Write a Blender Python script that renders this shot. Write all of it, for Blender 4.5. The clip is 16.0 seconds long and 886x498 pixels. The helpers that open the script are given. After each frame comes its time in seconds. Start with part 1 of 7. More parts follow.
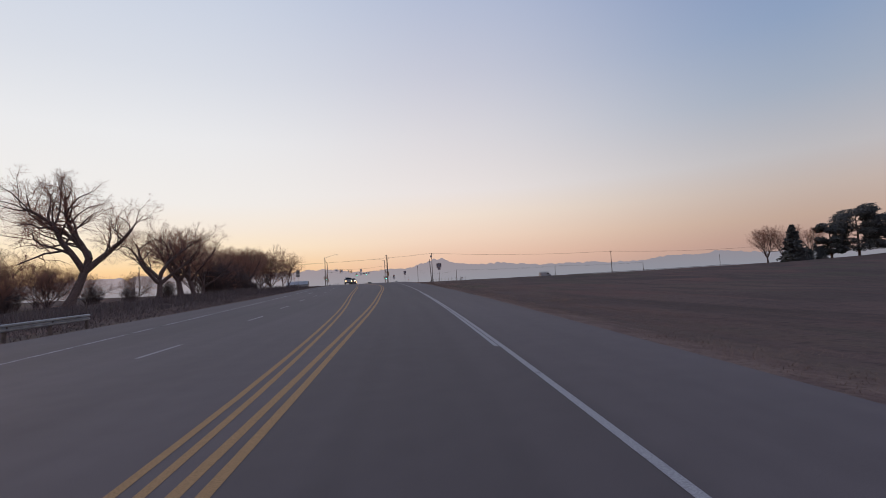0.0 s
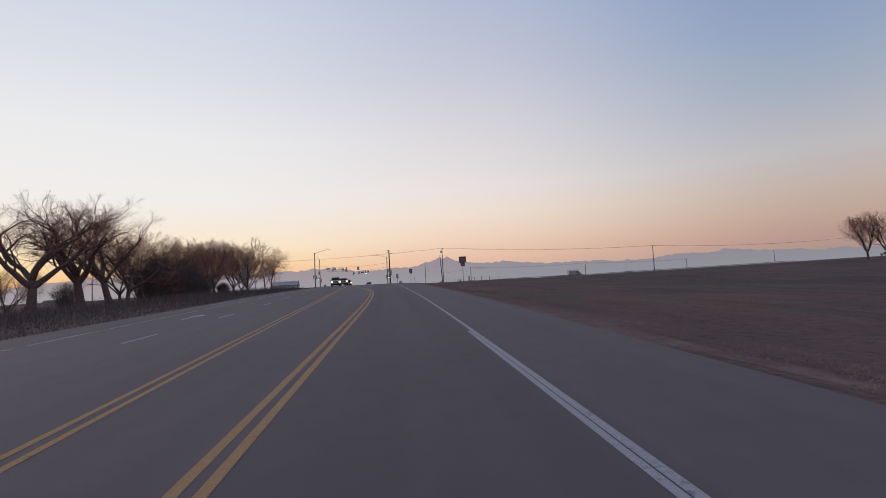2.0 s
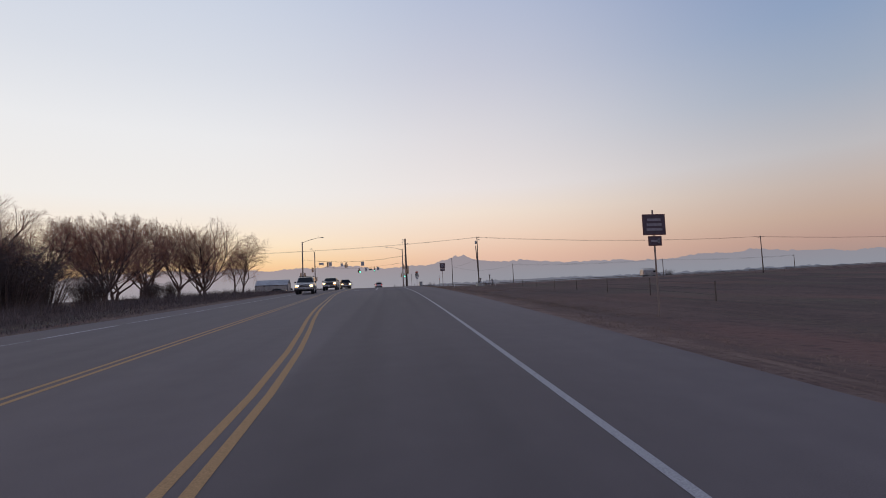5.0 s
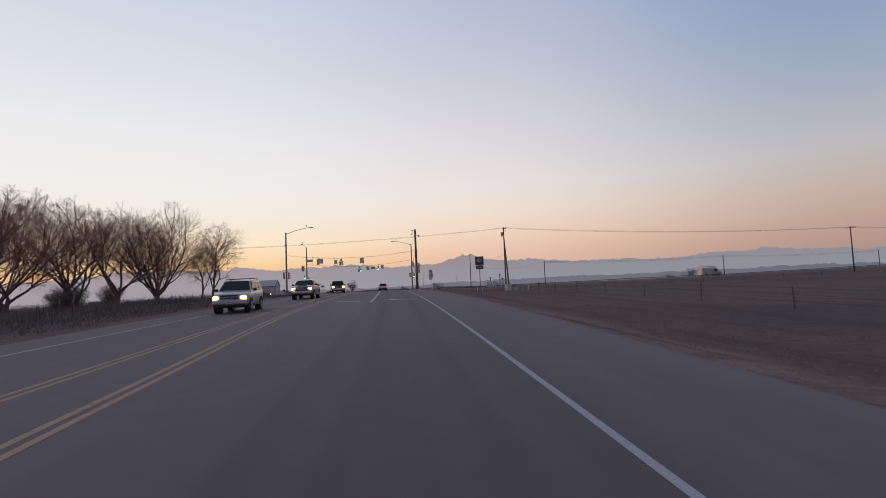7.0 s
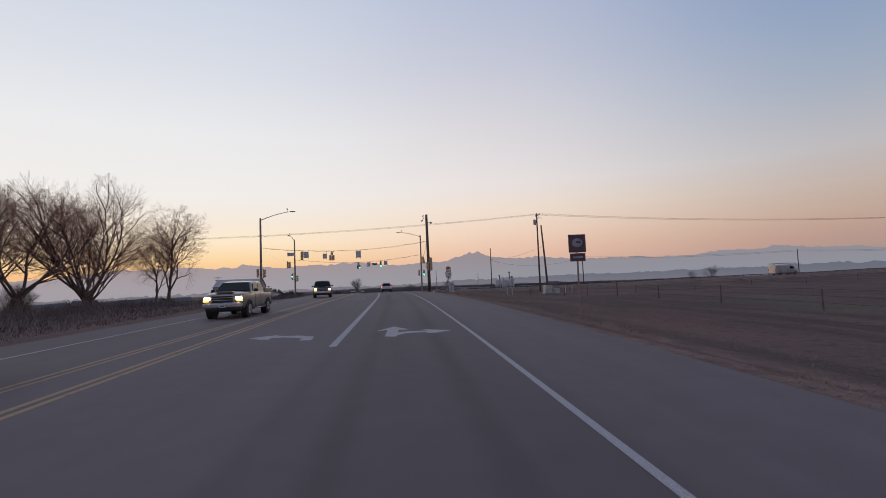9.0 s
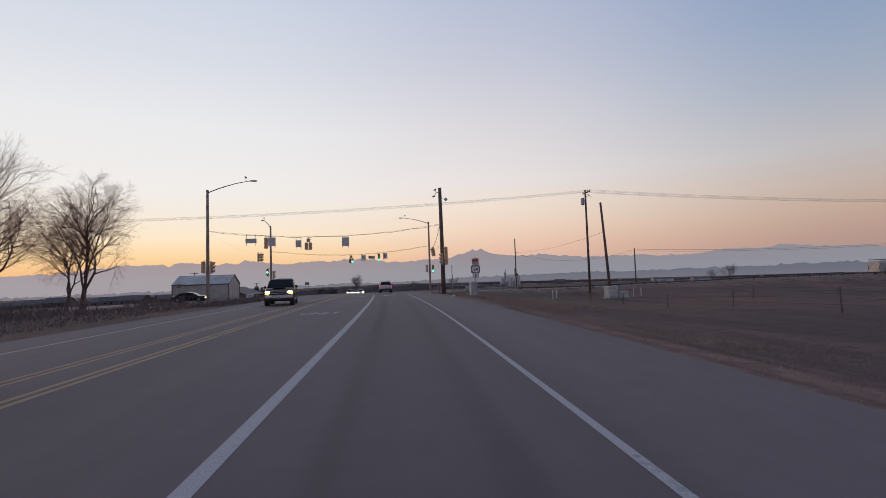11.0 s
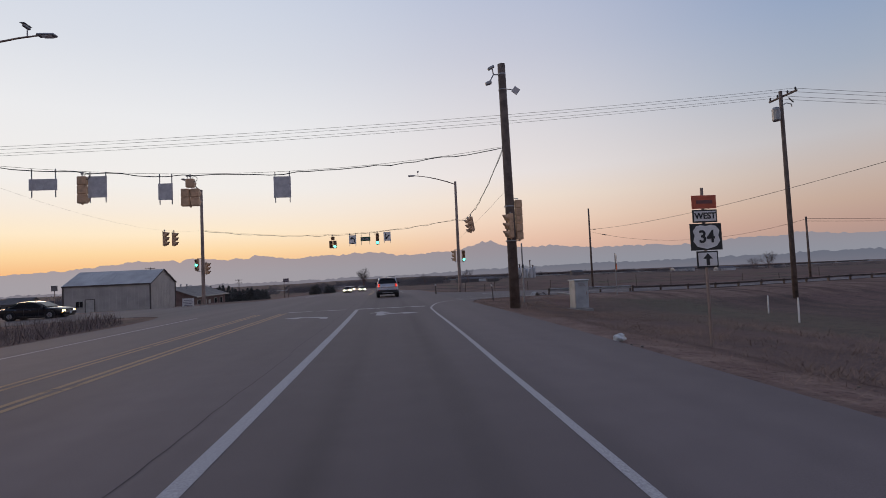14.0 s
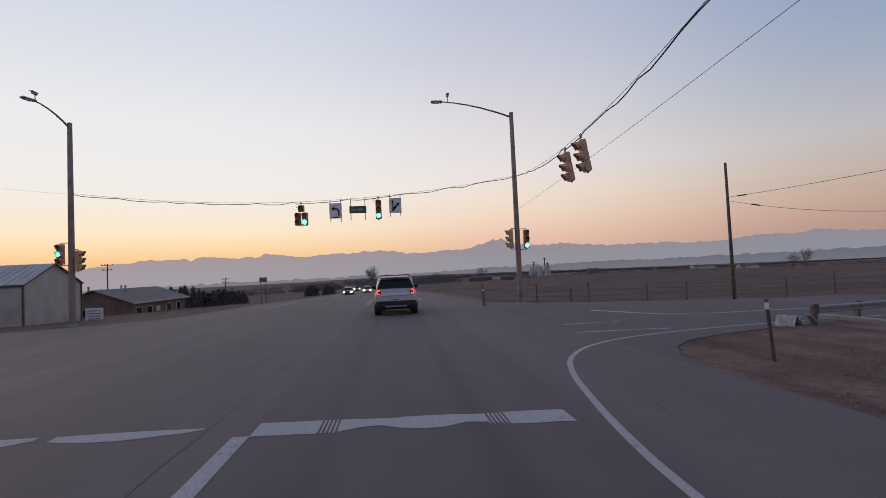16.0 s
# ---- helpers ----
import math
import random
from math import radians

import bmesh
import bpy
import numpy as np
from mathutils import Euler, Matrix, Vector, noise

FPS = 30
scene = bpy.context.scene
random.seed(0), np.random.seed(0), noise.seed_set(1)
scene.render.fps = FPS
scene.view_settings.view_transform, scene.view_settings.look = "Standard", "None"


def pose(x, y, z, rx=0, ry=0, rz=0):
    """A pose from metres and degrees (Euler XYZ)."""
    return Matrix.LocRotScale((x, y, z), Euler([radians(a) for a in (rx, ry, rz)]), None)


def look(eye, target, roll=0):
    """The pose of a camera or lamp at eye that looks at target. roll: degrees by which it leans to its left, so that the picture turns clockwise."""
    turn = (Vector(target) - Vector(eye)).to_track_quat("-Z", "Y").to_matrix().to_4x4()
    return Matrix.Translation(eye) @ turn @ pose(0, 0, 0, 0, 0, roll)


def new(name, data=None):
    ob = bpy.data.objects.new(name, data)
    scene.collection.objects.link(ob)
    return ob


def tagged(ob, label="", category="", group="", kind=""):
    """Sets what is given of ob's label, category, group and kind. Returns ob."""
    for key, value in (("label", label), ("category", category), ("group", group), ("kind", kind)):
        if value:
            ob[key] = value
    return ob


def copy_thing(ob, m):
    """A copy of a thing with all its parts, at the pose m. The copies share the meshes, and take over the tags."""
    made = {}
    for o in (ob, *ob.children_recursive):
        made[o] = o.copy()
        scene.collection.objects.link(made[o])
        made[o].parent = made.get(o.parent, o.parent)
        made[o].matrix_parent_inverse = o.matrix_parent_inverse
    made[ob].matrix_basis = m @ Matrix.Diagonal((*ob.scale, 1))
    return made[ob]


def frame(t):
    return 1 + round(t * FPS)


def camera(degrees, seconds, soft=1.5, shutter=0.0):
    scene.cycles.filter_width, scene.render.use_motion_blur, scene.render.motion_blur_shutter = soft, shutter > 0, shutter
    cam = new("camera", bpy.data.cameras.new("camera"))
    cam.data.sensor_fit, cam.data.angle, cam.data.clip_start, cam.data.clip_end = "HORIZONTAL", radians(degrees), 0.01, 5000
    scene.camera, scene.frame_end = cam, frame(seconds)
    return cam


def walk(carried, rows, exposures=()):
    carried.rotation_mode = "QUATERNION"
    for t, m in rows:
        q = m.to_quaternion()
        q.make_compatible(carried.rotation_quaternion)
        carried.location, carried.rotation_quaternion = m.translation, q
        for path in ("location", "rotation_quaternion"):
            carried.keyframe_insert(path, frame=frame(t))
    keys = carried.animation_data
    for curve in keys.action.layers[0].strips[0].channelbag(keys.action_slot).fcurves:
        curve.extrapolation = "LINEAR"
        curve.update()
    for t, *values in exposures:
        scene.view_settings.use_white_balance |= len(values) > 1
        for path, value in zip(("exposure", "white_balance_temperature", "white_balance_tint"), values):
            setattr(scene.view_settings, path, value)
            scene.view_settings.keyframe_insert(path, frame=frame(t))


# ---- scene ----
cam = camera(84.85, 16.0, soft=.9)

# the car's way: seconds, x, y, z, yaw, pitch, roll
PATH = [
    (0, -0.090, -0.000, -1.241, -11.50, 4.17, 2.84),
    (0.5, 1.045, 8.355, -1.044, -11.77, 4.17, 2.93),
    (1, 2.129, 16.694, -0.845, -11.83, 4.22, 2.86),
    (1.5, 3.030, 25.007, -0.646, -11.43, 4.14, 2.97),
    (2, 3.791, 33.273, -0.452, -10.92, 4.06, 2.88),
    (2.5, 4.493, 41.518, -0.251, -10.44, 4.21, 2.83),
    (3, 5.183, 49.737, -0.050, -10.11, 4.23, 2.61),
    (3.5, 5.911, 57.912, 0.140, -9.97, 4.16, 2.79),
    (4, 6.579, 65.878, 0.326, -9.70, 3.97, 2.68),
    (6.5, 8.684, 99.676, 1.193, -8.36, 3.93, 2.28),
    (7, 9.021, 105.519, 1.326, -8.23, 3.85, 2.36),
    (7.5, 9.309, 111.176, 1.450, -8.05, 3.74, 2.26),
    (8, 9.644, 116.629, 1.557, -7.80, 3.79, 2.35),
    (8.5, 9.889, 121.817, 1.650, -7.59, 3.73, 2.36),
    (11, 10.947, 148.283, 1.869, -7.17, 3.30, 1.90),
    (11.5, 11.157, 153.647, 1.908, -7.31, 3.35, 2.21),
    (12, 11.349, 159.162, 1.957, -7.04, 3.39, 2.41),
    (12.5, 11.517, 164.556, 2.007, -6.69, 3.23, 2.55),
    (13, 11.677, 169.848, 2.011, -6.45, 2.93, 2.48),
    (13.5, 11.824, 174.813, 2.002, -6.31, 2.68, 2.34),
    (14, 11.936, 180.105, 1.960, -6.04, 2.46, 2.58),
    (14.5, 11.961, 185.547, 1.908, -5.47, 2.54, 2.80),
    (15, 11.862, 190.988, 1.866, -4.84, 2.56, 2.59),
    (15.5, 11.808, 196.594, 1.845, -4.53, 2.56, 2.39),
    (16, 11.825, 202.428, 1.750, -4.88, 2.31, 2.63),
]
walk(cam, [(t, pose(x, y, z, 90 + p, r, yw)) for t, x, y, z, yw, p, r in PATH])

# ---------------------------------------------------------------- dusk sky and the last light of the set sun
SUN_AZ = radians(-38)          # where the sun went down, measured from +y towards +x


def make_sky():
    world = bpy.data.worlds.new("dusk_sky")
    scene.world = world
    world.use_nodes = True
    nt = world.node_tree
    nt.nodes.clear()
    out = nt.nodes.new("ShaderNodeOutputWorld")
    bg = nt.nodes.new("ShaderNodeBackground")
    bg.inputs["Strength"].default_value = SKY_STRENGTH
    tc = nt.nodes.new("ShaderNodeTexCoord")
    sep = nt.nodes.new("ShaderNodeSeparateXYZ")
    nt.links.new(tc.outputs["Generated"], sep.inputs[0])

    def ramp(stops):
        r = nt.nodes.new("ShaderNodeValToRGB")
        els = r.color_ramp.elements
        for i, (p, c) in enumerate(stops):
            e = els[i] if i < 2 else els.new(p)
            e.position = p
            e.color = (*[(v / 255 / 12.92 if v < 10.3 else ((v / 255 + .055) / 1.055) ** 2.4) for v in c], 1)
        nt.links.new(sep.outputs["Z"], r.inputs[0])
        return r

    # colour over the height of the ray (its z): at the sunset, beside it, well beside it, and behind
    glow_side, mid_side, cool_side, east_side = (ramp(k) for k in (SKY_GLOW, SKY_MID, SKY_COOL, SKY_EAST))
    side = nt.nodes.new("ShaderNodeVectorMath")
    side.operation = "DOT_PRODUCT"
    side.inputs[1].default_value = (math.sin(SUN_AZ), math.cos(SUN_AZ), 0)
    flat_way = nt.nodes.new("ShaderNodeVectorMath")
    flat_way.operation = "MULTIPLY"
    flat_way.inputs[1].default_value = (1, 1, 0)
    unit = nt.nodes.new("ShaderNodeVectorMath")
    unit.operation = "NORMALIZE"
    nt.links.new(tc.outputs["Generated"], flat_way.inputs[0])
    nt.links.new(flat_way.outputs[0], unit.inputs[0])
    nt.links.new(unit.outputs[0], side.inputs[0])

    def span(lo, hi):
        m = nt.nodes.new("ShaderNodeMapRange")
        m.interpolation_type = "SMOOTHSTEP"
        m.inputs["From Min"].default_value, m.inputs["From Max"].default_value = lo, hi
        nt.links.new(side.outputs["Value"], m.inputs["Value"])
        return m.outputs[0]

    def mix(fac, a, b):
        m = nt.nodes.new("ShaderNodeMix")
        m.data_type = "RGBA"
        nt.links.new(fac, m.inputs["Factor"])
        nt.links.new(a, m.inputs["A"])
        nt.links.new(b, m.inputs["B"])
        return m.outputs["Result"]

    col = mix(span(-1.0, .1), east_side.outputs[0], cool_side.outputs[0])
    col = mix(span(.0, .7), col, mid_side.outputs[0])
    col = mix(span(.6, .99), col, glow_side.outputs[0])
    nt.links.new(col, bg.inputs["Color"])
    nt.links.new(bg.outputs[0], out.inputs["Surface"])


SKY_STRENGTH = 1.0
SKY_GLOW = [(0.0, (235, 172, 126)), (0.022, (247, 190, 134)), (0.052, (254, 217, 165)), (0.085, (255, 234, 202)), (0.126, (247, 235, 221)), (0.17, (242, 238, 234)), (0.283, (235, 235, 237)), (0.391, (218, 222, 231)), (0.511, (203, 211, 227)), (1.0, (148, 164, 197))]
SKY_MID = [(0.0, (213, 174, 162)), (0.037, (229, 188, 167)), (0.057, (235, 197, 174)), (0.094, (241, 213, 192)), (0.139, (241, 224, 209)), (0.189, (234, 226, 224)), (0.3, (219, 216, 221)), (0.406, (200, 202, 216)), (0.523, (181, 190, 213)), (1.0, (130, 145, 181))]
SKY_COOL = [(0.0, (163, 141, 137)), (0.048, (184, 152, 141)), (0.085, (192, 166, 151)), (0.133, (194, 178, 170)), (0.19, (189, 186, 189)), (0.291, (162, 173, 191)), (0.393, (142, 161, 191)), (0.494, (129, 150, 188)), (1.0, (104, 128, 172))]
SKY_EAST = [(0, (170, 162, 172)), (0.1, (196, 182, 188)), (0.25, (172, 174, 189)), (0.5, (142, 153, 182)), (1, (115, 131, 169))]
make_sky()

dusk = bpy.data.lights.new("low_dusk_light", "SUN")
dusk.energy, dusk.angle, dusk.color = 0.35, radians(14), (1, .62, .36)
dusk_ob = new("low_dusk_light", dusk)
dusk_ob.matrix_world = look((math.sin(SUN_AZ) * 90, math.cos(SUN_AZ) * 90, 9), (0, 0, 0))


# ---------------------------------------------------------------- materials
def surf(name, col, rough=.7, metal=0.0, var=.3, scale=3.0, bump=.15, fine=60.0, tint=None, per_object=0.0, island=0.0):
    """A surface with broad stains and fine grain; tint is the colour of the stains."""
    m = bpy.data.materials.new(name)
    m.use_nodes = True
    nt = m.node_tree
    bsdf = nt.nodes["Principled BSDF"]
    tc = nt.nodes.new("ShaderNodeTexCoord")
    broad = nt.nodes.new("ShaderNodeTexNoise")
    broad.inputs["Scale"].default_value, broad.inputs["Detail"].default_value = scale, 5
    grain = nt.nodes.new("ShaderNodeTexNoise")
    grain.inputs["Scale"].default_value, grain.inputs["Detail"].default_value = fine, 3
    for n in (broad, grain):
        nt.links.new(tc.outputs["Object"], n.inputs["Vector"])
    mixer = nt.nodes.new("ShaderNodeMix")
    mixer.data_type = "RGBA"
    dark = tint or tuple(c * (1 - var) for c in col)
    mixer.inputs["A"].default_value, mixer.inputs["B"].default_value = (*dark, 1), (*col, 1)
    ease = nt.nodes.new("ShaderNodeMapRange")
    ease.inputs["From Min"].default_value, ease.inputs["From Max"].default_value = .34, .62
    nt.links.new(broad.outputs[0], ease.inputs["Value"])
    nt.links.new(ease.outputs[0], mixer.inputs["Factor"])
    speck = nt.nodes.new("ShaderNodeMix")
    speck.data_type, speck.blend_type = "RGBA", "MULTIPLY"
    speck.inputs["Factor"].default_value = min(1, var * 1.2)
    nt.links.new(mixer.outputs["Result"], speck.inputs["A"])
    lift = nt.nodes.new("ShaderNodeMapRange")
    lift.inputs["From Min"].default_value, lift.inputs["From Max"].default_value = .3, .7
    lift.inputs["To Min"].default_value, lift.inputs["To Max"].default_value = .5, 1.25
    nt.links.new(grain.outputs[0], lift.inputs["Value"])
    nt.links.new(lift.outputs[0], speck.inputs["B"])
    last = speck.outputs["Result"]
    if per_object or island:
        source = nt.nodes.new("ShaderNodeObjectInfo") if per_object else nt.nodes.new("ShaderNodeNewGeometry")
        pick = source.outputs["Random"] if per_object else source.outputs["Random Per Island"]
        hsv = nt.nodes.new("ShaderNodeHueSaturation")
        mr = nt.nodes.new("ShaderNodeMapRange")
        k = per_object or island
        mr.inputs["To Min"].default_value, mr.inputs["To Max"].default_value = 1 - k, 1 + k
        nt.links.new(pick, mr.inputs["Value"])
        nt.links.new(mr.outputs[0], hsv.inputs["Value"])
        nt.links.new(last, hsv.inputs["Color"])
        last = hsv.outputs["Color"]
    nt.links.new(last, bsdf.inputs["Base Color"])
    bsdf.inputs["Roughness"].default_value, bsdf.inputs["Metallic"].default_value = rough, metal
    if bump:
        b = nt.nodes.new("ShaderNodeBump")
        b.inputs["Strength"].default_value, b.inputs["Distance"].default_value = bump, .02
        nt.links.new(grain.outputs[0], b.inputs["Height"])
        nt.links.new(b.outputs[0], bsdf.inputs["Normal"])
    return m


def glowing(name, col, strength):
    m = bpy.data.materials.new(name)
    m.use_nodes = True
    b = m.node_tree.nodes["Principled BSDF"]
    b.inputs["Base Color"].default_value = (*[c * .5 for c in col], 1)
    b.inputs["Emission Color"].default_value = (*col, 1)
    b.inputs["Emission Strength"].default_value = strength
    b.inputs["Roughness"].default_value = .3
    return m


def glossy_paint(name, col, metal=.3, rough=.28, dirt=.25):
    m = surf(name, col, rough, metal, dirt, 1.6, 0, 40)
    m.node_tree.nodes["Principled BSDF"].inputs["Coat Weight"].default_value = .5
    m.node_tree.nodes["Principled BSDF"].inputs["Coat Roughness"].default_value = .08
    return m


def glass_dark(name):
    m = bpy.data.materials.new(name)
    m.use_nodes = True
    b = m.node_tree.nodes["Principled BSDF"]
    b.inputs["Base Color"].default_value = (.012, .013, .016, 1)
    b.inputs["Roughness"].default_value = .06
    b.inputs["IOR"].default_value = 1.5
    return m


def asphalt_material(name, col, worn, lane=False):
    """Old asphalt; the UV map holds metres across and along the road, for wheel tracks and seams."""
    m = bpy.data.materials.new(name)
    m.use_nodes = True
    nt = m.node_tree
    bsdf = nt.nodes["Principled BSDF"]
    uv = nt.nodes.new("ShaderNodeUVMap")
    uv.uv_map = "road"

    def noise_at(sx, sy, scale, detail=5):
        mp = nt.nodes.new("ShaderNodeMapping")
        mp.inputs["Scale"].default_value = (sx, sy, 1)
        nt.links.new(uv.outputs[0], mp.inputs["Vector"])
        n = nt.nodes.new("ShaderNodeTexNoise")
        n.inputs["Scale"].default_value, n.inputs["Detail"].default_value = scale, detail
        nt.links.new(mp.outputs[0], n.inputs["Vector"])
        return n.outputs[0]

    def mapped(v, a, b, lo, hi):
        r = nt.nodes.new("ShaderNodeMapRange")
        for k, x in zip(("From Min", "From Max", "To Min", "To Max"), (a, b, lo, hi)):
            r.inputs[k].default_value = x
        nt.links.new(v, r.inputs["Value"])
        return r.outputs[0]

    def times(a, b):
        n = nt.nodes.new("ShaderNodeMath")
        n.operation = "MULTIPLY"
        nt.links.new(a, n.inputs[0])
        nt.links.new(b, n.inputs[1])
        return n.outputs[0]

    streak = mapped(noise_at(1.1, .02, 1.0, 4), .32, .68, .93, 1.07)
    patch = mapped(noise_at(.12, .05, 1.0, 4), .35, .65, .95, 1.05)
    mottle = mapped(noise_at(1, 1, 1.7, 6), .3, .7, .95, 1.05)
    stone = mapped(noise_at(1, 1, 85, 3), .25, .75, .78, 1.22)
    value = times(times(streak, patch), times(mottle, stone))
    c = nt.nodes.new("ShaderNodeMix")
    c.data_type = "RGBA"
    c.inputs["A"].default_value, c.inputs["B"].default_value = (*col, 1), (*worn, 1)
    nt.links.new(mapped(noise_at(.3, .03, 1.0, 3), .35, .65, 0, 1), c.inputs["Factor"])
    if lane:
        # the driven lane was laid anew, darker than the shoulder and the old lanes
        sep = nt.nodes.new("ShaderNodeSeparateXYZ")
        nt.links.new(uv.outputs[0], sep.inputs[0])
        sides = times(mapped(sep.outputs["X"], -1.95, -1.75, 0, 1), mapped(sep.outputs["X"], 2.15, 2.4, 1, 0))
        value = times(value, mapped(sides, 0, 1, 1.05, .91))
        # rubber laid down where the wheels run
        for at in (-.78, .92):
            gap = nt.nodes.new("ShaderNodeMath")
            gap.operation = "SUBTRACT"
            nt.links.new(sep.outputs["X"], gap.inputs[0])
            gap.inputs[1].default_value = at
            side = nt.nodes.new("ShaderNodeMath")
            side.operation = "ABSOLUTE"
            nt.links.new(gap.outputs[0], side.inputs[0])
            band = times(mapped(side.outputs[0], .06, .3, 1, 0), mapped(noise_at(.8, .04, 1.0, 4), .35, .62, .25, 1))
            value = times(value, mapped(times(band, mapped(sep.outputs["Y"], 90, 135, .35, 1)), 0, 1, 1, .76))
    mul = nt.nodes.new("ShaderNodeMix")
    mul.data_type, mul.blend_type = "RGBA", "MULTIPLY"
    mul.inputs["Factor"].default_value = 1
    nt.links.new(c.outputs["Result"], mul.inputs["A"])
    nt.links.new(value, mul.inputs["B"])
    nt.links.new(mul.outputs["Result"], bsdf.inputs["Base Color"])
    bsdf.inputs["Roughness"].default_value = .82
    bsdf.inputs["Specular IOR Level"].default_value = .35
    b = nt.nodes.new("ShaderNodeBump")
    b.inputs["Strength"].default_value, b.inputs["Distance"].default_value = .15, .006
    nt.links.new(stone, b.inputs["Height"])
    nt.links.new(b.outputs[0], bsdf.inputs["Normal"])
    return m


def paint_material(name, col, under, wear):
    """Road paint, rubbed through to the asphalt in flakes."""
    m = bpy.data.materials.new(name)
    m.use_nodes = True
    nt = m.node_tree
    bsdf = nt.nodes["Principled BSDF"]
    tc = nt.nodes.new("ShaderNodeTexCoord")
    a = nt.nodes.new("ShaderNodeTexNoise")
    a.inputs["Scale"].default_value, a.inputs["Detail"].default_value = 9, 8
    b = nt.nodes.new("ShaderNodeTexNoise")
    b.inputs["Scale"].default_value, b.inputs["Detail"].default_value = .7, 3
    for n in (a, b):
        nt.links.new(tc.outputs["Object"], n.inputs["Vector"])
    add = nt.nodes.new("ShaderNodeMath")
    nt.links.new(a.outputs[0], add.inputs[0])
    nt.links.new(b.outputs[0], add.inputs[1])
    r = nt.nodes.new("ShaderNodeMapRange")
    r.inputs["From Min"].default_value, r.inputs["From Max"].default_value = wear - .12, wear + .16
    nt.links.new(add.outputs[0], r.inputs["Value"])
    mx = nt.nodes.new("ShaderNodeMix")
    mx.data_type = "RGBA"
    mx.inputs["A"].default_value, mx.inputs["B"].default_value = (*under, 1), (*col, 1)
    nt.links.new(r.outputs[0], mx.inputs["Factor"])
    fleck = nt.nodes.new("ShaderNodeTexNoise")
    fleck.inputs["Scale"].default_value, fleck.inputs["Detail"].default_value = 55, 5
    nt.links.new(tc.outputs["Object"], fleck.inputs["Vector"])
    dust = nt.nodes.new("ShaderNodeMapRange")
    dust.inputs["From Min"].default_value, dust.inputs["From Max"].default_value = .3, .7
    dust.inputs["To Min"].default_value, dust.inputs["To Max"].default_value = .68, 1.12
    nt.links.new(fleck.outputs[0], dust.inputs["Value"])
    worn = nt.nodes.new("ShaderNodeMix")
    worn.data_type, worn.blend_type = "RGBA", "MULTIPLY"
    worn.inputs["Factor"].default_value = 1
    nt.links.new(mx.outputs["Result"], worn.inputs["A"])
    nt.links.new(dust.outputs[0], worn.inputs["B"])
    nt.links.new(worn.outputs["Result"], bsdf.inputs["Base Color"])
    bsdf.inputs["Roughness"].default_value = .85
    bsdf.inputs["Specular IOR Level"].default_value = .3
    return m


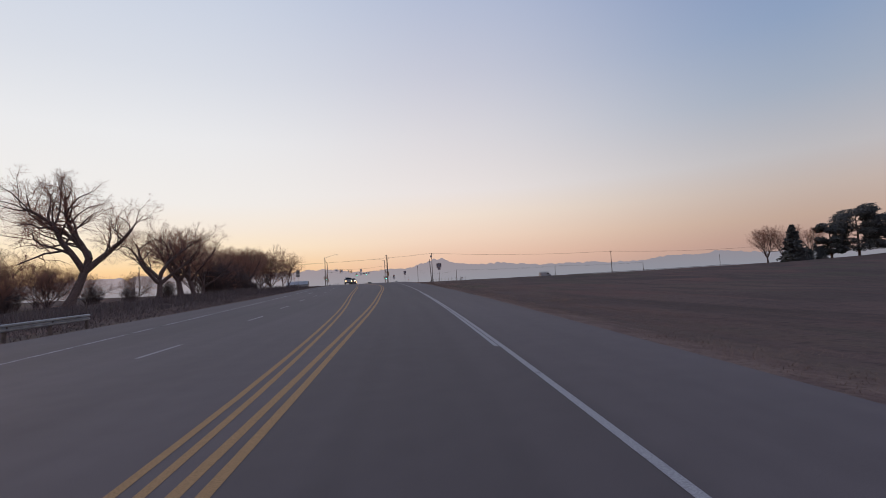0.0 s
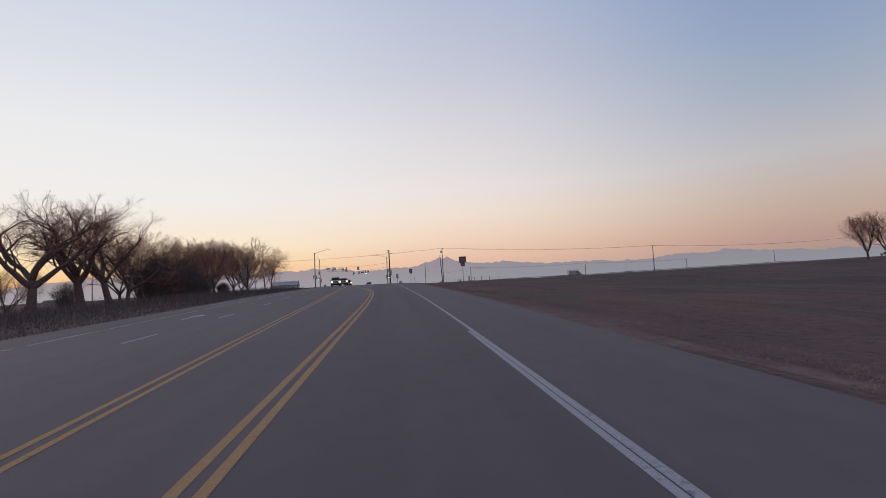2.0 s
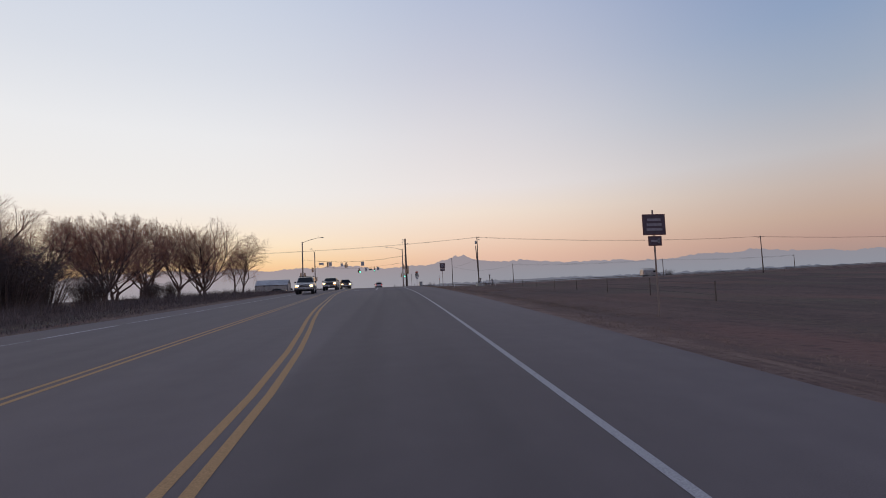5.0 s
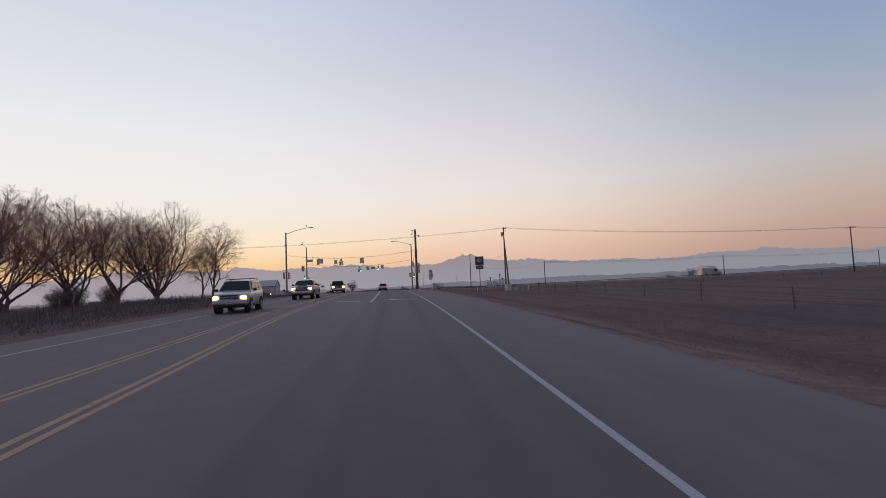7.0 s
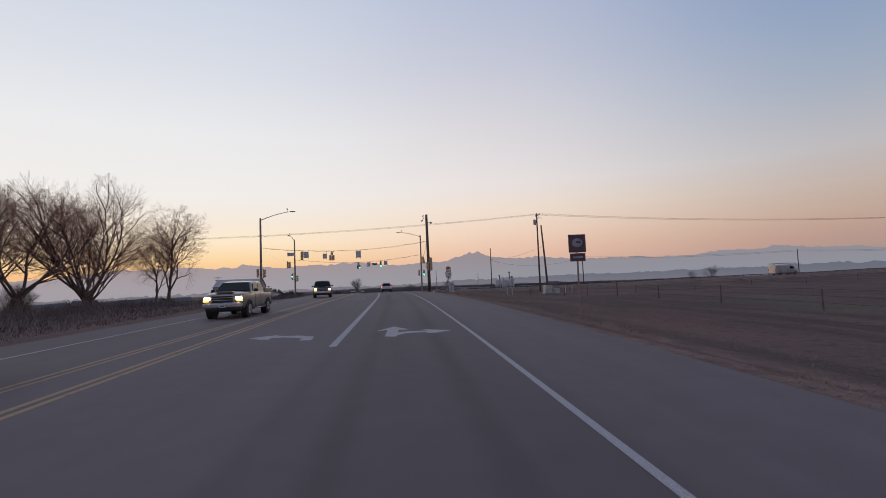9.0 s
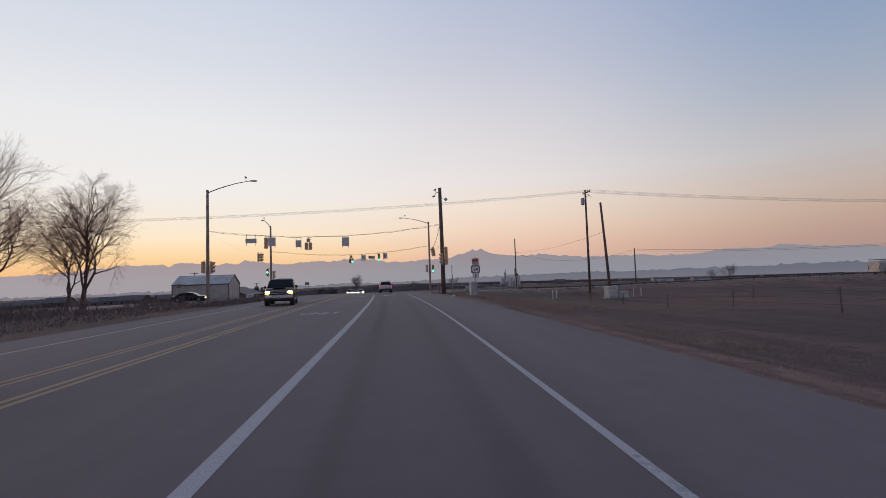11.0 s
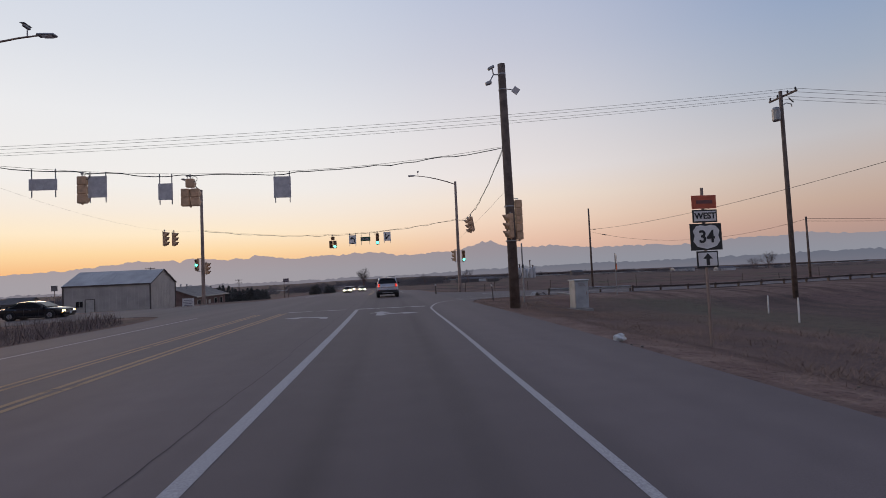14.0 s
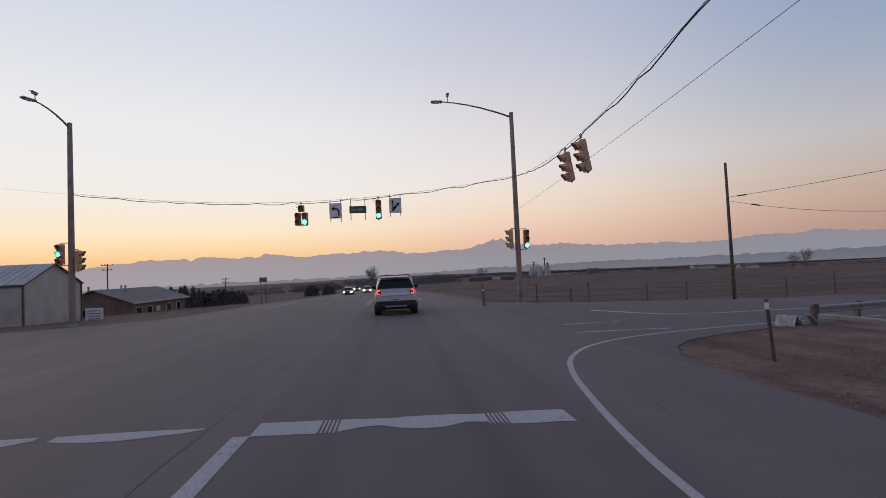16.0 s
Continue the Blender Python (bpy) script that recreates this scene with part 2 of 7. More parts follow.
def ground_material():
    """Winter prairie: straw, brown and dull green patches, with bare dirt and gravel beside the pavement."""
    m = bpy.data.materials.new("dry_winter_grass")
    m.use_nodes = True
    nt = m.node_tree
    bsdf = nt.nodes["Principled BSDF"]
    tc = nt.nodes.new("ShaderNodeTexCoord")

    def noise_of(scale, detail=5, stretch=(1, 1, 1)):
        mp = nt.nodes.new("ShaderNodeMapping")
        mp.inputs["Scale"].default_value = stretch
        nt.links.new(tc.outputs["Object"], mp.inputs["Vector"])
        n = nt.nodes.new("ShaderNodeTexNoise")
        n.inputs["Scale"].default_value, n.inputs["Detail"].default_value = scale, detail
        nt.links.new(mp.outputs[0], n.inputs["Vector"])
        return n.outputs[0]

    def mixed(f, a, b, lo=.38, hi=.6):
        r = nt.nodes.new("ShaderNodeMapRange")
        r.inputs["From Min"].default_value, r.inputs["From Max"].default_value = lo, hi
        nt.links.new(f, r.inputs["Value"])
        x = nt.nodes.new("ShaderNodeMix")
        x.data_type = "RGBA"
        nt.links.new(r.outputs[0], x.inputs["Factor"])
        for k, v in (("A", a), ("B", b)):
            if isinstance(v, tuple):
                x.inputs[k].default_value = (*v, 1)
            else:
                nt.links.new(v, x.inputs[k])
        return x.outputs["Result"]

    field = mixed(noise_of(.035, 4), (.156, .099, .088), (.111, .079, .072))
    field = mixed(noise_of(.25, 6, (1, .35, 1)), field, (.178, .116, .099), .5, .72)
    field = mixed(noise_of(.6, 6, (1, .05, 1)), field, (.093, .067, .060), .48, .7)
    field = mixed(noise_of(.11, 5, (1, .2, 1)), field, (.125, .105, .077), .53, .7)
    field = mixed(noise_of(.17, 6, (1, .3, .9)), field, (.187, .103, .088), .56, .7)
    field = mixed(noise_of(2.5, 6), field, (.080, .057, .051), .52, .78)
    dirt = mixed(noise_of(1.2, 6), (.169, .107, .092), (.231, .155, .130))
    dirt = mixed(noise_of(1.1, 6, (1, .06, 1)), dirt, (.098, .062, .053), .5, .66)
    dirt = mixed(noise_of(9, 5), dirt, (.089, .058, .051), .55, .75)
    verge = nt.nodes.new("ShaderNodeAttribute")
    verge.attribute_name = "verge"
    ragged = nt.nodes.new("ShaderNodeMath")
    ragged.operation = "ADD"
    shift = nt.nodes.new("ShaderNodeMapRange")
    shift.inputs["To Min"].default_value, shift.inputs["To Max"].default_value = -.5, .5
    nt.links.new(noise_of(.9, 6), shift.inputs["Value"])
    nt.links.new(verge.outputs["Fac"], ragged.inputs[0])
    nt.links.new(shift.outputs[0], ragged.inputs[1])
    col = mixed(ragged.outputs[0], field, dirt, .4, .75)
    nt.links.new(col, bsdf.inputs["Base Color"])
    bsdf.inputs["Roughness"].default_value = .95
    bsdf.inputs["Specular IOR Level"].default_value = .1
    b = nt.nodes.new("ShaderNodeBump")
    b.inputs["Strength"].default_value, b.inputs["Distance"].default_value = .8, .12
    nt.links.new(noise_of(5, 7), b.inputs["Height"])
    nt.links.new(b.outputs[0], bsdf.inputs["Normal"])
    return m


ASPHALT = asphalt_material("worn_asphalt", (.124, .097, .097), (.137, .108, .109), True)
SIDE_ASPHALT = asphalt_material("side_asphalt", (.105, .085, .088), (.122, .1, .103))
WHITE_PAINT = paint_material("white_road_paint", (.43, .4, .405), (.11, .1, .105), .66)
WORN_WHITE = paint_material("faded_white_road_paint", (.48, .46, .48), (.1, .088, .09), .92)
YELLOW_PAINT = paint_material("yellow_road_paint", (.47, .27, .125), (.12, .1, .1), .64)
FADED_YELLOW = paint_material("faded_yellow_road_paint", (.42, .28, .17), (.12, .1, .1), .74)
TAR = surf("crack_sealing_tar", (.107, .085, .086), .95, 0, .3, 4, .1)
TAR.node_tree.nodes["Principled BSDF"].inputs["Specular IOR Level"].default_value = .1
GRASS = ground_material()
BARK = surf("cottonwood_bark", (.2, .135, .118), .95, 0, .5, 6, .6, 30)
TWIG = surf("bare_twigs", (.42, .2, .14), .9, 0, .35, 2, 0, 20)
BRUSH = surf("dead_brush", (.185, .138, .132), .95, 0, .4, .6, 0, 20, island=.35)
STRAW = surf("dry_grass_blades", (.34, .22, .165), .95, 0, .3, .5, 0, 20, island=.3)
STONE = surf("dusty_verge_stone", (.22, .185, .165), .9, 0, .3, 3, .2)
NEEDLES = surf("dark_evergreen_needles", (.12, .115, .105), .9, 0, .4, 1.2, 0, 20, island=.4)
# greyed twig colour with the distance haze mixed into it
FAR_TWIGS = surf("haze_tinted_far_woods", (.15, .138, .145), .95, 0, .3, .02, 0, 3, island=.12)
GALV = surf("galvanised_steel", (.36, .36, .37), .5, .6, .25, 3, .05)
DARK_STEEL = surf("weathered_pole_steel", (.33, .245, .21), .7, .1, .3, 2, .05)
POLE_WOOD = surf("creosoted_pole_wood", (.17, .125, .105), .9, 0, .45, 3, .4, 45)
WIRE = surf("black_cable", (.035, .033, .035), .7, 0, .2, 5, 0)
SIGNAL_YELLOW = surf("signal_yellow_paint", (.66, .41, .25), .5, 0, .3, 5, .05)
SIGNAL_BLACK = surf("signal_black_paint", (.02, .02, .022), .5, 0, .3, 5, 0)
LENS_OFF = surf("unlit_lens", (.3, .18, .11), .4, 0, .2, 5, 0)
GREEN_LIGHT = glowing("green_signal_light", (.08, 1, .62), 5)
SIGN_BACK = surf("bare_aluminium_sign_back", (.6, .57, .58), .6, 0, .25, 4, .03)
DULL_BACK = surf("dull_sign_back", (.22, .2, .2), .6, 0, .3, 4, .03)
SIGN_WHITE = surf("white_sign_sheeting", (.8, .77, .75), .5, 0, .15, 4, 0)
SIGN_BLACK = surf("black_sign_legend", (.02, .02, .022), .5, 0, .2, 4, 0)
SIGN_RED = surf("orange_red_sign_sheeting", (.6, .11, .05), .5, 0, .2, 4, 0)
SIGN_GREEN = surf("green_sign_sheeting", (.05, .13, .08), .5, 0, .2, 4, 0)
SIGN_DARK = surf("dark_maroon_sign_face", (.1, .06, .085), .55, 0, .3, 5, 0)
SIGN_EDGE = surf("maroon_sign_border", (.2, .07, .07), .55, 0, .3, 5, 0)
SIGN_PALE = surf("pale_sign_legend", (.34, .3, .34), .55, 0, .3, 5, 0)
CABINET = surf("cabinet_grey_paint", (.42, .44, .46), .5, .1, .25, 2, .04)
PAD_BOX = surf("pad_box_pale_paint", (.5, .5, .47), .6, 0, .25, 2, .05)
OLD_RAIL = surf("rusted_rail_steel", (.15, .115, .105), .8, .2, .4, 2, .1)
CONCRETE = surf("weathered_concrete", (.33, .31, .29), .9, 0, .3, 2, .3)
SHED_WALL = surf("tan_sheet_metal", (.45, .42, .4), .6, .15, .2, .8, .05)
SHED_ROOF = surf("grey_sheet_metal_roof", (.4, .39, .41), .5, .3, .25, .6, .05)
SHED_TRIM = surf("dark_shed_trim", (.1, .08, .075), .6, .1, .25, 2, .03)
DOOR_PALE = surf("pale_door_paint", (.5, .48, .45), .55, 0, .2, 2, .03)
BRICK_WALL = surf("brown_painted_siding", (.2, .13, .115), .85, 0, .3, 1, .15)
ROOF_BROWN = surf("weathered_roof_shingle", (.2, .175, .165), .9, 0, .3, 1.5, .3)
PANE = glass_dark("window_pane_glass")
CAR_GLASS = glass_dark("tinted_car_glass")
CAR_GLASS.node_tree.nodes["Principled BSDF"].inputs["Specular IOR Level"].default_value = .22
TYRE = surf("tyre_rubber", (.018, .018, .019), .85, 0, .3, 8, .1)
RIM = surf("alloy_rim", (.4, .4, .42), .35, .8, .25, 8, 0)
CAR_BLACK = surf("black_car_plastic", (.02, .02, .022), .6, 0, .3, 6, .05)
CHROME = surf("chrome_trim", (.6, .6, .62), .18, 1, .2, 6, 0)
PLATE = surf("number_plate", (.5, .5, .52), .5, 0, .15, 6, 0)
PLATE_BAR = surf("number_plate_bars", (.08, .1, .12), .6, 0, .15, 6, 0)
HEADLIGHT = glowing("headlight_glow", (1, .68, .3), 7)
FAR_HEADLIGHT = glowing("far_headlight_glow", (1, .84, .52), 60)
FOG_AMBER = glowing("amber_marker_glow", (1, .45, .06), 3)
TAIL = glowing("tail_light_glow", (1, .07, .045), 3)
TAIL_DIM = surf("tail_light_plastic", (.25, .015, .015), .25, 0, .2, 8, 0)
BAG = surf("white_plastic_bag", (.62, .62, .62), .5, 0, .25, 8, .2, 14)
SCRAP = surf("grey_scrap_boards", (.42, .4, .39), .85, 0, .35, 3, .2)
SILO = surf("pale_grain_bin_metal", (.55, .55, .57), .6, .2, .2, .3, 0)
WAGON = surf("rusty_brown_wagon", (.12, .085, .08), .85, .1, .35, .1, 0, 2, per_object=.3)
HOUSE_WALL = surf("pale_house_siding", (.13, .115, .115), .85, 0, .25, .4, 0, per_object=.3)
HOUSE_ROOF = surf("dark_house_roof", (.12, .11, .12), .9, 0, .3, .4, 0, per_object=.2)


def haze_backdrop_material(name, low, high, z0, z1):
    """Plain glowing backdrop of far relief; painted haze shifts its colour with height."""
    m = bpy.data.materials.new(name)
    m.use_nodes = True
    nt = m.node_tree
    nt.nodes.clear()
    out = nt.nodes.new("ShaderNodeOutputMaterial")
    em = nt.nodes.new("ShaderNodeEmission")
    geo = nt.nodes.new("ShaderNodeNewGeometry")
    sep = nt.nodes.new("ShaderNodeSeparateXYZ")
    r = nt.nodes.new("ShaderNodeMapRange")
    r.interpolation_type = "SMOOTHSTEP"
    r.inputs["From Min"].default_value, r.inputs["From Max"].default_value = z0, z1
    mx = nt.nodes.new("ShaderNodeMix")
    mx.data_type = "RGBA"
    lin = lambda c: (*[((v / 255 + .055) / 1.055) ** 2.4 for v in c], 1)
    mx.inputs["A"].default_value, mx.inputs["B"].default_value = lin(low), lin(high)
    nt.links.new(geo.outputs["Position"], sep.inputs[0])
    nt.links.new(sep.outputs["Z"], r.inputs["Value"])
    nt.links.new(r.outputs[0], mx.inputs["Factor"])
    # sunset light painted in: darker and bluer away from the glow, by x
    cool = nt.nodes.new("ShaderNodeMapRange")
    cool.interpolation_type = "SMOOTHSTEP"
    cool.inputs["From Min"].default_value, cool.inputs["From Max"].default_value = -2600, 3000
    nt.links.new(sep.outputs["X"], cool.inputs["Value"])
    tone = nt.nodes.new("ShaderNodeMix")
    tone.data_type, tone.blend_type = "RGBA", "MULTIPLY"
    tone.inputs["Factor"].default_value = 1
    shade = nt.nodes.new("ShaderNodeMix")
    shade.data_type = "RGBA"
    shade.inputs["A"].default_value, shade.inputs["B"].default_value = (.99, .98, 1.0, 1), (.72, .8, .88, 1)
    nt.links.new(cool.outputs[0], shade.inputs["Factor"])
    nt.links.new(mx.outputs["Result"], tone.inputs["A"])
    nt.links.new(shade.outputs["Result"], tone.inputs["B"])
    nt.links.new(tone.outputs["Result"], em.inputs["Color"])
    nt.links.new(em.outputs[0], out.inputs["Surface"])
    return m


# self-glowing, with the haze put into both end colours
MOUNTAIN = haze_backdrop_material("painted_haze_mountains", (166, 160, 164), (168, 154, 156), 0, 230)
FAR_PLAIN = haze_backdrop_material("painted_haze_plain", (134, 128, 135), (122, 120, 129), -60, 10)

# ---------------------------------------------------------------- shape helpers
class Shape:
    """Collects vertices and faces of one mesh."""

    def __init__(self):
        self.v, self.f = [], []

    def add(self, verts, faces):
        n = len(self.v)
        self.v += [tuple(p) for p in verts]
        self.f += [tuple(i + n for i in q) for q in faces]
        return self

    def box(self, c, size, turn=None, bevel=.12):
        """A box with chamfered edges; bevel is a share of its shortest side."""
        h = Vector(size) / 2
        b = min(size) * bevel
        pts, idx = [], {}
        for sx in (-1, 1):
            for sy in (-1, 1):
                for sz in (-1, 1):
                    for ax in range(3):
                        p = Vector((sx * (h.x - b), sy * (h.y - b), sz * (h.z - b)))
                        p[ax] = (sx, sy, sz)[ax] * h[ax]
                        idx[sx, sy, sz, ax] = len(pts)
                        pts.append(p)
        fs = []
        for ax in range(3):
            u, w = (ax + 1) % 3, (ax + 2) % 3
            for s in (-1, 1):
                q = []
                for a, bb in ((-1, -1), (1, -1), (1, 1), (-1, 1)):
                    k = [0, 0, 0]
                    k[ax], k[u], k[w] = s, a, bb
                    q.append(idx[(*k, ax)])
                fs.append(q if s > 0 else q[::-1])
            for a in (-1, 1):
                for bb in (-1, 1):
                    k0, k1 = [0, 0, 0], [0, 0, 0]
                    k0[ax], k0[u], k0[w] = -1, a, bb
                    k1[ax], k1[u], k1[w] = 1, a, bb
                    q = [idx[(*k0, u)], idx[(*k1, u)], idx[(*k1, w)], idx[(*k0, w)]]
                    fs.append(q if a * bb > 0 else q[::-1])
        for sx in (-1, 1):
            for sy in (-1, 1):
                for sz in (-1, 1):
                    q = [idx[sx, sy, sz, i] for i in range(3)]
                    fs.append(q if sx * sy * sz > 0 else q[::-1])
        m = turn or Matrix.Identity(3)
        return self.add([m @ p + Vector(c) for p in pts], fs)

    def tube(self, pts, radii, n=8, caps=True):
        """A tube along a line of points."""
        pts = [Vector(p) for p in pts]
        if isinstance(radii, (int, float)):
            radii = [radii] * len(pts)
        rings, side = [], None
        for i, p in enumerate(pts):
            t = (pts[min(i + 1, len(pts) - 1)] - pts[max(i - 1, 0)]).normalized()
            if side is None:
                side = t.orthogonal().normalized()
            side = (side - t * side.dot(t)).normalized()
            up = t.cross(side)
            rings.append([p + (side * math.cos(a) + up * math.sin(a)) * radii[i] for a in (2 * math.pi * k / n for k in range(n))])
        fs = [(i * n + k, i * n + (k + 1) % n, (i + 1) * n + (k + 1) % n, (i + 1) * n + k) for i in range(len(pts) - 1) for k in range(n)]
        if caps:
            fs += [tuple(range(n))[::-1], tuple(range((len(pts) - 1) * n, len(pts) * n))]
        return self.add([p for r in rings for p in r], fs)

    def slab(self, corners, thick):
        """A plate with these corners, thickened against its normal."""
        c = [Vector(p) for p in corners]
        n = (c[1] - c[0]).cross(c[-1] - c[0]).normalized()
        back = [p - n * thick for p in c]
        k = len(c)
        return self.add(c + back, [tuple(range(k)), tuple(range(k, 2 * k))[::-1]] + [(i, i + k, (i + 1) % k + k, (i + 1) % k) for i in range(k)])

    def loft(self, rings):
        n = len(rings[0])
        fs = [(i * n + k, i * n + (k + 1) % n, (i + 1) * n + (k + 1) % n, (i + 1) * n + k) for i in range(len(rings) - 1) for k in range(n)]
        fs += [tuple(range(n))[::-1], tuple(range((len(rings) - 1) * n, len(rings) * n))]
        return self.add([p for r in rings for p in r], fs)

    def disc(self, c, r, normal, thick, n=14, dome=0.0):
        nrm = Vector(normal).normalized()
        c = Vector(c)
        self.tube([c, c + nrm * thick, c + nrm * (thick + dome)] if dome else [c, c + nrm * thick], [r, r, r * .55] if dome else r, n)
        return self

    def mesh(self, name, material, smooth=False):
        me = bpy.data.meshes.new(name)
        me.from_pydata(self.v, [], self.f)
        me.materials.append(material)
        if smooth:
            me.polygons.foreach_set("use_smooth", [True] * len(me.polygons))
        me.update()
        return me


def part(name, shape, material, parent, label="", smooth=False):
    ob = new(name, shape.mesh(name, material, smooth) if isinstance(shape, Shape) else shape)
    ob.parent = parent
    return tagged(ob, label)


def thing(name, at, label, category, group="", turn=0.0):
    ob = new(name)
    ob.empty_display_size = .3
    ob.matrix_world = pose(*at, 0, 0, turn)
    return tagged(ob, label, category, group)


def single(name, shape, material, label, category, group="", at=(0, 0, 0), turn=0.0, kind="", smooth=False):
    """A thing that is one mesh."""
    ob = new(name, shape.mesh(name, material, smooth))
    ob.matrix_world = pose(*at, 0, 0, turn)
    return tagged(ob, label, category, group, kind)


def lettering(text, size, material, parent, place, name="lettering"):
    """Words in the built-in font as a mesh part that stands upright and reads from -y."""
    cu = bpy.data.curves.new(name, "FONT")
    cu.body, cu.size, cu.extrude, cu.align_x, cu.align_y = text, size, .004, "CENTER", "CENTER"
    cu.offset = size * .022
    tmp = bpy.data.objects.new(name, cu)
    me = bpy.data.meshes.new_from_object(tmp)
    bpy.data.objects.remove(tmp)
    me.materials.clear()
    me.materials.append(material)
    ob = part(name, me, material, parent)
    ob.matrix_local = pose(*place, 90, 0, 0)
    return ob


def ease(a, b, v):
    t = np.clip((np.asarray(v, float) - a) / (b - a), 0, 1)
    return t * t * (3 - 2 * t)


# ---------------------------------------------------------------- lie of the land
ROAD_X = (-9.802475e-09, 4.344479e-06, -9.083613e-04, .14638708, -.1428585)
ROAD_Z = (1.445751e-09, -1.201128e-06, 1.674483e-04, .01795628, -2.9601948)


def road_x(y):
    """x of the middle of the driven lane."""
    y = np.asarray(y, float)
    c = np.clip(y, 0, 206)
    u = np.clip(y - 206, 0, None)
    bend = np.clip(u - 30, 0, 420)
    return np.polyval(ROAD_X, c) + np.minimum(y, 0) * .1464 - .0177 * u - .0002 * bend ** 2 - np.clip(u - 450, 0, None) * .16


def road_z(y):
    y = np.asarray(y, float)
    c = np.clip(y, 0, 206)
    u = np.clip(y - 206, 0, None)
    near = np.minimum(u, 450)
    return np.polyval(ROAD_Z, c) - .9 * ease(28, 110, u) + np.clip(y, -70, 0) * .018 - .0153 * near - .00003 * near ** 2 - .008 * np.clip(u - 450, 0, None)


def left_edge(y):
    return -14 + 1.3 * ease(88, 118, y)


RIGHT_EDGE = 5.1


def right_edge(y):
    return 5.45 - .33 * ease(120, 206, y)


def side_z(x):
    """Level of the crossing road."""
    x = np.asarray(x, float)
    return np.where(x > 0, -.29 - .18 * ease(16, 26, x) + .42 * ease(32, 85, x) + .014 * np.clip(x - 95, 0, 150), -.27 - .016 * np.clip(-x, 0, 60) - .03 * np.clip(-x - 60, 0, 400))


def pavement_z(x, y):
    """Top of the asphalt, on the road and on the arms of the crossing."""
    d = x - road_x(y)
    w = np.maximum(ease(RIGHT_EDGE, 26, d), ease(13, 30, -d))
    return road_z(y) * (1 - w) + side_z(x) * w


def land(x, y):
    """Height of the open ground."""
    x, y = np.asarray(x, float), np.asarray(y, float)
    d = x - road_x(y)
    z = road_z(y)
    k = 1 - .65 * ease(150, 180, y) + .55 * ease(226, 240, y)
    left = k * (.12 + .35 * ease(14, 24, -d) + np.clip(.02 * (-d - 24), 0, .9)) + .05
    right = .06 + .4 * ease(5.2, 10, d) * (1 - .8 * ease(196, 207, y) * (1 - ease(215, 230, y)) * (1 - ease(7, 10.5, d)))
    z = z - np.where(d < -13, left, np.where(d > RIGHT_EDGE, right, .1))
    z = z + .9 * ease(28, 110, y - 206) * ease(12, 40, d)
    z = z + .005 * np.clip(x - 30, 0, 150) * (1 - ease(105, 160, y)) * ease(-60, 40, y) + 2.2 * np.exp(-((x - 195) / 48) ** 2 - ((y - 128) / 38) ** 2)
    low = ease(165, 190, y) * (1 - ease(207, 216, y)) * ease(8.5, 18, d) * (1 - ease(60, 110, x))
    z = z * (1 - low) - 1.05 * low
    z = z - .75 * ease(228, 236, y) * ease(10, 22, d) * (1 - ease(260, 420, y))
    z = z - .5 * (.0153 * np.minimum(np.clip(x - 230, 0, None) + np.clip(-60 - x, 0, None), 450) + .00003 * np.minimum(np.clip(x - 230, 0, None) + np.clip(-60 - x, 0, None), 450) ** 2 + .008 * np.clip(np.abs(x) - 600, 0, None))
    edge = np.where(d > 0, 213.7 + 3.4 * ease(8, 24, d), 213)
    corridor = ease(edge - 10, edge - 3.4, y) * (1 - ease(np.where(d > 0, 224, 228), np.where(d > 0, 230, 233), y)) * np.where((d > 3) | (d < -12), 1.0, 0.0) * (1 - ease(300, 420, np.abs(x)))
    z = z * (1 - corridor) + (pavement_z(x, y) - .022) * corridor
    off = np.clip(np.maximum(d - 6.5, -d - 16), 0, 40) / 40 * (1 - .8 * corridor)
    rough = .09 * np.sin(x * .31 + 1.3 * np.sin(y * .17)) + .07 * np.sin(y * .43 + x * .11) + .05 * np.sin(x * .9 + y * .7)
    return z + off * rough * 1.4


def gz(x, y):
    return float(land(x, y))


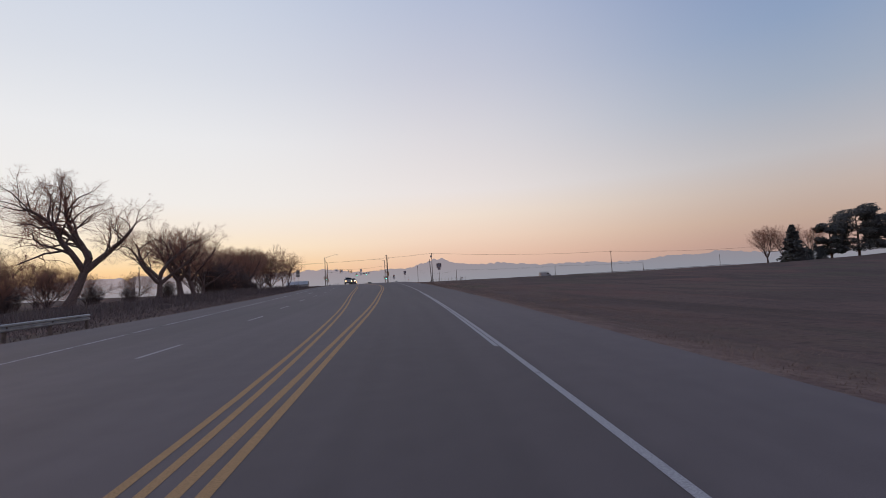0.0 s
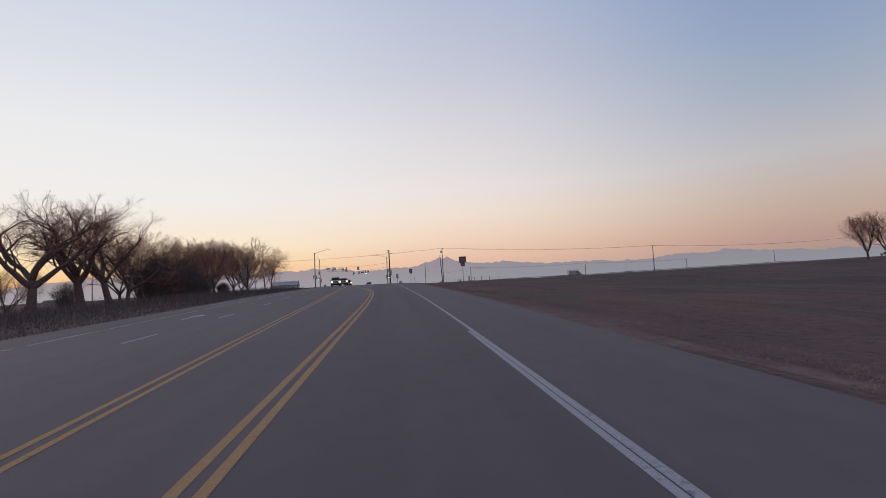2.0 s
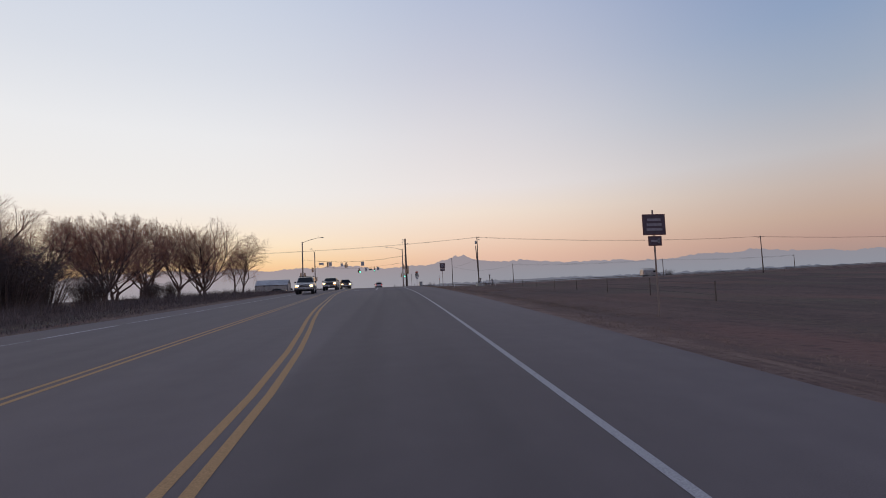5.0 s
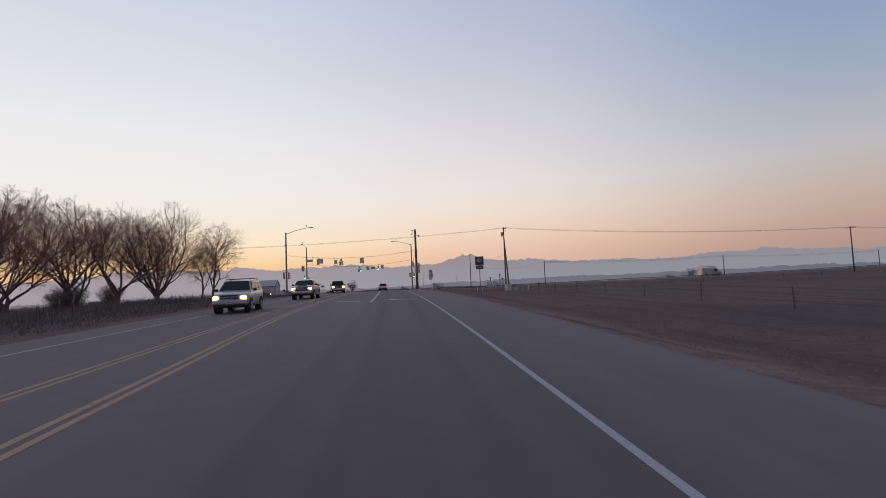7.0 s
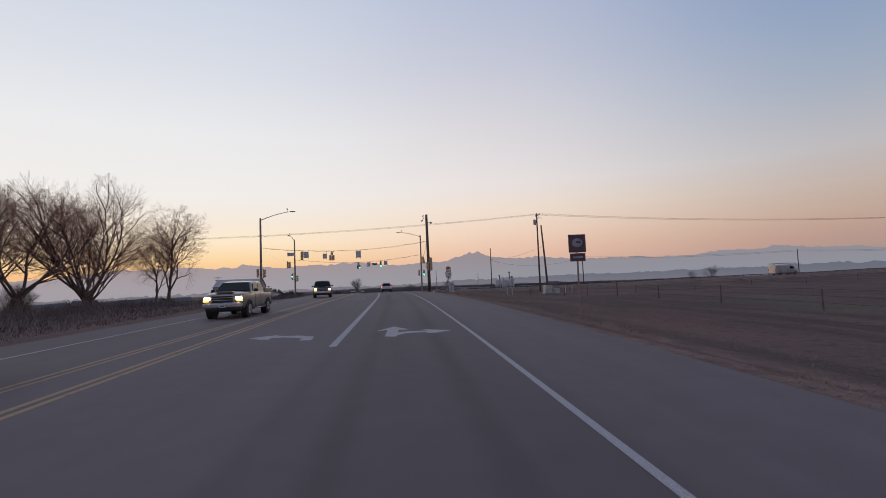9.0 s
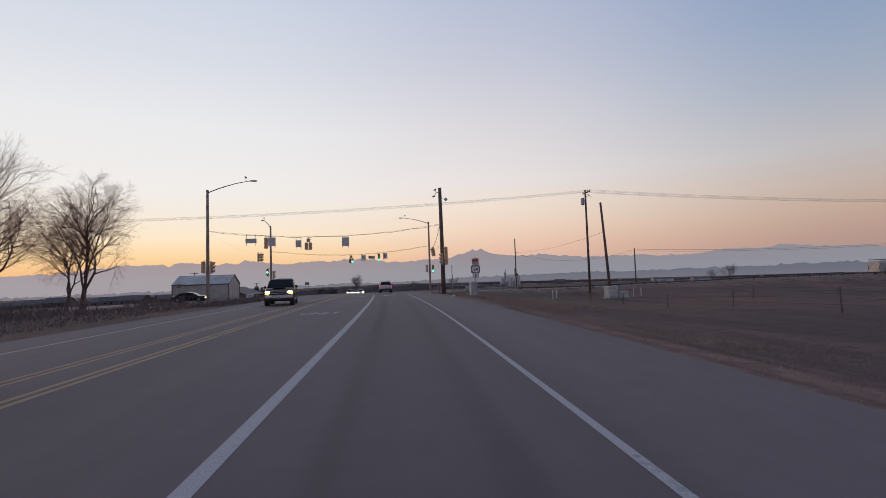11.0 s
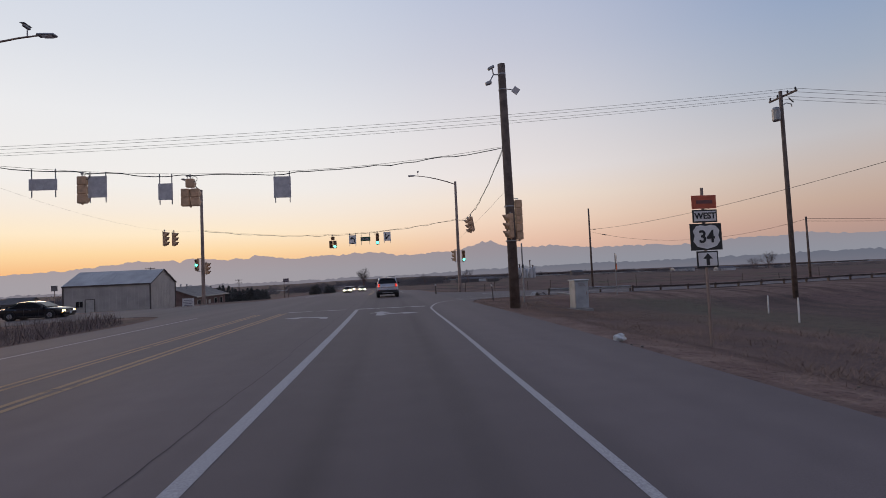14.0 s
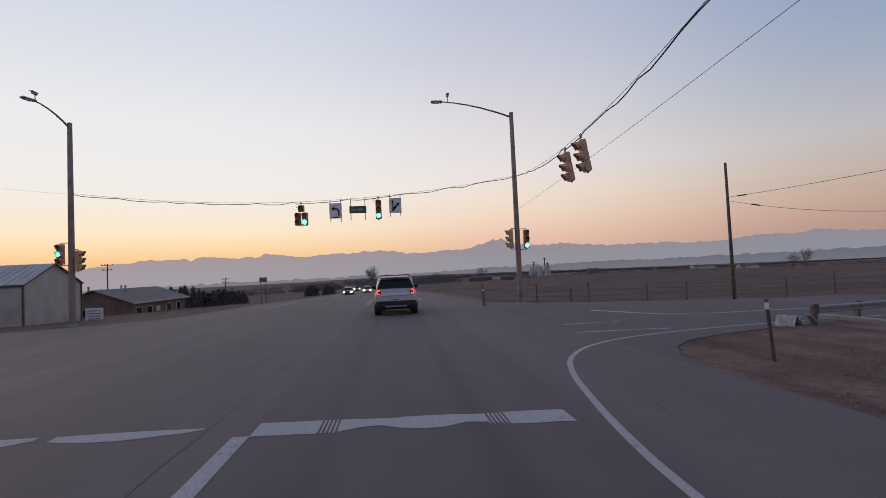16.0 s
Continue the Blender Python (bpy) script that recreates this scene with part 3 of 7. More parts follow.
def build_ground():
    near = [0, 1.2, 2.5, 3.8, 4.6, 5.1, 5.5, 6, 6.6, 7.3, 8, 9, 10, 11.2, 12.5, 14, 16, 18.5, 21, 24, 27, 31, 35, 40, 46, 52, 60, 70, 82, 96, 112, 130, 150, 175, 205, 240, 300, 380, 500, 680, 950, 1400, 2100, 3200, 4600]
    left = [0, 3, 6, 9, 11.5, 12.7, 13.2, 14, 14.5, 15.2, 16, 17, 18.2, 19.5, 21, 23, 25, 27.5, 30, 33, 36, 40, 45, 51, 58, 66, 76, 90, 108, 130, 160, 200, 260, 350, 480, 680, 950, 1400, 2100, 3200, 4600]
    ds = np.array([-v for v in left[::-1]] + near[1:])
    ys = np.concatenate([[-420, -260, -160, -100, -60, -40, -25], np.arange(-14, 300, 2.0), [304, 310, 318, 328, 340, 355, 375, 400, 430, 470, 520, 580, 660, 780, 950, 1200, 1600, 2200, 3000, 3900, 4750]])
    D, Y = np.meshgrid(ds, ys)
    X = road_x(Y) + D
    Z = land(X, Y)
    h, w = D.shape
    grid = np.arange(h * w).reshape(h, w)
    faces = np.stack([grid[:-1, :-1], grid[:-1, 1:], grid[1:, 1:], grid[1:, :-1]], -1).reshape(-1, 4)
    me = bpy.data.meshes.new("ground")
    me.from_pydata(np.stack([X, Y, Z], -1).reshape(-1, 3).tolist(), [], faces.tolist())
    me.materials.append(GRASS)
    me.polygons.foreach_set("use_smooth", [True] * len(me.polygons))
    verge = me.attributes.new("verge", "FLOAT", "POINT")
    amount = np.where(D > 0, 1 - ease(5.2, 9.2, D), .55 * (1 - ease(13, 14.6, -D)))
    arm = (1 - ease(2.2, 5, np.abs(Y - 220) - 6.6)) * (np.abs(D) > 4) * (np.abs(X) < 300)
    verge.data.foreach_set("value", np.maximum(amount, arm * .9).ravel().astype(float))
    return tagged(new("ground", me), "dry brown winter grassland with bare dirt beside the road", "ground", kind="structure")


def paved(name, rows, material, label, category="road"):
    """Asphalt slab from rows of points (x, y) across it, with sunk side faces."""
    verts, faces, uvs = [], [], []
    n = len(rows[0])
    for row in rows:
        for x, y in row:
            verts.append((x, y, float(pavement_z(x, y))))
            uvs.append((x - float(road_x(y)), y))
    for i in range(len(rows) - 1):
        for k in range(n - 1):
            faces.append((i * n + k, i * n + k + 1, (i + 1) * n + k + 1, (i + 1) * n + k))
    top = len(verts)
    rim = [i * n for i in range(len(rows))], [i * n + n - 1 for i in range(len(rows))]
    for side, edge in enumerate(rim):
        base = len(verts)
        for i in edge:
            x, y, z = verts[i]
            verts.append((x, y, z - .3))
            uvs.append(uvs[i])
        for j in range(len(edge) - 1):
            q = (edge[j], edge[j + 1], base + j + 1, base + j)
            faces.append(q if side else q[::-1])
    me = bpy.data.meshes.new(name)
    me.from_pydata(verts, [], faces)
    layer = me.uv_layers.new(name="road")
    for loop in me.loops:
        layer.data[loop.index].uv = uvs[loop.vertex_index]
    me.materials.append(material)
    return tagged(new(name, me), label, category, kind="structure")


def path_strip(name, pts, width, material, label, lift=.0035, step=2.0, rounds=0):
    """Paint along points (across, along)."""
    pts = [Vector(p) for p in pts]
    for _ in range(rounds):
        pts = [pts[0]] + [a.lerp(b, f) for a, b in zip(pts[:-1], pts[1:]) for f in (.25, .75)] + [pts[-1]]
    line = []
    for a, b in zip(pts[:-1], pts[1:]):
        k = max(1, int((b - a).length / step))
        line += [a.lerp(b, i / k) for i in range(k)]
    line.append(pts[-1])
    line = [Vector((float(road_x(p.y)) + p.x, p.y)) for p in line]
    sh = Shape()
    prev = None
    for i, p in enumerate(line):
        t = (line[min(i + 1, len(line) - 1)] - line[max(i - 1, 0)]).normalized()
        s = Vector((t.y, -t.x)) * width / 2
        row = [(q.x, q.y, float(pavement_z(q.x, q.y)) + lift) for q in (p - s, p + s)]
        if prev is not None:
            n = len(sh.v)
            sh.v += prev + row
            sh.f.append((n, n + 1, n + 3, n + 2))
        prev = row
    return single(name, sh, material, label, "road marking", kind="structure")


def along(points, y0, y1, step=4.0):
    """Points (across, along) resampled smoothly between the given knots."""
    ks = np.array(points, float)
    ys = np.arange(y0, y1 + .01, step)
    d = sum(np.interp(ys + k, ks[:, 1], ks[:, 0]) for k in (-6, -4, -2, 0, 2, 4, 6)) / 7
    return [(float(a), float(b)) for a, b in zip(d, ys)]


build_ground()
rows = []
for y in list(np.arange(-60, 300, 3.0)) + list(np.arange(300, 900, 10.0)):
    lo = float(left_edge(y)) if y < 300 else max(-12.7, -12.7 + (y - 300) * .02)
    rows.append([(float(road_x(y)) + d, y) for d in np.linspace(lo, float(right_edge(y)), 9)])
paved("road", rows, ASPHALT, "worn grey asphalt highway with wheel tracks")


def arm_rows(ds, near_pts, far_pts):
    out = []
    for d in ds:
        y0 = float(np.interp(abs(d), *zip(*near_pts)))
        y1 = float(np.interp(abs(d), *zip(*far_pts)))
        col = []
        for y in np.linspace(y0, y1, 9):
            x = float(road_x(y)) + d if abs(d) < 30 else float(road_x(220)) + d
            col.append((x, float(y)))
        out.append(col)
    return out


right_ds = [5.1, 5.5, 6, 6.8, 8, 10, 13, 17, 22, 29] + list(range(36, 330, 12))
paved("side_road", [r[::-1] for r in arm_rows(right_ds, [(5.1, 209.6), (5.5, 211.6), (6, 212.5), (6.8, 213.3), (8, 213.9), (10, 214.6), (13, 215.4), (17, 216.2), (22, 216.8), (30, 217.3)],
                                  [(5.1, 238), (6, 233), (6.8, 231), (8, 229.4), (10, 228), (13, 226.6), (20, 224.2), (30, 222.2), (40, 221.6)])], SIDE_ASPHALT, "grey asphalt crossing road")
left_ds = [-12.7, -13.2, -14, -15.5, -18, -22, -28] + list(range(-34, -260, -14))
paved("side_road", arm_rows(left_ds, [(12.7, 205), (13.2, 209), (14, 211.5), (15.5, 212.8), (18, 213.6), (22, 214)],
                                 [(12.7, 240), (13.2, 235), (14, 232), (15.5, 230), (18, 228), (22, 227)]), SIDE_ASPHALT, "grey asphalt crossing road falling away")

# painted lines
EDGE_R = [(2.12, -60), (2.12, 118), (2.06, 140), (2.02, 152), (2.03, 168), (1.97, 189), (2.05, 202), (2.14, 206), (2.34, 207.6), (2.6, 209), (2.88, 210.4), (3.4, 212), (4.4, 213.4), (6, 214.4), (8.5, 215.1), (13, 216.1), (18, 216.9), (26, 217.8), (40, 218.1)]
path_strip("edge_line", EDGE_R[:7], .115, WHITE_PAINT, "white edge line")
path_strip("edge_line", [(1.99, 11), (1.985, 30), (2.0, 47)], .1, WHITE_PAINT, "older white edge line left beside the new one")
path_strip("edge_line", EDGE_R[6:], .105, WHITE_PAINT, "white edge line curving into the crossing road", step=.5, rounds=3)
path_strip("edge_line", [(2.1, 241), (2.1, 700)], .15, WORN_WHITE, "white edge line")
LE = [(-9.6, -60), (-9.7, 4), (-10.2, 14), (-11.1, 27), (-11.7, 48), (-12.0, 65), (-12.0, 84), (-10.7, 114), (-10.4, 132), (-10.5, 209)]
path_strip("edge_line", along(LE, -60, 118), .12, WORN_WHITE, "faded white edge line")
path_strip("edge_line", along(LE, 116, 209), .12, WHITE_PAINT, "white edge line")
path_strip("edge_line", [(-9.6, 240), (-9.4, 600)], .13, WORN_WHITE, "faded white edge line")
path_strip("lane_line", [(-1.86, 140), (-1.84, 175), (-1.86, 208.3)], .2, WHITE_PAINT, "broad white lane line beside the turning lane")
INNER = [(-1.8, -60), (-1.84, 2), (-1.91, 6), (-1.98, 10), (-2.04, 15), (-1.97, 21), (-1.92, 27), (-1.9, 38), (-1.92, 46), (-1.77, 54), (-1.66, 62), (-1.6, 70), (-1.64, 78), (-1.9, 89), (-3.0, 97), (-4.05, 106), (-4.42, 112), (-4.75, 117), (-5.65, 128), (-5.85, 140), (-5.9, 150), (-5.9, 209.4)]
OUTER = [(-2.1, -60), (-2.28, 0), (-2.44, 5), (-2.56, 8), (-2.68, 11), (-2.92, 15), (-3.24, 22), (-3.48, 27), (-3.85, 33), (-4.2, 39), (-4.5, 44), (-4.85, 52), (-4.98, 57), (-5.12, 61), (-5.22, 66), (-5.42, 74), (-5.78, 84), (-6.3, 106), (-6.5, 116), (-7.05, 127), (-7.2, 136), (-7.15, 180), (-7.25, 209.6)]
for knots, w, mat_near, mat_far, word in ((INNER, .13, YELLOW_PAINT, FADED_YELLOW, "yellow"), (OUTER, .11, YELLOW_PAINT, FADED_YELLOW, "faded yellow")):
    for off in (-.13, .13):
        pts = [(d + off, y) for d, y in along(knots, -60, 209)]
        cut = 42
        path_strip("centre_line", pts[:cut + 1], w, mat_near, word + " double centre line")
        path_strip("centre_line", pts[cut:], w, mat_far, "worn " + word + " double centre line")
for off in (-.12, .12):
    path_strip("centre_line", [(-1.95 + off, 236), (-1.95 + off, 700)], .11, FADED_YELLOW, "faded yellow double centre line")
DASH_Y = [-9, 2.5, 13.4, 23.7, 32, 41, 49.8, 58.4, 68, 77.6, 86.5]
for y in DASH_Y:
    d = -6.75 - 1.7 * float(ease(8, 50, y)) - .75 * float(ease(60, 80, y))
    path_strip("lane_dash", [(d, y), (d, y + 2.4)], .11, WHITE_PAINT, "white lane dash")
for y in (243, 255, 267, 279, 291, 303):
    path_strip("lane_dash", [(-5.6, y), (-5.6, y + 3)], .11, WORN_WHITE, "white lane dash")


def stencil(name, outline, label, material=WORN_WHITE):
    """A flat painted shape from its outline in metres (across, along)."""
    sh = Shape()
    sh.add([(float(road_x(y)) + d, y, float(road_z(y)) + .004) for d, y in outline], [tuple(range(len(outline)))])
    return single(name, sh, material, label, "road marking", kind="structure")


def through_right_arrow(d, y):
    shape = [(-.6, .2), (-.28, 0), (-.23, .35), (.02, .72), (.36, .78), (.69, .76), (.68, .45), (.93, .45), (1.49, .95), (1.13, 1.2), (.58, 1.62), (.72, 1.18), (.39, 1.2), (.02, 1.22), (-.2, 1.1), (-.2, 1.75), (.16, 1.78), (-.35, 2.95), (-.93, 1.75), (-.56, 1.9)]
    stencil("lane_arrow", [(d + a, y + b) for a, b in shape], "worn white through and right turn arrow", WHITE_PAINT)


def left_arrow(d, y):
    shape = [(-.11, 2.05), (-.73, 1.65), (-1.06, 1.35), (-.58, .85), (-.3, .78), (-.33, 1.15), (.04, 1.15), (.49, .87), (.68, .65), (.72, .45), (.68, .15), (1.05, .05), (1.07, .35), (.99, .95), (.81, 1.15), (.44, 1.45), (-.34, 1.62)]
    stencil("lane_arrow", [(d + a, y + b) for a, b in shape], "worn white left turn arrow", WHITE_PAINT)


through_right_arrow(-.12, 202.55)
left_arrow(-3.95, 202.45)
through_right_arrow(.05, 141.4)
left_arrow(-3.75, 141.6)
stencil("lane_arrow", [(-10.3, 58.4), (-10.1, 58.4), (-10.08, 60.3), (-9.8, 60.3), (-10.2, 61.6), (-10.6, 60.3), (-10.32, 60.3)], "faded white straight arrow")
# stop lines: worn at the near edge, scraped through in places
for name_end, a, b, slant, near, far in (("own", -1.76, 2.02, -.085, (0, 0, 0, -.02, .02, .16, .2, .05, 0, .03, .18, .14, .02, 0, .02, 0), .52),
                                         ("turn", -5.75, -2.42, -.04, (.02, .0, .03, 0, .02, .04, .2, .12, .06, .02, 0, 0, .04, .1, .14, .26), .34)):
    sh = Shape()
    cuts = np.linspace(a, b, len(near))
    y0 = 208.28 if name_end == "own" else 208.58
    for i in range(len(near) - 1):
        if name_end == "turn" and i == 6:
            continue
        scrape = name_end == "own" and i in (3, 11)
        for k in range(5 if scrape else 1):
            u = cuts[i] + (cuts[i + 1] - cuts[i]) * k / 5
            w = u + (cuts[1] - cuts[0]) * .1 if scrape else cuts[i + 1]
            quad = [(u, y0 + near[i] + slant * (u - a)), (w, y0 + near[i + 1] + slant * (w - a)), (w, y0 + far + slant * (w - a) - near[i] * .2), (u, y0 + far + slant * (u - a) - near[i] * .2)]
            sh.add([(float(road_x(y)) + d, y, float(road_z(y)) + .004) for d, y in quad], [(0, 1, 2, 3)])
    single("stop_line", sh, WHITE_PAINT, "chipped white stop line", "road marking", kind="structure")

# the word in the turning lane
cu = bpy.data.curves.new("lane_word", "FONT")
cu.body, cu.size = "ONLY", 1.0
tmp = bpy.data.objects.new("lane_word", cu)
me = bpy.data.meshes.new_from_object(tmp)
bpy.data.objects.remove(tmp)
xs = [v.co.x for v in me.vertices]
hs = [v.co.y for v in me.vertices]
for v in me.vertices:
    d = -4.86 + (v.co.x - min(xs)) / (max(xs) - min(xs)) * 1.94
    y = 172.75 + (v.co.y - min(hs)) / (max(hs) - min(hs)) * 1.6
    v.co = (float(road_x(y)) + d, y, float(road_z(y)) + .004)
me.materials.clear()
me.materials.append(WHITE_PAINT)
tagged(new("lane_word", me), "white painted word ONLY in the turning lane", "road marking", kind="structure")

# lines on the crossing road
path_strip("edge_line", [(8.3, 222.6), (9.6, 219.6), (10.5, 219.0)], .3, WORN_WHITE, "worn white line at the crossing", step=.5)
path_strip("edge_line", [(10.5, 219.0), (16, 219.6), (30, 220.3), (60, 220.8), (150, 220.8)], .14, WORN_WHITE, "worn white line on the crossing road")
path_strip("lane_dash", [(5.0, 215.7), (7.6, 215.5)], .16, WORN_WHITE, "worn white dash on the crossing road", step=.5)
path_strip("lane_dash", [(5.4, 217.8), (7.3, 217.8)], .14, WORN_WHITE, "worn white dash on the crossing road", step=.5)

# sealed cracks, tyre marks
rnd = random.Random(5)
for y0, d0, length, drift, wide in ((178, -2.36, 14, -.08, .014), (192, -2.46, 24, .12, .012), (163, -3.2, 12, 1.0, .02), (212, -3.2, 16, 1.2, .014), (207.9, 3.14, 1.7, .25, .01)):
    n = max(10, int(length / .35))
    wave, pts = 0.0, []
    for i in range(n + 1):
        wave = wave * .85 + rnd.uniform(-.02, .02)
        pts.append((d0 + drift * i / n + wave, y0 + length * i / n))
    path_strip("sealed_crack", pts, wide, TAR, "dark tar sealed crack", lift=.002)

# ---------------------------------------------------------------- mountains and far relief
EYE0 = Vector((8, 120, 0))


def ridge_wall(name, radius, knots, base, material, label, seed, ragged, detail=((2.2, .07), (.9, .09), (.45, .13), (.2, .07))):
    """A far mountain front: crest height in degrees over bearing in degrees, with a sloped face and ragged crest."""
    ks = np.array(knots, float)
    az = np.arange(-88, 92, .12)
    rs = np.random.RandomState(seed)
    crest = np.interp(az, ks[:, 0], ks[:, 1])
    for step, amp in detail:
        knots_n = np.arange(-95, 96, step)
        crest = crest + ragged * amp * np.interp(az, knots_n, rs.uniform(-1, 1, len(knots_n)))
    sh = Shape()
    cols = []
    for a, e in zip(az, crest):
        s, c = math.sin(radians(a)), math.cos(radians(a))
        top = math.tan(radians(e)) * radius
        col = []
        for k, (r, t) in enumerate(((radius + 60, 1.0), (radius, .55), (radius - 90, 0.0))):
            col.append((EYE0.x + s * r, EYE0.y + c * r, base + (top - base) * t))
        col.append((EYE0.x + s * (radius + 140), EYE0.y + c * (radius + 140), base))
        cols.append([col[3], col[0], col[1], col[2]])
    n = 4
    verts = [p for c in cols for p in c]
    faces = [(i * n + k, i * n + k + 1, (i + 1) * n + k + 1, (i + 1) * n + k) for i in range(len(cols) - 1) for k in range(n - 1)]
    sh.add(verts, faces)
    return single(name, sh, material, label, "mountains", kind="structure")


RIDGE = [(-88, .8), (-50, 1.0), (-36, 1.2), (-31.5, 1.43), (-27.7, 1.84), (-26, 2.24), (-24.5, 2.06), (-22.9, 2.27), (-22.1, 2.05), (-20.8, 2.38), (-18, 2.18), (-15.5, 2.22), (-14.8, 2.52), (-11, 2.06), (-7.1, 2.26), (-4.6, 2.38), (-1.2, 2.45),
         (.6, 1.98), (3.4, 2.08), (6.1, 2.1), (8.3, 2.38), (9.7, 2.85), (10.75, 3.24), (11.15, 2.94), (11.75, 3.2), (12.7, 2.6), (14.9, 2.3), (18.6, 2.3), (19.9, 2.28), (21.8, 1.98), (24, 1.84), (27, 1.78), (31, 1.66), (34.6, 1.6), (37.7, 2.05), (38.6, 1.86), (40.9, 2.0), (41.9, 2.1), (44.2, 1.9), (50, 1.5), (91, .9)]
ridge_wall("mountains", 4780, RIDGE, -70, MOUNTAIN, "backdrop of a pale blue grey mountain range in painted sunset haze", 3, .75)
PLAIN = [(-88, -.4), (-31, -.55), (-24, -.45), (-16, -.4), (-10, -.45), (-7, -.45), (-4, -.35), (2.6, -.3), (9, -.2), (15.6, .05), (22, .04), (33, .04), (38, .12), (43, .26), (47, .12), (91, .2)]
ridge_wall("far_plain", 3000, PLAIN, -70, FAR_PLAIN, "backdrop of a grey plain with far lines of trees in painted haze", 8, 1.0, ((3.1, .05), (1.1, .06), (.4, .06), (.24, .06), (.12, .07)))


# ---------------------------------------------------------------- trees
class Twigs:
    """Fast collector of thin tapered branches."""

    def __init__(self):
        self.v, self.f = [], []

    def line(self, pts, rad, n):
        base = len(self.v)
        side = None
        for i, p in enumerate(pts):
            a, b = pts[max(i - 1, 0)], pts[min(i + 1, len(pts) - 1)]
            t = (b - a)
            t.normalize()
            if side is None:
                side = t.orthogonal()
                side.normalize()
            up = t.cross(side)
            up.normalize()
            r = rad[i]
            for k in range(n):
                w = 6.2832 * k / n
                q = p + side * (math.cos(w) * r) + up * (math.sin(w) * r)
                self.v.append((q.x, q.y, q.z))
        for i in range(len(pts) - 1):
            for k in range(n):
                self.f.append((base + i * n + k, base + i * n + (k + 1) % n, base + (i + 1) * n + (k + 1) % n, base + (i + 1) * n + k))

    def mesh(self, name, material):
        me = bpy.data.meshes.new(name)
        me.from_pydata(self.v, [], self.f)
        me.materials.append(material)
        me.polygons.foreach_set("use_smooth", [True] * len(me.polygons))
        return me


def bare_tree(x, y, height, seed, label, trunks=1, spread=.8, lean=(0, 0), limb_count=5, fork=.28, thick=1.0, detail=3, sink=.25, droop=.0, lift=1.0, group="roadside trees", branches=7, angle=(.45, .95), reach=1.0, crook=1.0, limb=1.0):
    """A leafless broadleaf tree: forked trunk, crooked limbs, branches and twigs."""
    r = random.Random(seed)
    wood, crown = Twigs(), Twigs()

    def wander(p, way, length, r0, r1, segs, crook, lift):
        pts, rad = [p.copy()], [r0]
        w = way.normalized()
        for i in range(segs):
            w = (w + Vector((r.gauss(0, crook), r.gauss(0, crook), r.gauss(0, crook * .7) + lift))).normalized()
            room = (height * 1.05 - p.z) / (height * .3) if w.z > 0 else 1
            p = p + w * (length / segs) * min(1, max(.2, room))
            pts.append(p.copy())
            rad.append(r0 + (r1 - r0) * (i + 1) / segs)
        return pts, rad, w

    def grow(p, way, length, r0, level):
        segs = (7, 5, 4, 3, 1)[level]
        tip = max(r0 * .36, .004)
        pts, rad, w = wander(p, way, length, r0, tip, segs, (.12, .18, .2, .18, .2)[level] * crook, (.05, .035, .02, .01, 0)[level] * lift - droop * level * .035)
        (wood if level < 2 else crown).line(pts, rad, (7, 5, 3, 3, 3)[level])
        if level >= detail:
            return
        count = (branches, 5, 4, 2, 0)[level]
        for k in range(count):
            f = min(.24 + .74 * (k + r.random()) / count, .98)
            j = min(int(f * segs), segs - 1)
            q = pts[j].lerp(pts[j + 1], f * segs - j)
            axis = (pts[j + 1] - pts[j]).normalized()
            around = Matrix.Rotation(r.uniform(0, 6.283), 3, axis) @ axis.orthogonal().normalized()
            ang = r.uniform(*angle)
            out = axis * math.cos(ang) + around * math.sin(ang)
            out.z += .1 if level < 2 else 0
            l = length * r.uniform(.42, .66) * (1.2 - .5 * f)
            grow(q, out, l, min(rad[j] * .62, l * (.027, .023, .018, .012)[level]), level + 1)
        for k in range(2):
            out = w + Vector((r.gauss(0, .3), r.gauss(0, .3), r.gauss(.05, .2)))
            l = length * r.uniform(.35, .5)
            grow(pts[-1], out, l, min(rad[-1], l * .016), level + 1)

    base_r = height * .024 * thick
    for s in range(trunks):
        a = 6.283 * s / trunks + r.random()
        tilt = Vector((lean[0] + (math.cos(a) * .22 if trunks > 1 else 0), lean[1] + (math.sin(a) * .22 if trunks > 1 else 0), 1)).normalized()
        start = Vector((math.cos(a) * .35, math.sin(a) * .35, -sink)) if trunks > 1 else Vector((0, 0, -sink))
        pts, rad, w = wander(start, tilt, height * fork, base_r * (1 if trunks == 1 else .75), base_r * .7, 4, .05, .02)
        rad[0] *= 1.5
        wood.line(pts, rad, 9)
        n = limb_count if trunks == 1 else max(2, limb_count - 2)
        for k in range(n):
            b = 6.283 * (k + r.uniform(-.25, .25)) / n
            out = Vector((math.cos(b) * spread, math.sin(b) * spread, r.uniform(.7, 1.15))) + w * .4
            grow(pts[-1] if k % 3 else pts[-2], out, height * (1 - fork) * r.uniform(.6, .82) * reach, base_r * r.uniform(.38, .52) * limb, 0)
    tree = thing("bare_tree", (x, y, gz(x, y)), label, "tree", group, r.uniform(0, 360) if lean == (0, 0) else 0)
    part("trunk", wood.mesh("trunk", BARK), BARK, tree)
    bark = FAR_TWIGS if group == "far trees" else TWIG
    part("crown", crown.mesh("crown", bark), bark, tree, "fine leafless twigs")
    return tree


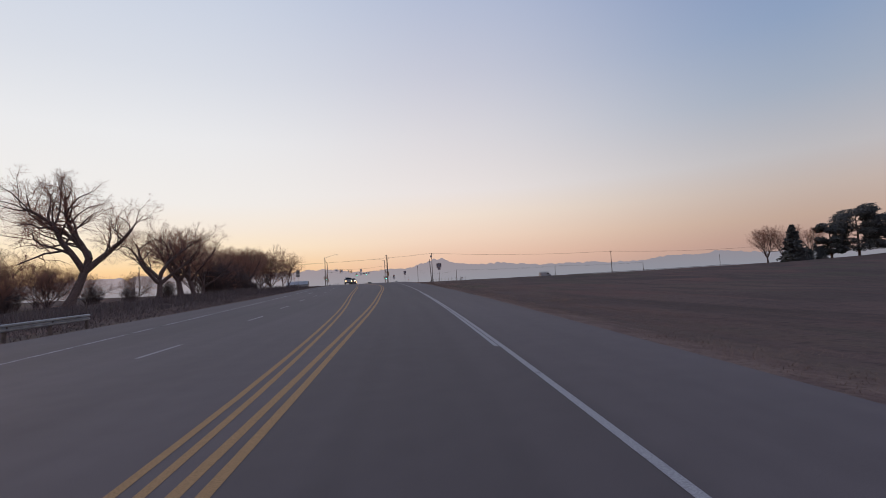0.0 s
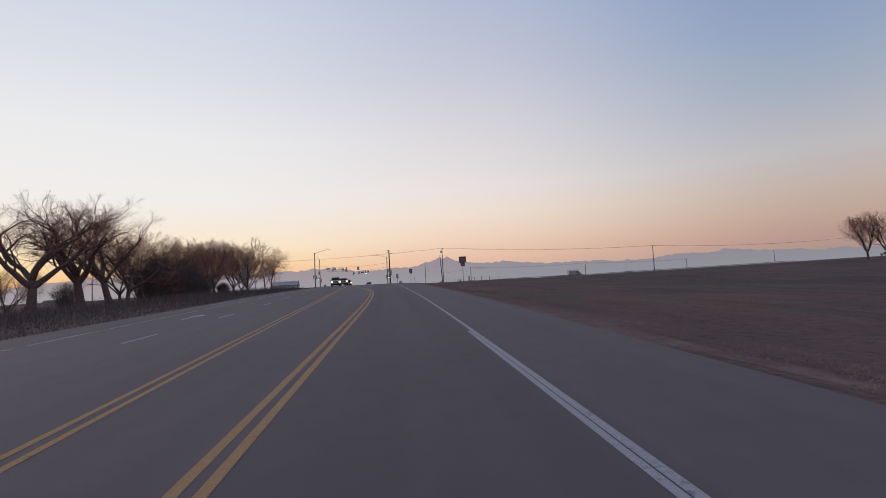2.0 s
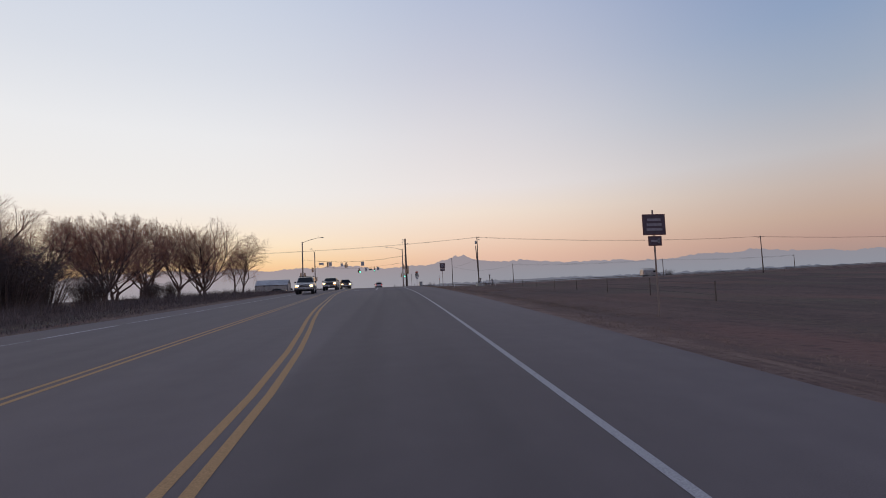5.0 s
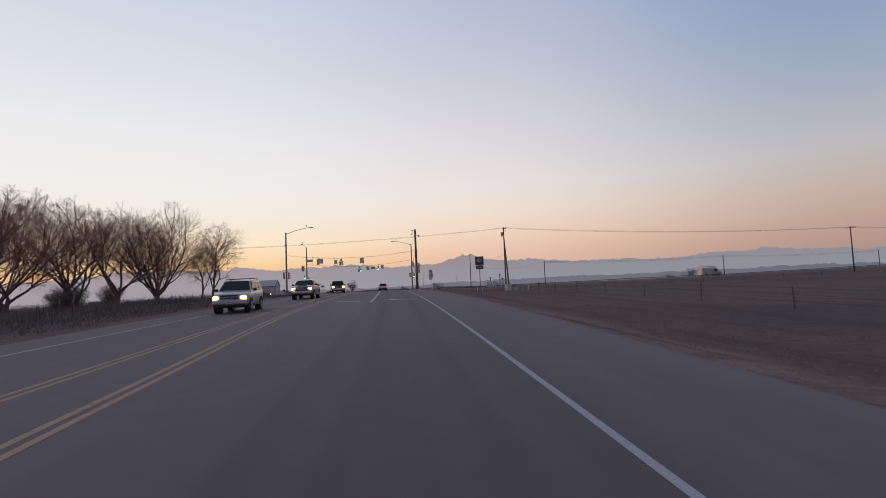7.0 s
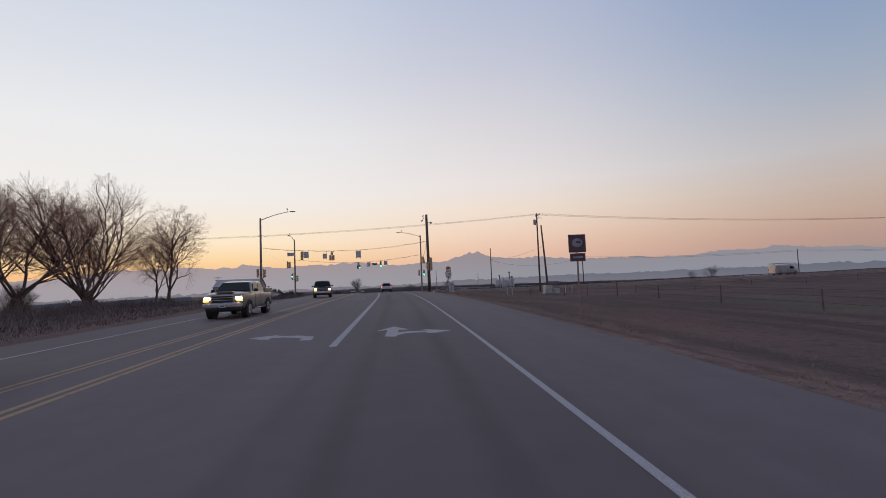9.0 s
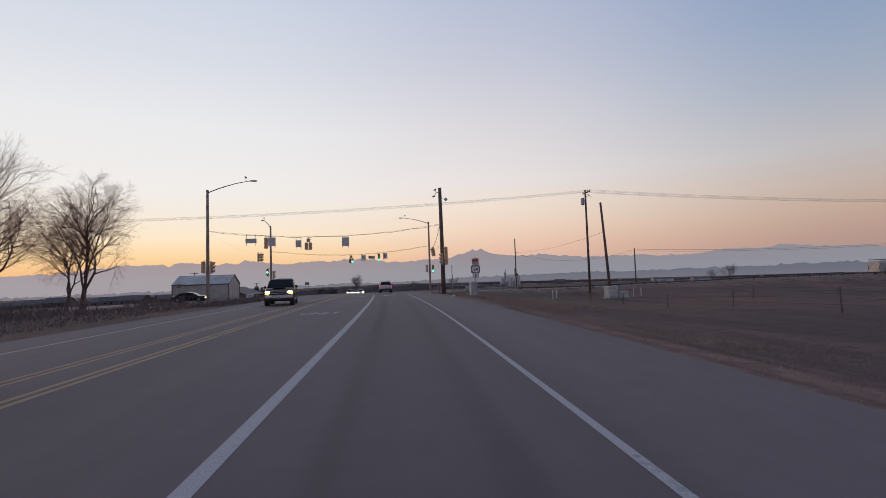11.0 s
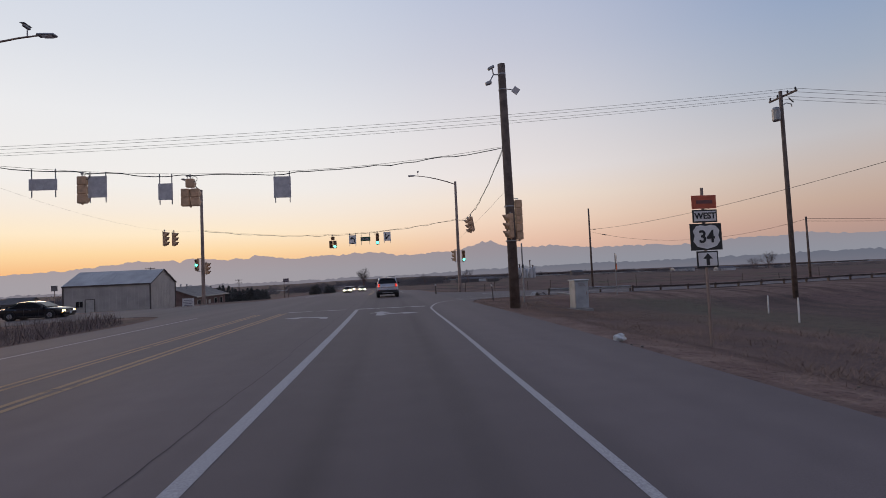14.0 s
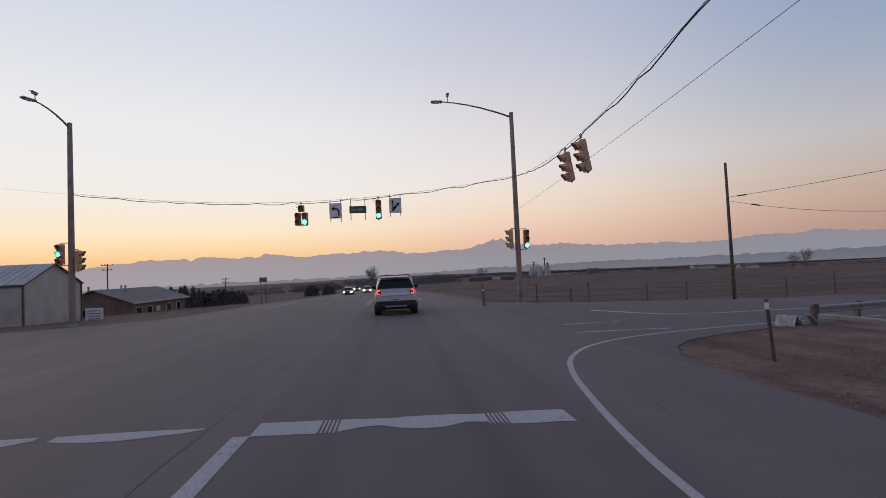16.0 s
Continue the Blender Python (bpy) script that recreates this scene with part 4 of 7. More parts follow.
def needle_mass(r, centre, radii, count, size, sh):
    """Small needle sprays through an ellipsoid, thicker towards its skin, with gaps."""
    holes = [Vector((r.gauss(0, 1), r.gauss(0, 1), r.gauss(0, 1))).normalized() for _ in range(7)]
    for _ in range(count):
        w = Vector((r.gauss(0, 1), r.gauss(0, 1), r.gauss(0, 1))).normalized()
        if any(w.dot(h) > .93 for h in holes) and r.random() < .7:
            continue
        q = w * (r.uniform(.25, 1) ** .45) * r.uniform(.85, 1.1)
        p = Vector((centre[0] + q.x * radii[0], centre[1] + q.y * radii[1], centre[2] + q.z * radii[2]))
        a = Vector((r.gauss(0, 1), r.gauss(0, 1), r.gauss(.3, .6))).normalized() * size * r.uniform(.6, 1.4)
        b = a.orthogonal().normalized() * size * r.uniform(.25, .5)
        n = len(sh.v)
        sh.v += [tuple(p - a * .4 - b), tuple(p - a * .4 + b), tuple(p + a)]
        sh.f.append((n, n + 1, n + 2))


def juniper(x, y, height, width, seed, label, group="roadside junipers"):
    r = random.Random(seed)
    t = thing("juniper", (x, y, gz(x, y)), label, "shrub", group)
    wood, leaf = Shape(), Shape()
    for _ in range(3):
        top = Vector((r.uniform(-.3, .3) * width, r.uniform(-.3, .3) * width, height * r.uniform(.6, .8)))
        wood.tube([(0, 0, -.2), top * .4 + Vector((r.uniform(-.2, .2), 0, 0)), top], [.16, .1, .03], 6)
    for k in range(9):
        c = Vector((r.uniform(-.36, .36) * width, r.uniform(-.36, .36) * width, 0))
        top = height * r.uniform(.62, 1) * (1 - .5 * abs(c.x) / width)
        for f in (.12, .32, .52, .7, .86):
            wide = width * .24 * (1.08 - f) * r.uniform(.85, 1.15)
            needle_mass(r, (c.x, c.y, top * f), (wide, wide, top * .16), 190, height * .05, leaf)
    part("trunk", wood, BARK, t)
    part("crown", leaf, NEEDLES, t, "dense dark green foliage")
    return t


def spruce(x, y, height, width, seed, label):
    r = random.Random(seed)
    t = thing("spruce_tree", (x, y, gz(x, y)), label, "tree", "farmyard trees")
    wood, leaf = Shape(), Shape()
    wood.tube([(0, 0, -.3), (0, 0, height * .5), (0, 0, height)], [.3, .18, .03], 7)
    for k in range(26):
        f = k / 26
        z = height * (.06 + .92 * f)
        reach = width * .5 * (1 - f) ** .85
        for b in range(7):
            a = r.uniform(0, 6.283)
            l = reach * r.uniform(.65, 1.1)
            tip = Vector((math.cos(a) * l, math.sin(a) * l, z - l * .18))
            wood.tube([(0, 0, z), tip], [.05, .015], 3, False)
            for s in range(5):
                p = Vector((0, 0, z)).lerp(tip, .3 + .16 * s)
                needle_mass(r, p, (.45, .45, .3), 12, .55, leaf)
    part("trunk", wood, BARK, t)
    part("crown", leaf, NEEDLES, t, "dense dark needles")
    return t


def pine(x, y, height, width, seed, label):
    r = random.Random(seed)
    t = thing("pine_tree", (x, y, gz(x, y)), label, "tree", "farmyard trees")
    wood, leaf = Shape(), Shape()
    wood.tube([(0, 0, -.3), (.2, 0, height * .5), (0, .2, height * .93)], [.4, .28, .06], 8)
    for k in range(40):
        f = r.uniform(.12, .97)
        a = r.uniform(0, 6.283)
        l = width * .5 * (1 - (f - .55) ** 2 * 1.6) * r.uniform(.55, 1)
        p = Vector((math.cos(a) * l, math.sin(a) * l, height * f + l * .12))
        wood.tube([(0, 0, height * f * .96), p * .5 + Vector((0, 0, height * f * .49)), p], [.1, .07, .02], 5, False)
        needle_mass(r, p, (width * .2, width * .2, height * .08), 300, .55, leaf)
    part("trunk", wood, BARK, t)
    part("crown", leaf, NEEDLES, t, "clumped dark needles")
    return t


COTTON = "large bare cottonwood tree with a crooked dark trunk"
ROW = "bare roadside tree with tangled grey brown twigs"
bare_tree(-34.3, 69.4, 19.4, 11, "large bare cottonwood tree with crooked trunk leaning over the bank", lean=(.46, .24), limb_count=4, fork=.36, thick=1.25, spread=.9, detail=4, branches=11, crook=1.7, limb=1.5, reach=1.05, angle=(.5, 1.05))
far_side = bare_tree(-50, 82, 10, 12, "bushy bare tree with several stems behind the bank", trunks=3, limb_count=5, detail=4, fork=.1, spread=1.15, crook=1.4, branches=7)
GNARLED = "gnarled bare cottonwood tree with low crooked limbs"
bare_tree(-34.6, 101.5, 17, 41, GNARLED, lean=(.1, 0), limb_count=5, fork=.24, thick=1.4, spread=1.15, detail=4, branches=6, crook=1.6, limb=1.45, angle=(.5, 1.05))
bare_tree(-33.4, 110.5, 17.8, 43, GNARLED, lean=(-.14, .05), limb_count=5, fork=.26, thick=1.5, spread=1.1, detail=4, branches=7, crook=1.5, limb=1.4, angle=(.5, 1.0))
bare_tree(-32.7, 117.5, 17.3, 44, GNARLED, lean=(-.2, 0), limb_count=5, fork=.28, thick=1.3, spread=1.05, detail=4, branches=7, crook=1.6, limb=1.35, angle=(.5, 1.0))
bare_tree(-32.6, 123, 12.5, 47, GNARLED, lean=(.08, .1), limb_count=4, fork=.22, thick=1.35, spread=1.1, detail=4, branches=7, crook=1.6, limb=1.4, angle=(.5, 1.0))
for x, y, turn, size in ((-52, 72, 20, .8), (-46, 64, 75, .85), (-43, 71, 190, .62), (-46, 88, 310, .7), (-55, 78, 100, .95), (-42, 80, 45, .6), (-42, 91, 250, .55), (-47, 57, 140, .8), (-52, 96, 215, .8), (-58, 88, 330, .9), (-41, 108, 20, .6)):
    copy_thing(far_side, pose(x, y, gz(x, y), 0, 0, turn) @ Matrix.Scale(size, 4))
# the tangled row: four grown trees, set again along the bank at other turns and sizes
GROWN = [bare_tree(-37, 131, 13, 13, ROW, limb_count=6, detail=4, fork=.13, spread=1.2, thick=1.0, angle=(.4, .85), branches=7, lift=1.6),
         bare_tree(-33, 148, 13, 14, ROW, limb_count=6, detail=4, fork=.18, spread=1.15, thick=1.15, branches=7, lift=1.5),
         bare_tree(-36, 139, 13, 15, ROW, limb_count=5, trunks=2, detail=4, fork=.14, spread=1.15, branches=7, lift=1.5),
         bare_tree(-29, 156, 13, 16, ROW, limb_count=6, detail=4, fork=.1, spread=1.1, thick=.95, angle=(.35, .8), branches=7, lift=1.6)]
for k, x, y, turn, size in ((3, -40, 147, 20, 1.05), (0, -32, 163, 300, 1.05),
                             (2, -33, 168, 45, 1.05), (3, -38, 175, 110, 1.22), (1, -34, 181, 160, 1.24), (0, -30, 187, 215, 1.2), (2, -38, 190, 330, 1.18), (3, -31, 203, 75, .95)):
    copy_thing(GROWN[k], pose(x, y, gz(x, y), 0, 0, turn) @ Matrix.Scale(size, 4))
bare_tree(-27.6, 195.5, 18.2, 21, "large bare cottonwood tree with many rising limbs", lift=1.3, limb_count=9, fork=.1, spread=1.12, detail=4, thick=1.0, angle=(.4, .9), branches=8, reach=.98)
bare_tree(-22.4, 207.5, 16.5, 22, "slender bare tree with drooping twigs", limb_count=5, fork=.2, detail=4, thick=.75, droop=.4, spread=.42, crook=1.4, reach=.82, branches=9)
bare_tree(-25, 209, 13, 23, "slender bare tree with drooping twigs", limb_count=4, fork=.2, detail=4, thick=.7, droop=.35, spread=.4, crook=1.4, reach=.8, branches=8)


def thicket(x, y, height, width, seed):
    """A many-stemmed leafless shrub, tangled to the ground."""
    r = random.Random(seed)
    t = thing("thicket", (x, y, gz(x, y)), "tangled grey brown leafless thicket in the tree row", "shrub", "roadside thickets")
    stems, twigs = Twigs(), Twigs()
    for _ in range(130):
        a, f = r.uniform(0, 6.283), r.random() ** .6
        p = Vector((math.cos(a) * width * .22 * f, math.sin(a) * width * .22 * f, -.2))
        top = Vector((math.cos(a) * width * .5 * f, math.sin(a) * width * .5 * f, height * (1 - .45 * f * f) * r.uniform(.7, 1)))
        mid = p.lerp(top, .5) + Vector((r.gauss(0, .3), r.gauss(0, .3), .12 * height))
        stems.line([p, p.lerp(mid, .6), mid, top], [.045, .035, .025, .008], 4)
        for k in range(16):
            u = r.uniform(.12, 1)
            q = p.lerp(mid, u * 2) if u < .5 else mid.lerp(top, u * 2 - 1)
            w = Vector((r.gauss(0, 1), r.gauss(0, 1), r.gauss(.5, .7))).normalized()
            l = height * r.uniform(.08, .2)
            twigs.line([q, q + w * l * .5, q + w * l + Vector((r.gauss(0, .12), r.gauss(0, .12), 0))], [.014, .011, .005], 3)
            for _ in range(2):
                w2 = (w + Vector((r.gauss(0, .7), r.gauss(0, .7), r.gauss(.1, .6)))).normalized()
                b = q + w * l * r.uniform(.2, .8)
                twigs.line([b, b + w2 * l * .6], [.009, .004], 3)
    part("stem_clump", stems.mesh("stem_clump", BARK), BARK, t)
    part("twig_mass", twigs.mesh("twig_mass", BRUSH), BRUSH, t)
    return t


THICKETS = [thicket(-30.5, 131, 8.5, 10, 50), thicket(-29.5, 138, 8.6, 9.5, 51)]
for k, x, y, turn, size in ((0, -30.5, 144.5, 60, .95), (1, -33.5, 135, 200, 1.05), (0, -34, 142, 150, 1.0), (1, -29, 152, 30, .6), (0, -32, 160, 300, .4), (1, -29, 171, 30, .35), (0, -31, 178, 10, .4), (1, -34, 193, 250, .45), (0, -44, 74, 100, .45), (1, -47, 80, 140, .5), (1, -41, 91, 30, .4), (0, -38, 97, 110, .35), (1, -37, 114, 80, .45)):
    copy_thing(THICKETS[k], pose(x, y, gz(x, y), 0, 0, turn) @ Matrix.Scale(size, 4))

# farmyard trees on the rise across the field
FARM = "distant farmyard tree on the rise"
spruce(146.5, 134, 12.6, 10, 61, "dark pointed spruce beside the farmyard")
pine(172, 133, 16, 14, 62, "tall dark pine in the farmyard")
pine(182, 131, 14, 12, 63, "tall dark pine in the farmyard")
pine(164, 136, 11.5, 9, 68, "dark pine at the edge of the farmyard")
juniper(156, 137, 6, 9, 66, "low dark evergreen hedge in the farmyard", "farmyard trees")
bare_tree(143, 141, 13.5, 64, "large bare tree at the edge of the farmyard", detail=4, limb_count=7, fork=.15, group="farmyard trees")
bare_tree(151, 142, 13.5, 65, "bare tree at the edge of the farmyard", detail=4, limb_count=6, fork=.15, group="farmyard trees")
bare_tree(161, 141, 12, 67, "bare tree at the edge of the farmyard", detail=4, limb_count=6, group="farmyard trees")

# trees and shrubs beyond the crossing
bare_tree(-8.6, 540, 17, 71, "bare tree beside the far road", detail=4, limb_count=6, fork=.3, thick=1.7, spread=.6, reach=.8, group="far trees")
bare_tree(330, 560, 17, 72, "round bare tree in the far field", detail=3, limb_count=7, group="far trees")
bare_tree(268, 500, 9, 73, "bare tree in the far field", detail=3, limb_count=6, group="far trees")
bare_tree(72, 560, 12, 74, "bare tree near the farm sheds", detail=3, group="far trees")
bare_tree(40, 600, 11, 75, "bare tree near the farm sheds", detail=3, group="far trees")
for i, (x, y, h, w) in enumerate(((-24, 282, 3.9, 4.4), (-21.2, 281, 3.6, 4.8), (-19, 283, 3.3, 4.4), (-16.9, 284, 2.9, 4.2), (-14.8, 286, 2.4, 3.6), (-9.5, 322, 3.2, 4), (-6.5, 326, 3, 4))):
    juniper(x, y, h, w, 80 + i, "low dark juniper beside the far road", "far roadside junipers")


def far_woods():
    """Lines of far leafless woods and hedges, joined."""
    r = random.Random(9)
    sh = Shape()

    def clump(x, y, h, w):
        z = gz(x, y)
        for _ in range(190):
            a, f = r.uniform(0, 6.283), r.random()
            q = Vector((x + math.cos(a) * w * f ** .5, y + math.sin(a) * w * f ** .5, z + h * r.uniform(.15, 1) * (1 - .5 * f)))
            b = Vector((r.gauss(0, 1), r.gauss(0, .4), r.gauss(.7, .5))).normalized() * h * r.uniform(.06, .14)
            c = Vector((r.gauss(0, 1), r.gauss(0, .3), r.gauss(0, .4))).normalized() * h * .028
            n = len(sh.v)
            sh.v += [tuple(q - c), tuple(q + c), tuple(q + b)]
            sh.f.append((n, n + 1, n + 2))

    for bearing0, bearing1, dist0, dist1, count, h0, h1 in ((-30, -6, 330, 800, 170, 3, 8), (-9, 6, 420, 800, 240, 5, 10), (-12, -1, 300, 480, 130, 3, 6.5), (3, 16, 520, 1100, 120, 4, 9), (14, 56, 760, 1500, 300, 4, 9), (-60, -28, 260, 1200, 200, 3, 9), (20, 50, 560, 900, 30, 4, 9)):
        for _ in range(count):
            a = radians(r.uniform(bearing0, bearing1))
            dist = r.uniform(dist0, dist1)
            x, y = 12 + math.sin(a) * dist, 203 + math.cos(a) * dist
            if -16 < x - float(road_x(y)) < 9:
                continue
            h = r.uniform(h0, h1)
            clump(x, y, h, h * r.uniform(.5, .9))
    return single("far_woods", sh, FAR_TWIGS, "brown bare woods and hedges in the distance, tinted for haze", "woods", kind="stuff")


far_woods()


# ---------------------------------------------------------------- grass, brush
def tufts():
    r = random.Random(21)
    sh = Shape()

    def tuft(x, y, h, k):
        z = gz(x, y) - .02
        for _ in range(k):
            a = r.uniform(0, 6.283)
            ox, oy = x + r.gauss(0, .09), y + r.gauss(0, .09)
            lx, ly = math.cos(a) * h * r.uniform(.2, .7), math.sin(a) * h * r.uniform(.2, .7)
            w = r.uniform(.008, .02)
            n = len(sh.v)
            sh.v += [(ox - math.sin(a) * w, oy + math.cos(a) * w, z), (ox + math.sin(a) * w, oy - math.cos(a) * w, z), (ox + lx, oy + ly, z + h * r.uniform(.6, 1.1))]
            sh.f.append((n, n + 1, n + 2))

    def matted(x, y, h, k):
        """Fine blades, half lying down."""
        z = gz(x, y) - .01
        for _ in range(k):
            a = r.uniform(0, 6.283)
            ox, oy = x + r.gauss(0, .16), y + r.gauss(0, .16)
            l = h * r.uniform(.5, 1.8)
            w = r.uniform(.0025, .006)
            n = len(sh.v)
            sh.v += [(ox - math.sin(a) * w, oy + math.cos(a) * w, z), (ox + math.sin(a) * w, oy - math.cos(a) * w, z), (ox + math.cos(a) * l, oy + math.sin(a) * l, z + h * r.uniform(.35, 1))]
            sh.f.append((n, n + 1, n + 2))

    for _ in range(60000):
        y = r.uniform(-6, 212)
        d = 5.3 + abs(r.gauss(0, 1)) * 5.5
        x = float(road_x(y)) + d
        thick = noise.noise(Vector((x * .35, y * .12, 0))) + .5 * noise.noise(Vector((x * 1.3, y * .6, 4)))
        if thick < r.uniform(-.5, .3) or (d < 5.9 and r.random() < .75):
            continue
        matted(x, y, r.uniform(.03, .085) * (1 + .8 * max(0, thick)), 8)
    for _ in range(2500):
        y = r.uniform(0, 212)
        d = -14.4 - abs(r.gauss(0, 1)) * 4
        tuft(float(road_x(y)) + d, y, r.uniform(.05, .14), 4)
    # soft clumps of taller dry weeds
    for cx, cy, wide, tall, count in ((6.9, 172, .9, .34, 150), (8.4, 174.5, 1.2, .42, 200), (10.2, 177, 1.4, .5, 240), (7.6, 179, .8, .3, 120), (9.3, 183, 1.5, .42, 240), (12.4, 181, 1.6, .5, 220), (7.2, 187, .9, .3, 130), (11.8, 188.5, 1.5, .42, 200), (8.8, 194, 1.1, .34, 150), (13.5, 196, 1.6, .45, 180),
                                      (8.2, 160, 1.2, .3, 130), (9.6, 150, 1.4, .32, 140), (7.4, 141, 1.0, .24, 110), (10.4, 131, 1.6, .32, 150), (8.0, 120, 1.2, .26, 120), (9.2, 108, 1.5, .28, 130), (7.8, 84, 1.1, .24, 110), (9.8, 66, 1.6, .28, 130), (8.3, 47, 1.2, .25, 110), (10.6, 30, 1.6, .28, 130)):
        for _ in range(count):
            y = cy + r.gauss(0, wide * 1.1)
            x = float(road_x(y)) + max(5.9, cx + r.gauss(0, wide * .7))
            matted(x, y, tall * r.uniform(.35, 1), 7)
    for _ in range(3500):
        x, y = r.uniform(17, 70), r.uniform(228.5, 236)
        matted(x, y, r.uniform(.1, .4), 5)
    for _ in range(5000):
        x, y = r.uniform(18, 60), r.uniform(190, 213.2)
        matted(x, y, r.uniform(.03, .1), 8)
    for _ in range(9000):
        y = r.uniform(198, 213.6)
        x = float(road_x(y)) + 5.4 + abs(r.gauss(0, 4))
        if y < 213.2 - 3.2 * math.exp(-(x - float(road_x(y)) - 5.2) * .9):
            matted(x, y, r.uniform(.02, .065), 9)
    # blades leaning over the broken edge of the corner
    for _ in range(1500):
        d = r.uniform(5.2, 16)
        y = float(np.interp(d, (5.1, 5.5, 6, 6.8, 8, 10, 13, 17), (209.6, 211.6, 212.5, 213.3, 213.9, 214.6, 215.4, 216.2))) - abs(r.gauss(0, .3)) - .02
        matted(float(road_x(y)) + d, y, r.uniform(.03, .08), 8)
    return single("grass_tufts", sh, STRAW, "tufts of dry straw coloured grass", "grass", kind="stuff")


def brush():
    r = random.Random(22)
    sh = Shape()
    for _ in range(26000):
        y = r.uniform(10, 214)
        d = -15.5 - abs(r.gauss(0, 1)) * 11
        x = float(road_x(y)) + d
        if y > 196 and x > -24:
            continue
        z, h = gz(x, y) - .05, r.uniform(.1, .35) + (r.uniform(0, .5) if d < -21 else 0) + (r.uniform(0, 1.3) if d < -27 else 0)
        for _ in range(3):
            lean = Vector((r.gauss(0, .35), r.gauss(0, .35), 1)).normalized() * h * r.uniform(.6, 1)
            w = r.uniform(.012, .03)
            a = r.uniform(0, 3.14)
            n = len(sh.v)
            sh.v += [(x - math.cos(a) * w, y - math.sin(a) * w, z), (x + math.cos(a) * w, y + math.sin(a) * w, z), (x + lean.x, y + lean.y, z + lean.z)]
            sh.f.append((n, n + 1, n + 2))
    for _ in range(2600):
        y = r.uniform(190, 212.5)
        x = float(road_x(y)) - 13.6 - abs(r.gauss(0, 1)) * 3.2 - 3.0 * float(ease(206, 212, y))
        z, h = gz(x, y) - .05, r.uniform(.2, .75)
        a, w = r.uniform(0, 3.14), r.uniform(.01, .022)
        n = len(sh.v)
        sh.v += [(x - math.cos(a) * w, y - math.sin(a) * w, z), (x + math.cos(a) * w, y + math.sin(a) * w, z), (x + r.gauss(0, .2), y + r.gauss(0, .2), z + h)]
        sh.f.append((n, n + 1, n + 2))
    for cx, cy in ((-17, 214), (-19, 212), (-14, 210), (-13, 207), (-16, 209)):
        for _ in range(130):
            x, y = cx + r.gauss(0, 1.2), cy + r.gauss(0, 1)
            z = gz(x, y) - .05
            a = r.uniform(0, 3.14)
            n = len(sh.v)
            sh.v += [(x - .02 * math.cos(a), y - .02 * math.sin(a), z), (x + .02 * math.cos(a), y + .02 * math.sin(a), z), (x + r.gauss(0, .5), y + r.gauss(0, .5), z + r.uniform(.4, 1.7))]
            sh.f.append((n, n + 1, n + 2))
    return single("brush", sh, BRUSH, "dark leafless brush under the trees", "shrubs", kind="stuff")


tufts()
brush()

# ---------------------------------------------------------------- poles, lamps and wires
def sagging(a, b, sag, n=24, wobble=0.0, seed=1):
    a, b = Vector(a), Vector(b)
    r = random.Random(seed)
    out = []
    for i in range(n + 1):
        t = i / n
        p = a.lerp(b, t)
        p.z -= sag * 4 * t * (1 - t)
        if 0 < i < n and wobble:
            p.z += r.uniform(-wobble, wobble)
        out.append(p)
    return out


def cable(a, b, sag, label, radius=.014, wobble=0.0, seed=1, name="power_line", group="overhead wires"):
    sh = Shape().tube(sagging(a, b, sag, 40 if wobble else 24, wobble, seed), radius, 5)
    return single(name, sh, WIRE, label, "wire", group)


def street_lamp(x, y, top, tip, label, cam_at=None):
    """Tapered steel signal pole with a curved lamp arm."""
    z0 = gz(x, y)
    t = thing("street_lamp", (x, y, z0), label, "street lamp", "signal corner poles")
    h = top - z0
    part("pole", Shape().tube([(0, 0, -.3), (0, 0, .02), (0, 0, h * .5), (0, 0, h)], [.19, .18, .16, .13], 14), DARK_STEEL, t, smooth=True)
    part("pole_cap", Shape().tube([(0, 0, h), (0, 0, h + .05), (0, 0, h + .1)], [.14, .13, .03], 12), DARK_STEEL, t)
    base = Shape().box((0, 0, .1), (.55, .55, .2))
    part("base_plate", base, CONCRETE, t)
    end = Vector((tip[0] - x, tip[1] - y, tip[2] - z0))
    root = Vector((0, 0, h - .25))
    ctrl = root.lerp(end, .55) + Vector((0, 0, .35))
    pts = [root.lerp(ctrl, s).lerp(ctrl.lerp(end, s), s) for s in (0, .2, .4, .6, .8, 1)]
    part("lamp_arm", Shape().tube(pts, [.06, .055, .05, .045, .04, .035], 8), DARK_STEEL, t, smooth=True)
    way = (pts[-1] - pts[-2]).normalized()
    flat = Vector((way.x, way.y, 0)).normalized()
    turn = Matrix(((flat.x, -flat.y, 0), (flat.y, flat.x, 0), (0, 0, 1)))
    head = part("luminaire", Shape().box(end + flat * .3, (.75, .3, .12), turn, .35), GALV, t, "flat grey lamp head")
    part("lens", Shape().box(end + flat * .35 + Vector((0, 0, -.07)), (.4, .22, .05), turn, .3), SIGN_WHITE, head)
    if cam_at is not None:
        c = pts[-1].lerp(pts[-2], cam_at)
        cm = part("detector_camera", Shape().tube([c, c + Vector((0, 0, .35))], .025, 6).box(c + Vector((0, -.05, .42)), (.14, .38, .14), None, .25), GALV, t, "small grey traffic camera")
        part("sun_hood", Shape().slab([c + Vector((-.1, -.32, .5)), c + Vector((.1, -.32, .5)), c + Vector((.1, .15, .5)), c + Vector((-.1, .15, .5))], .015), GALV, cm)
    return t


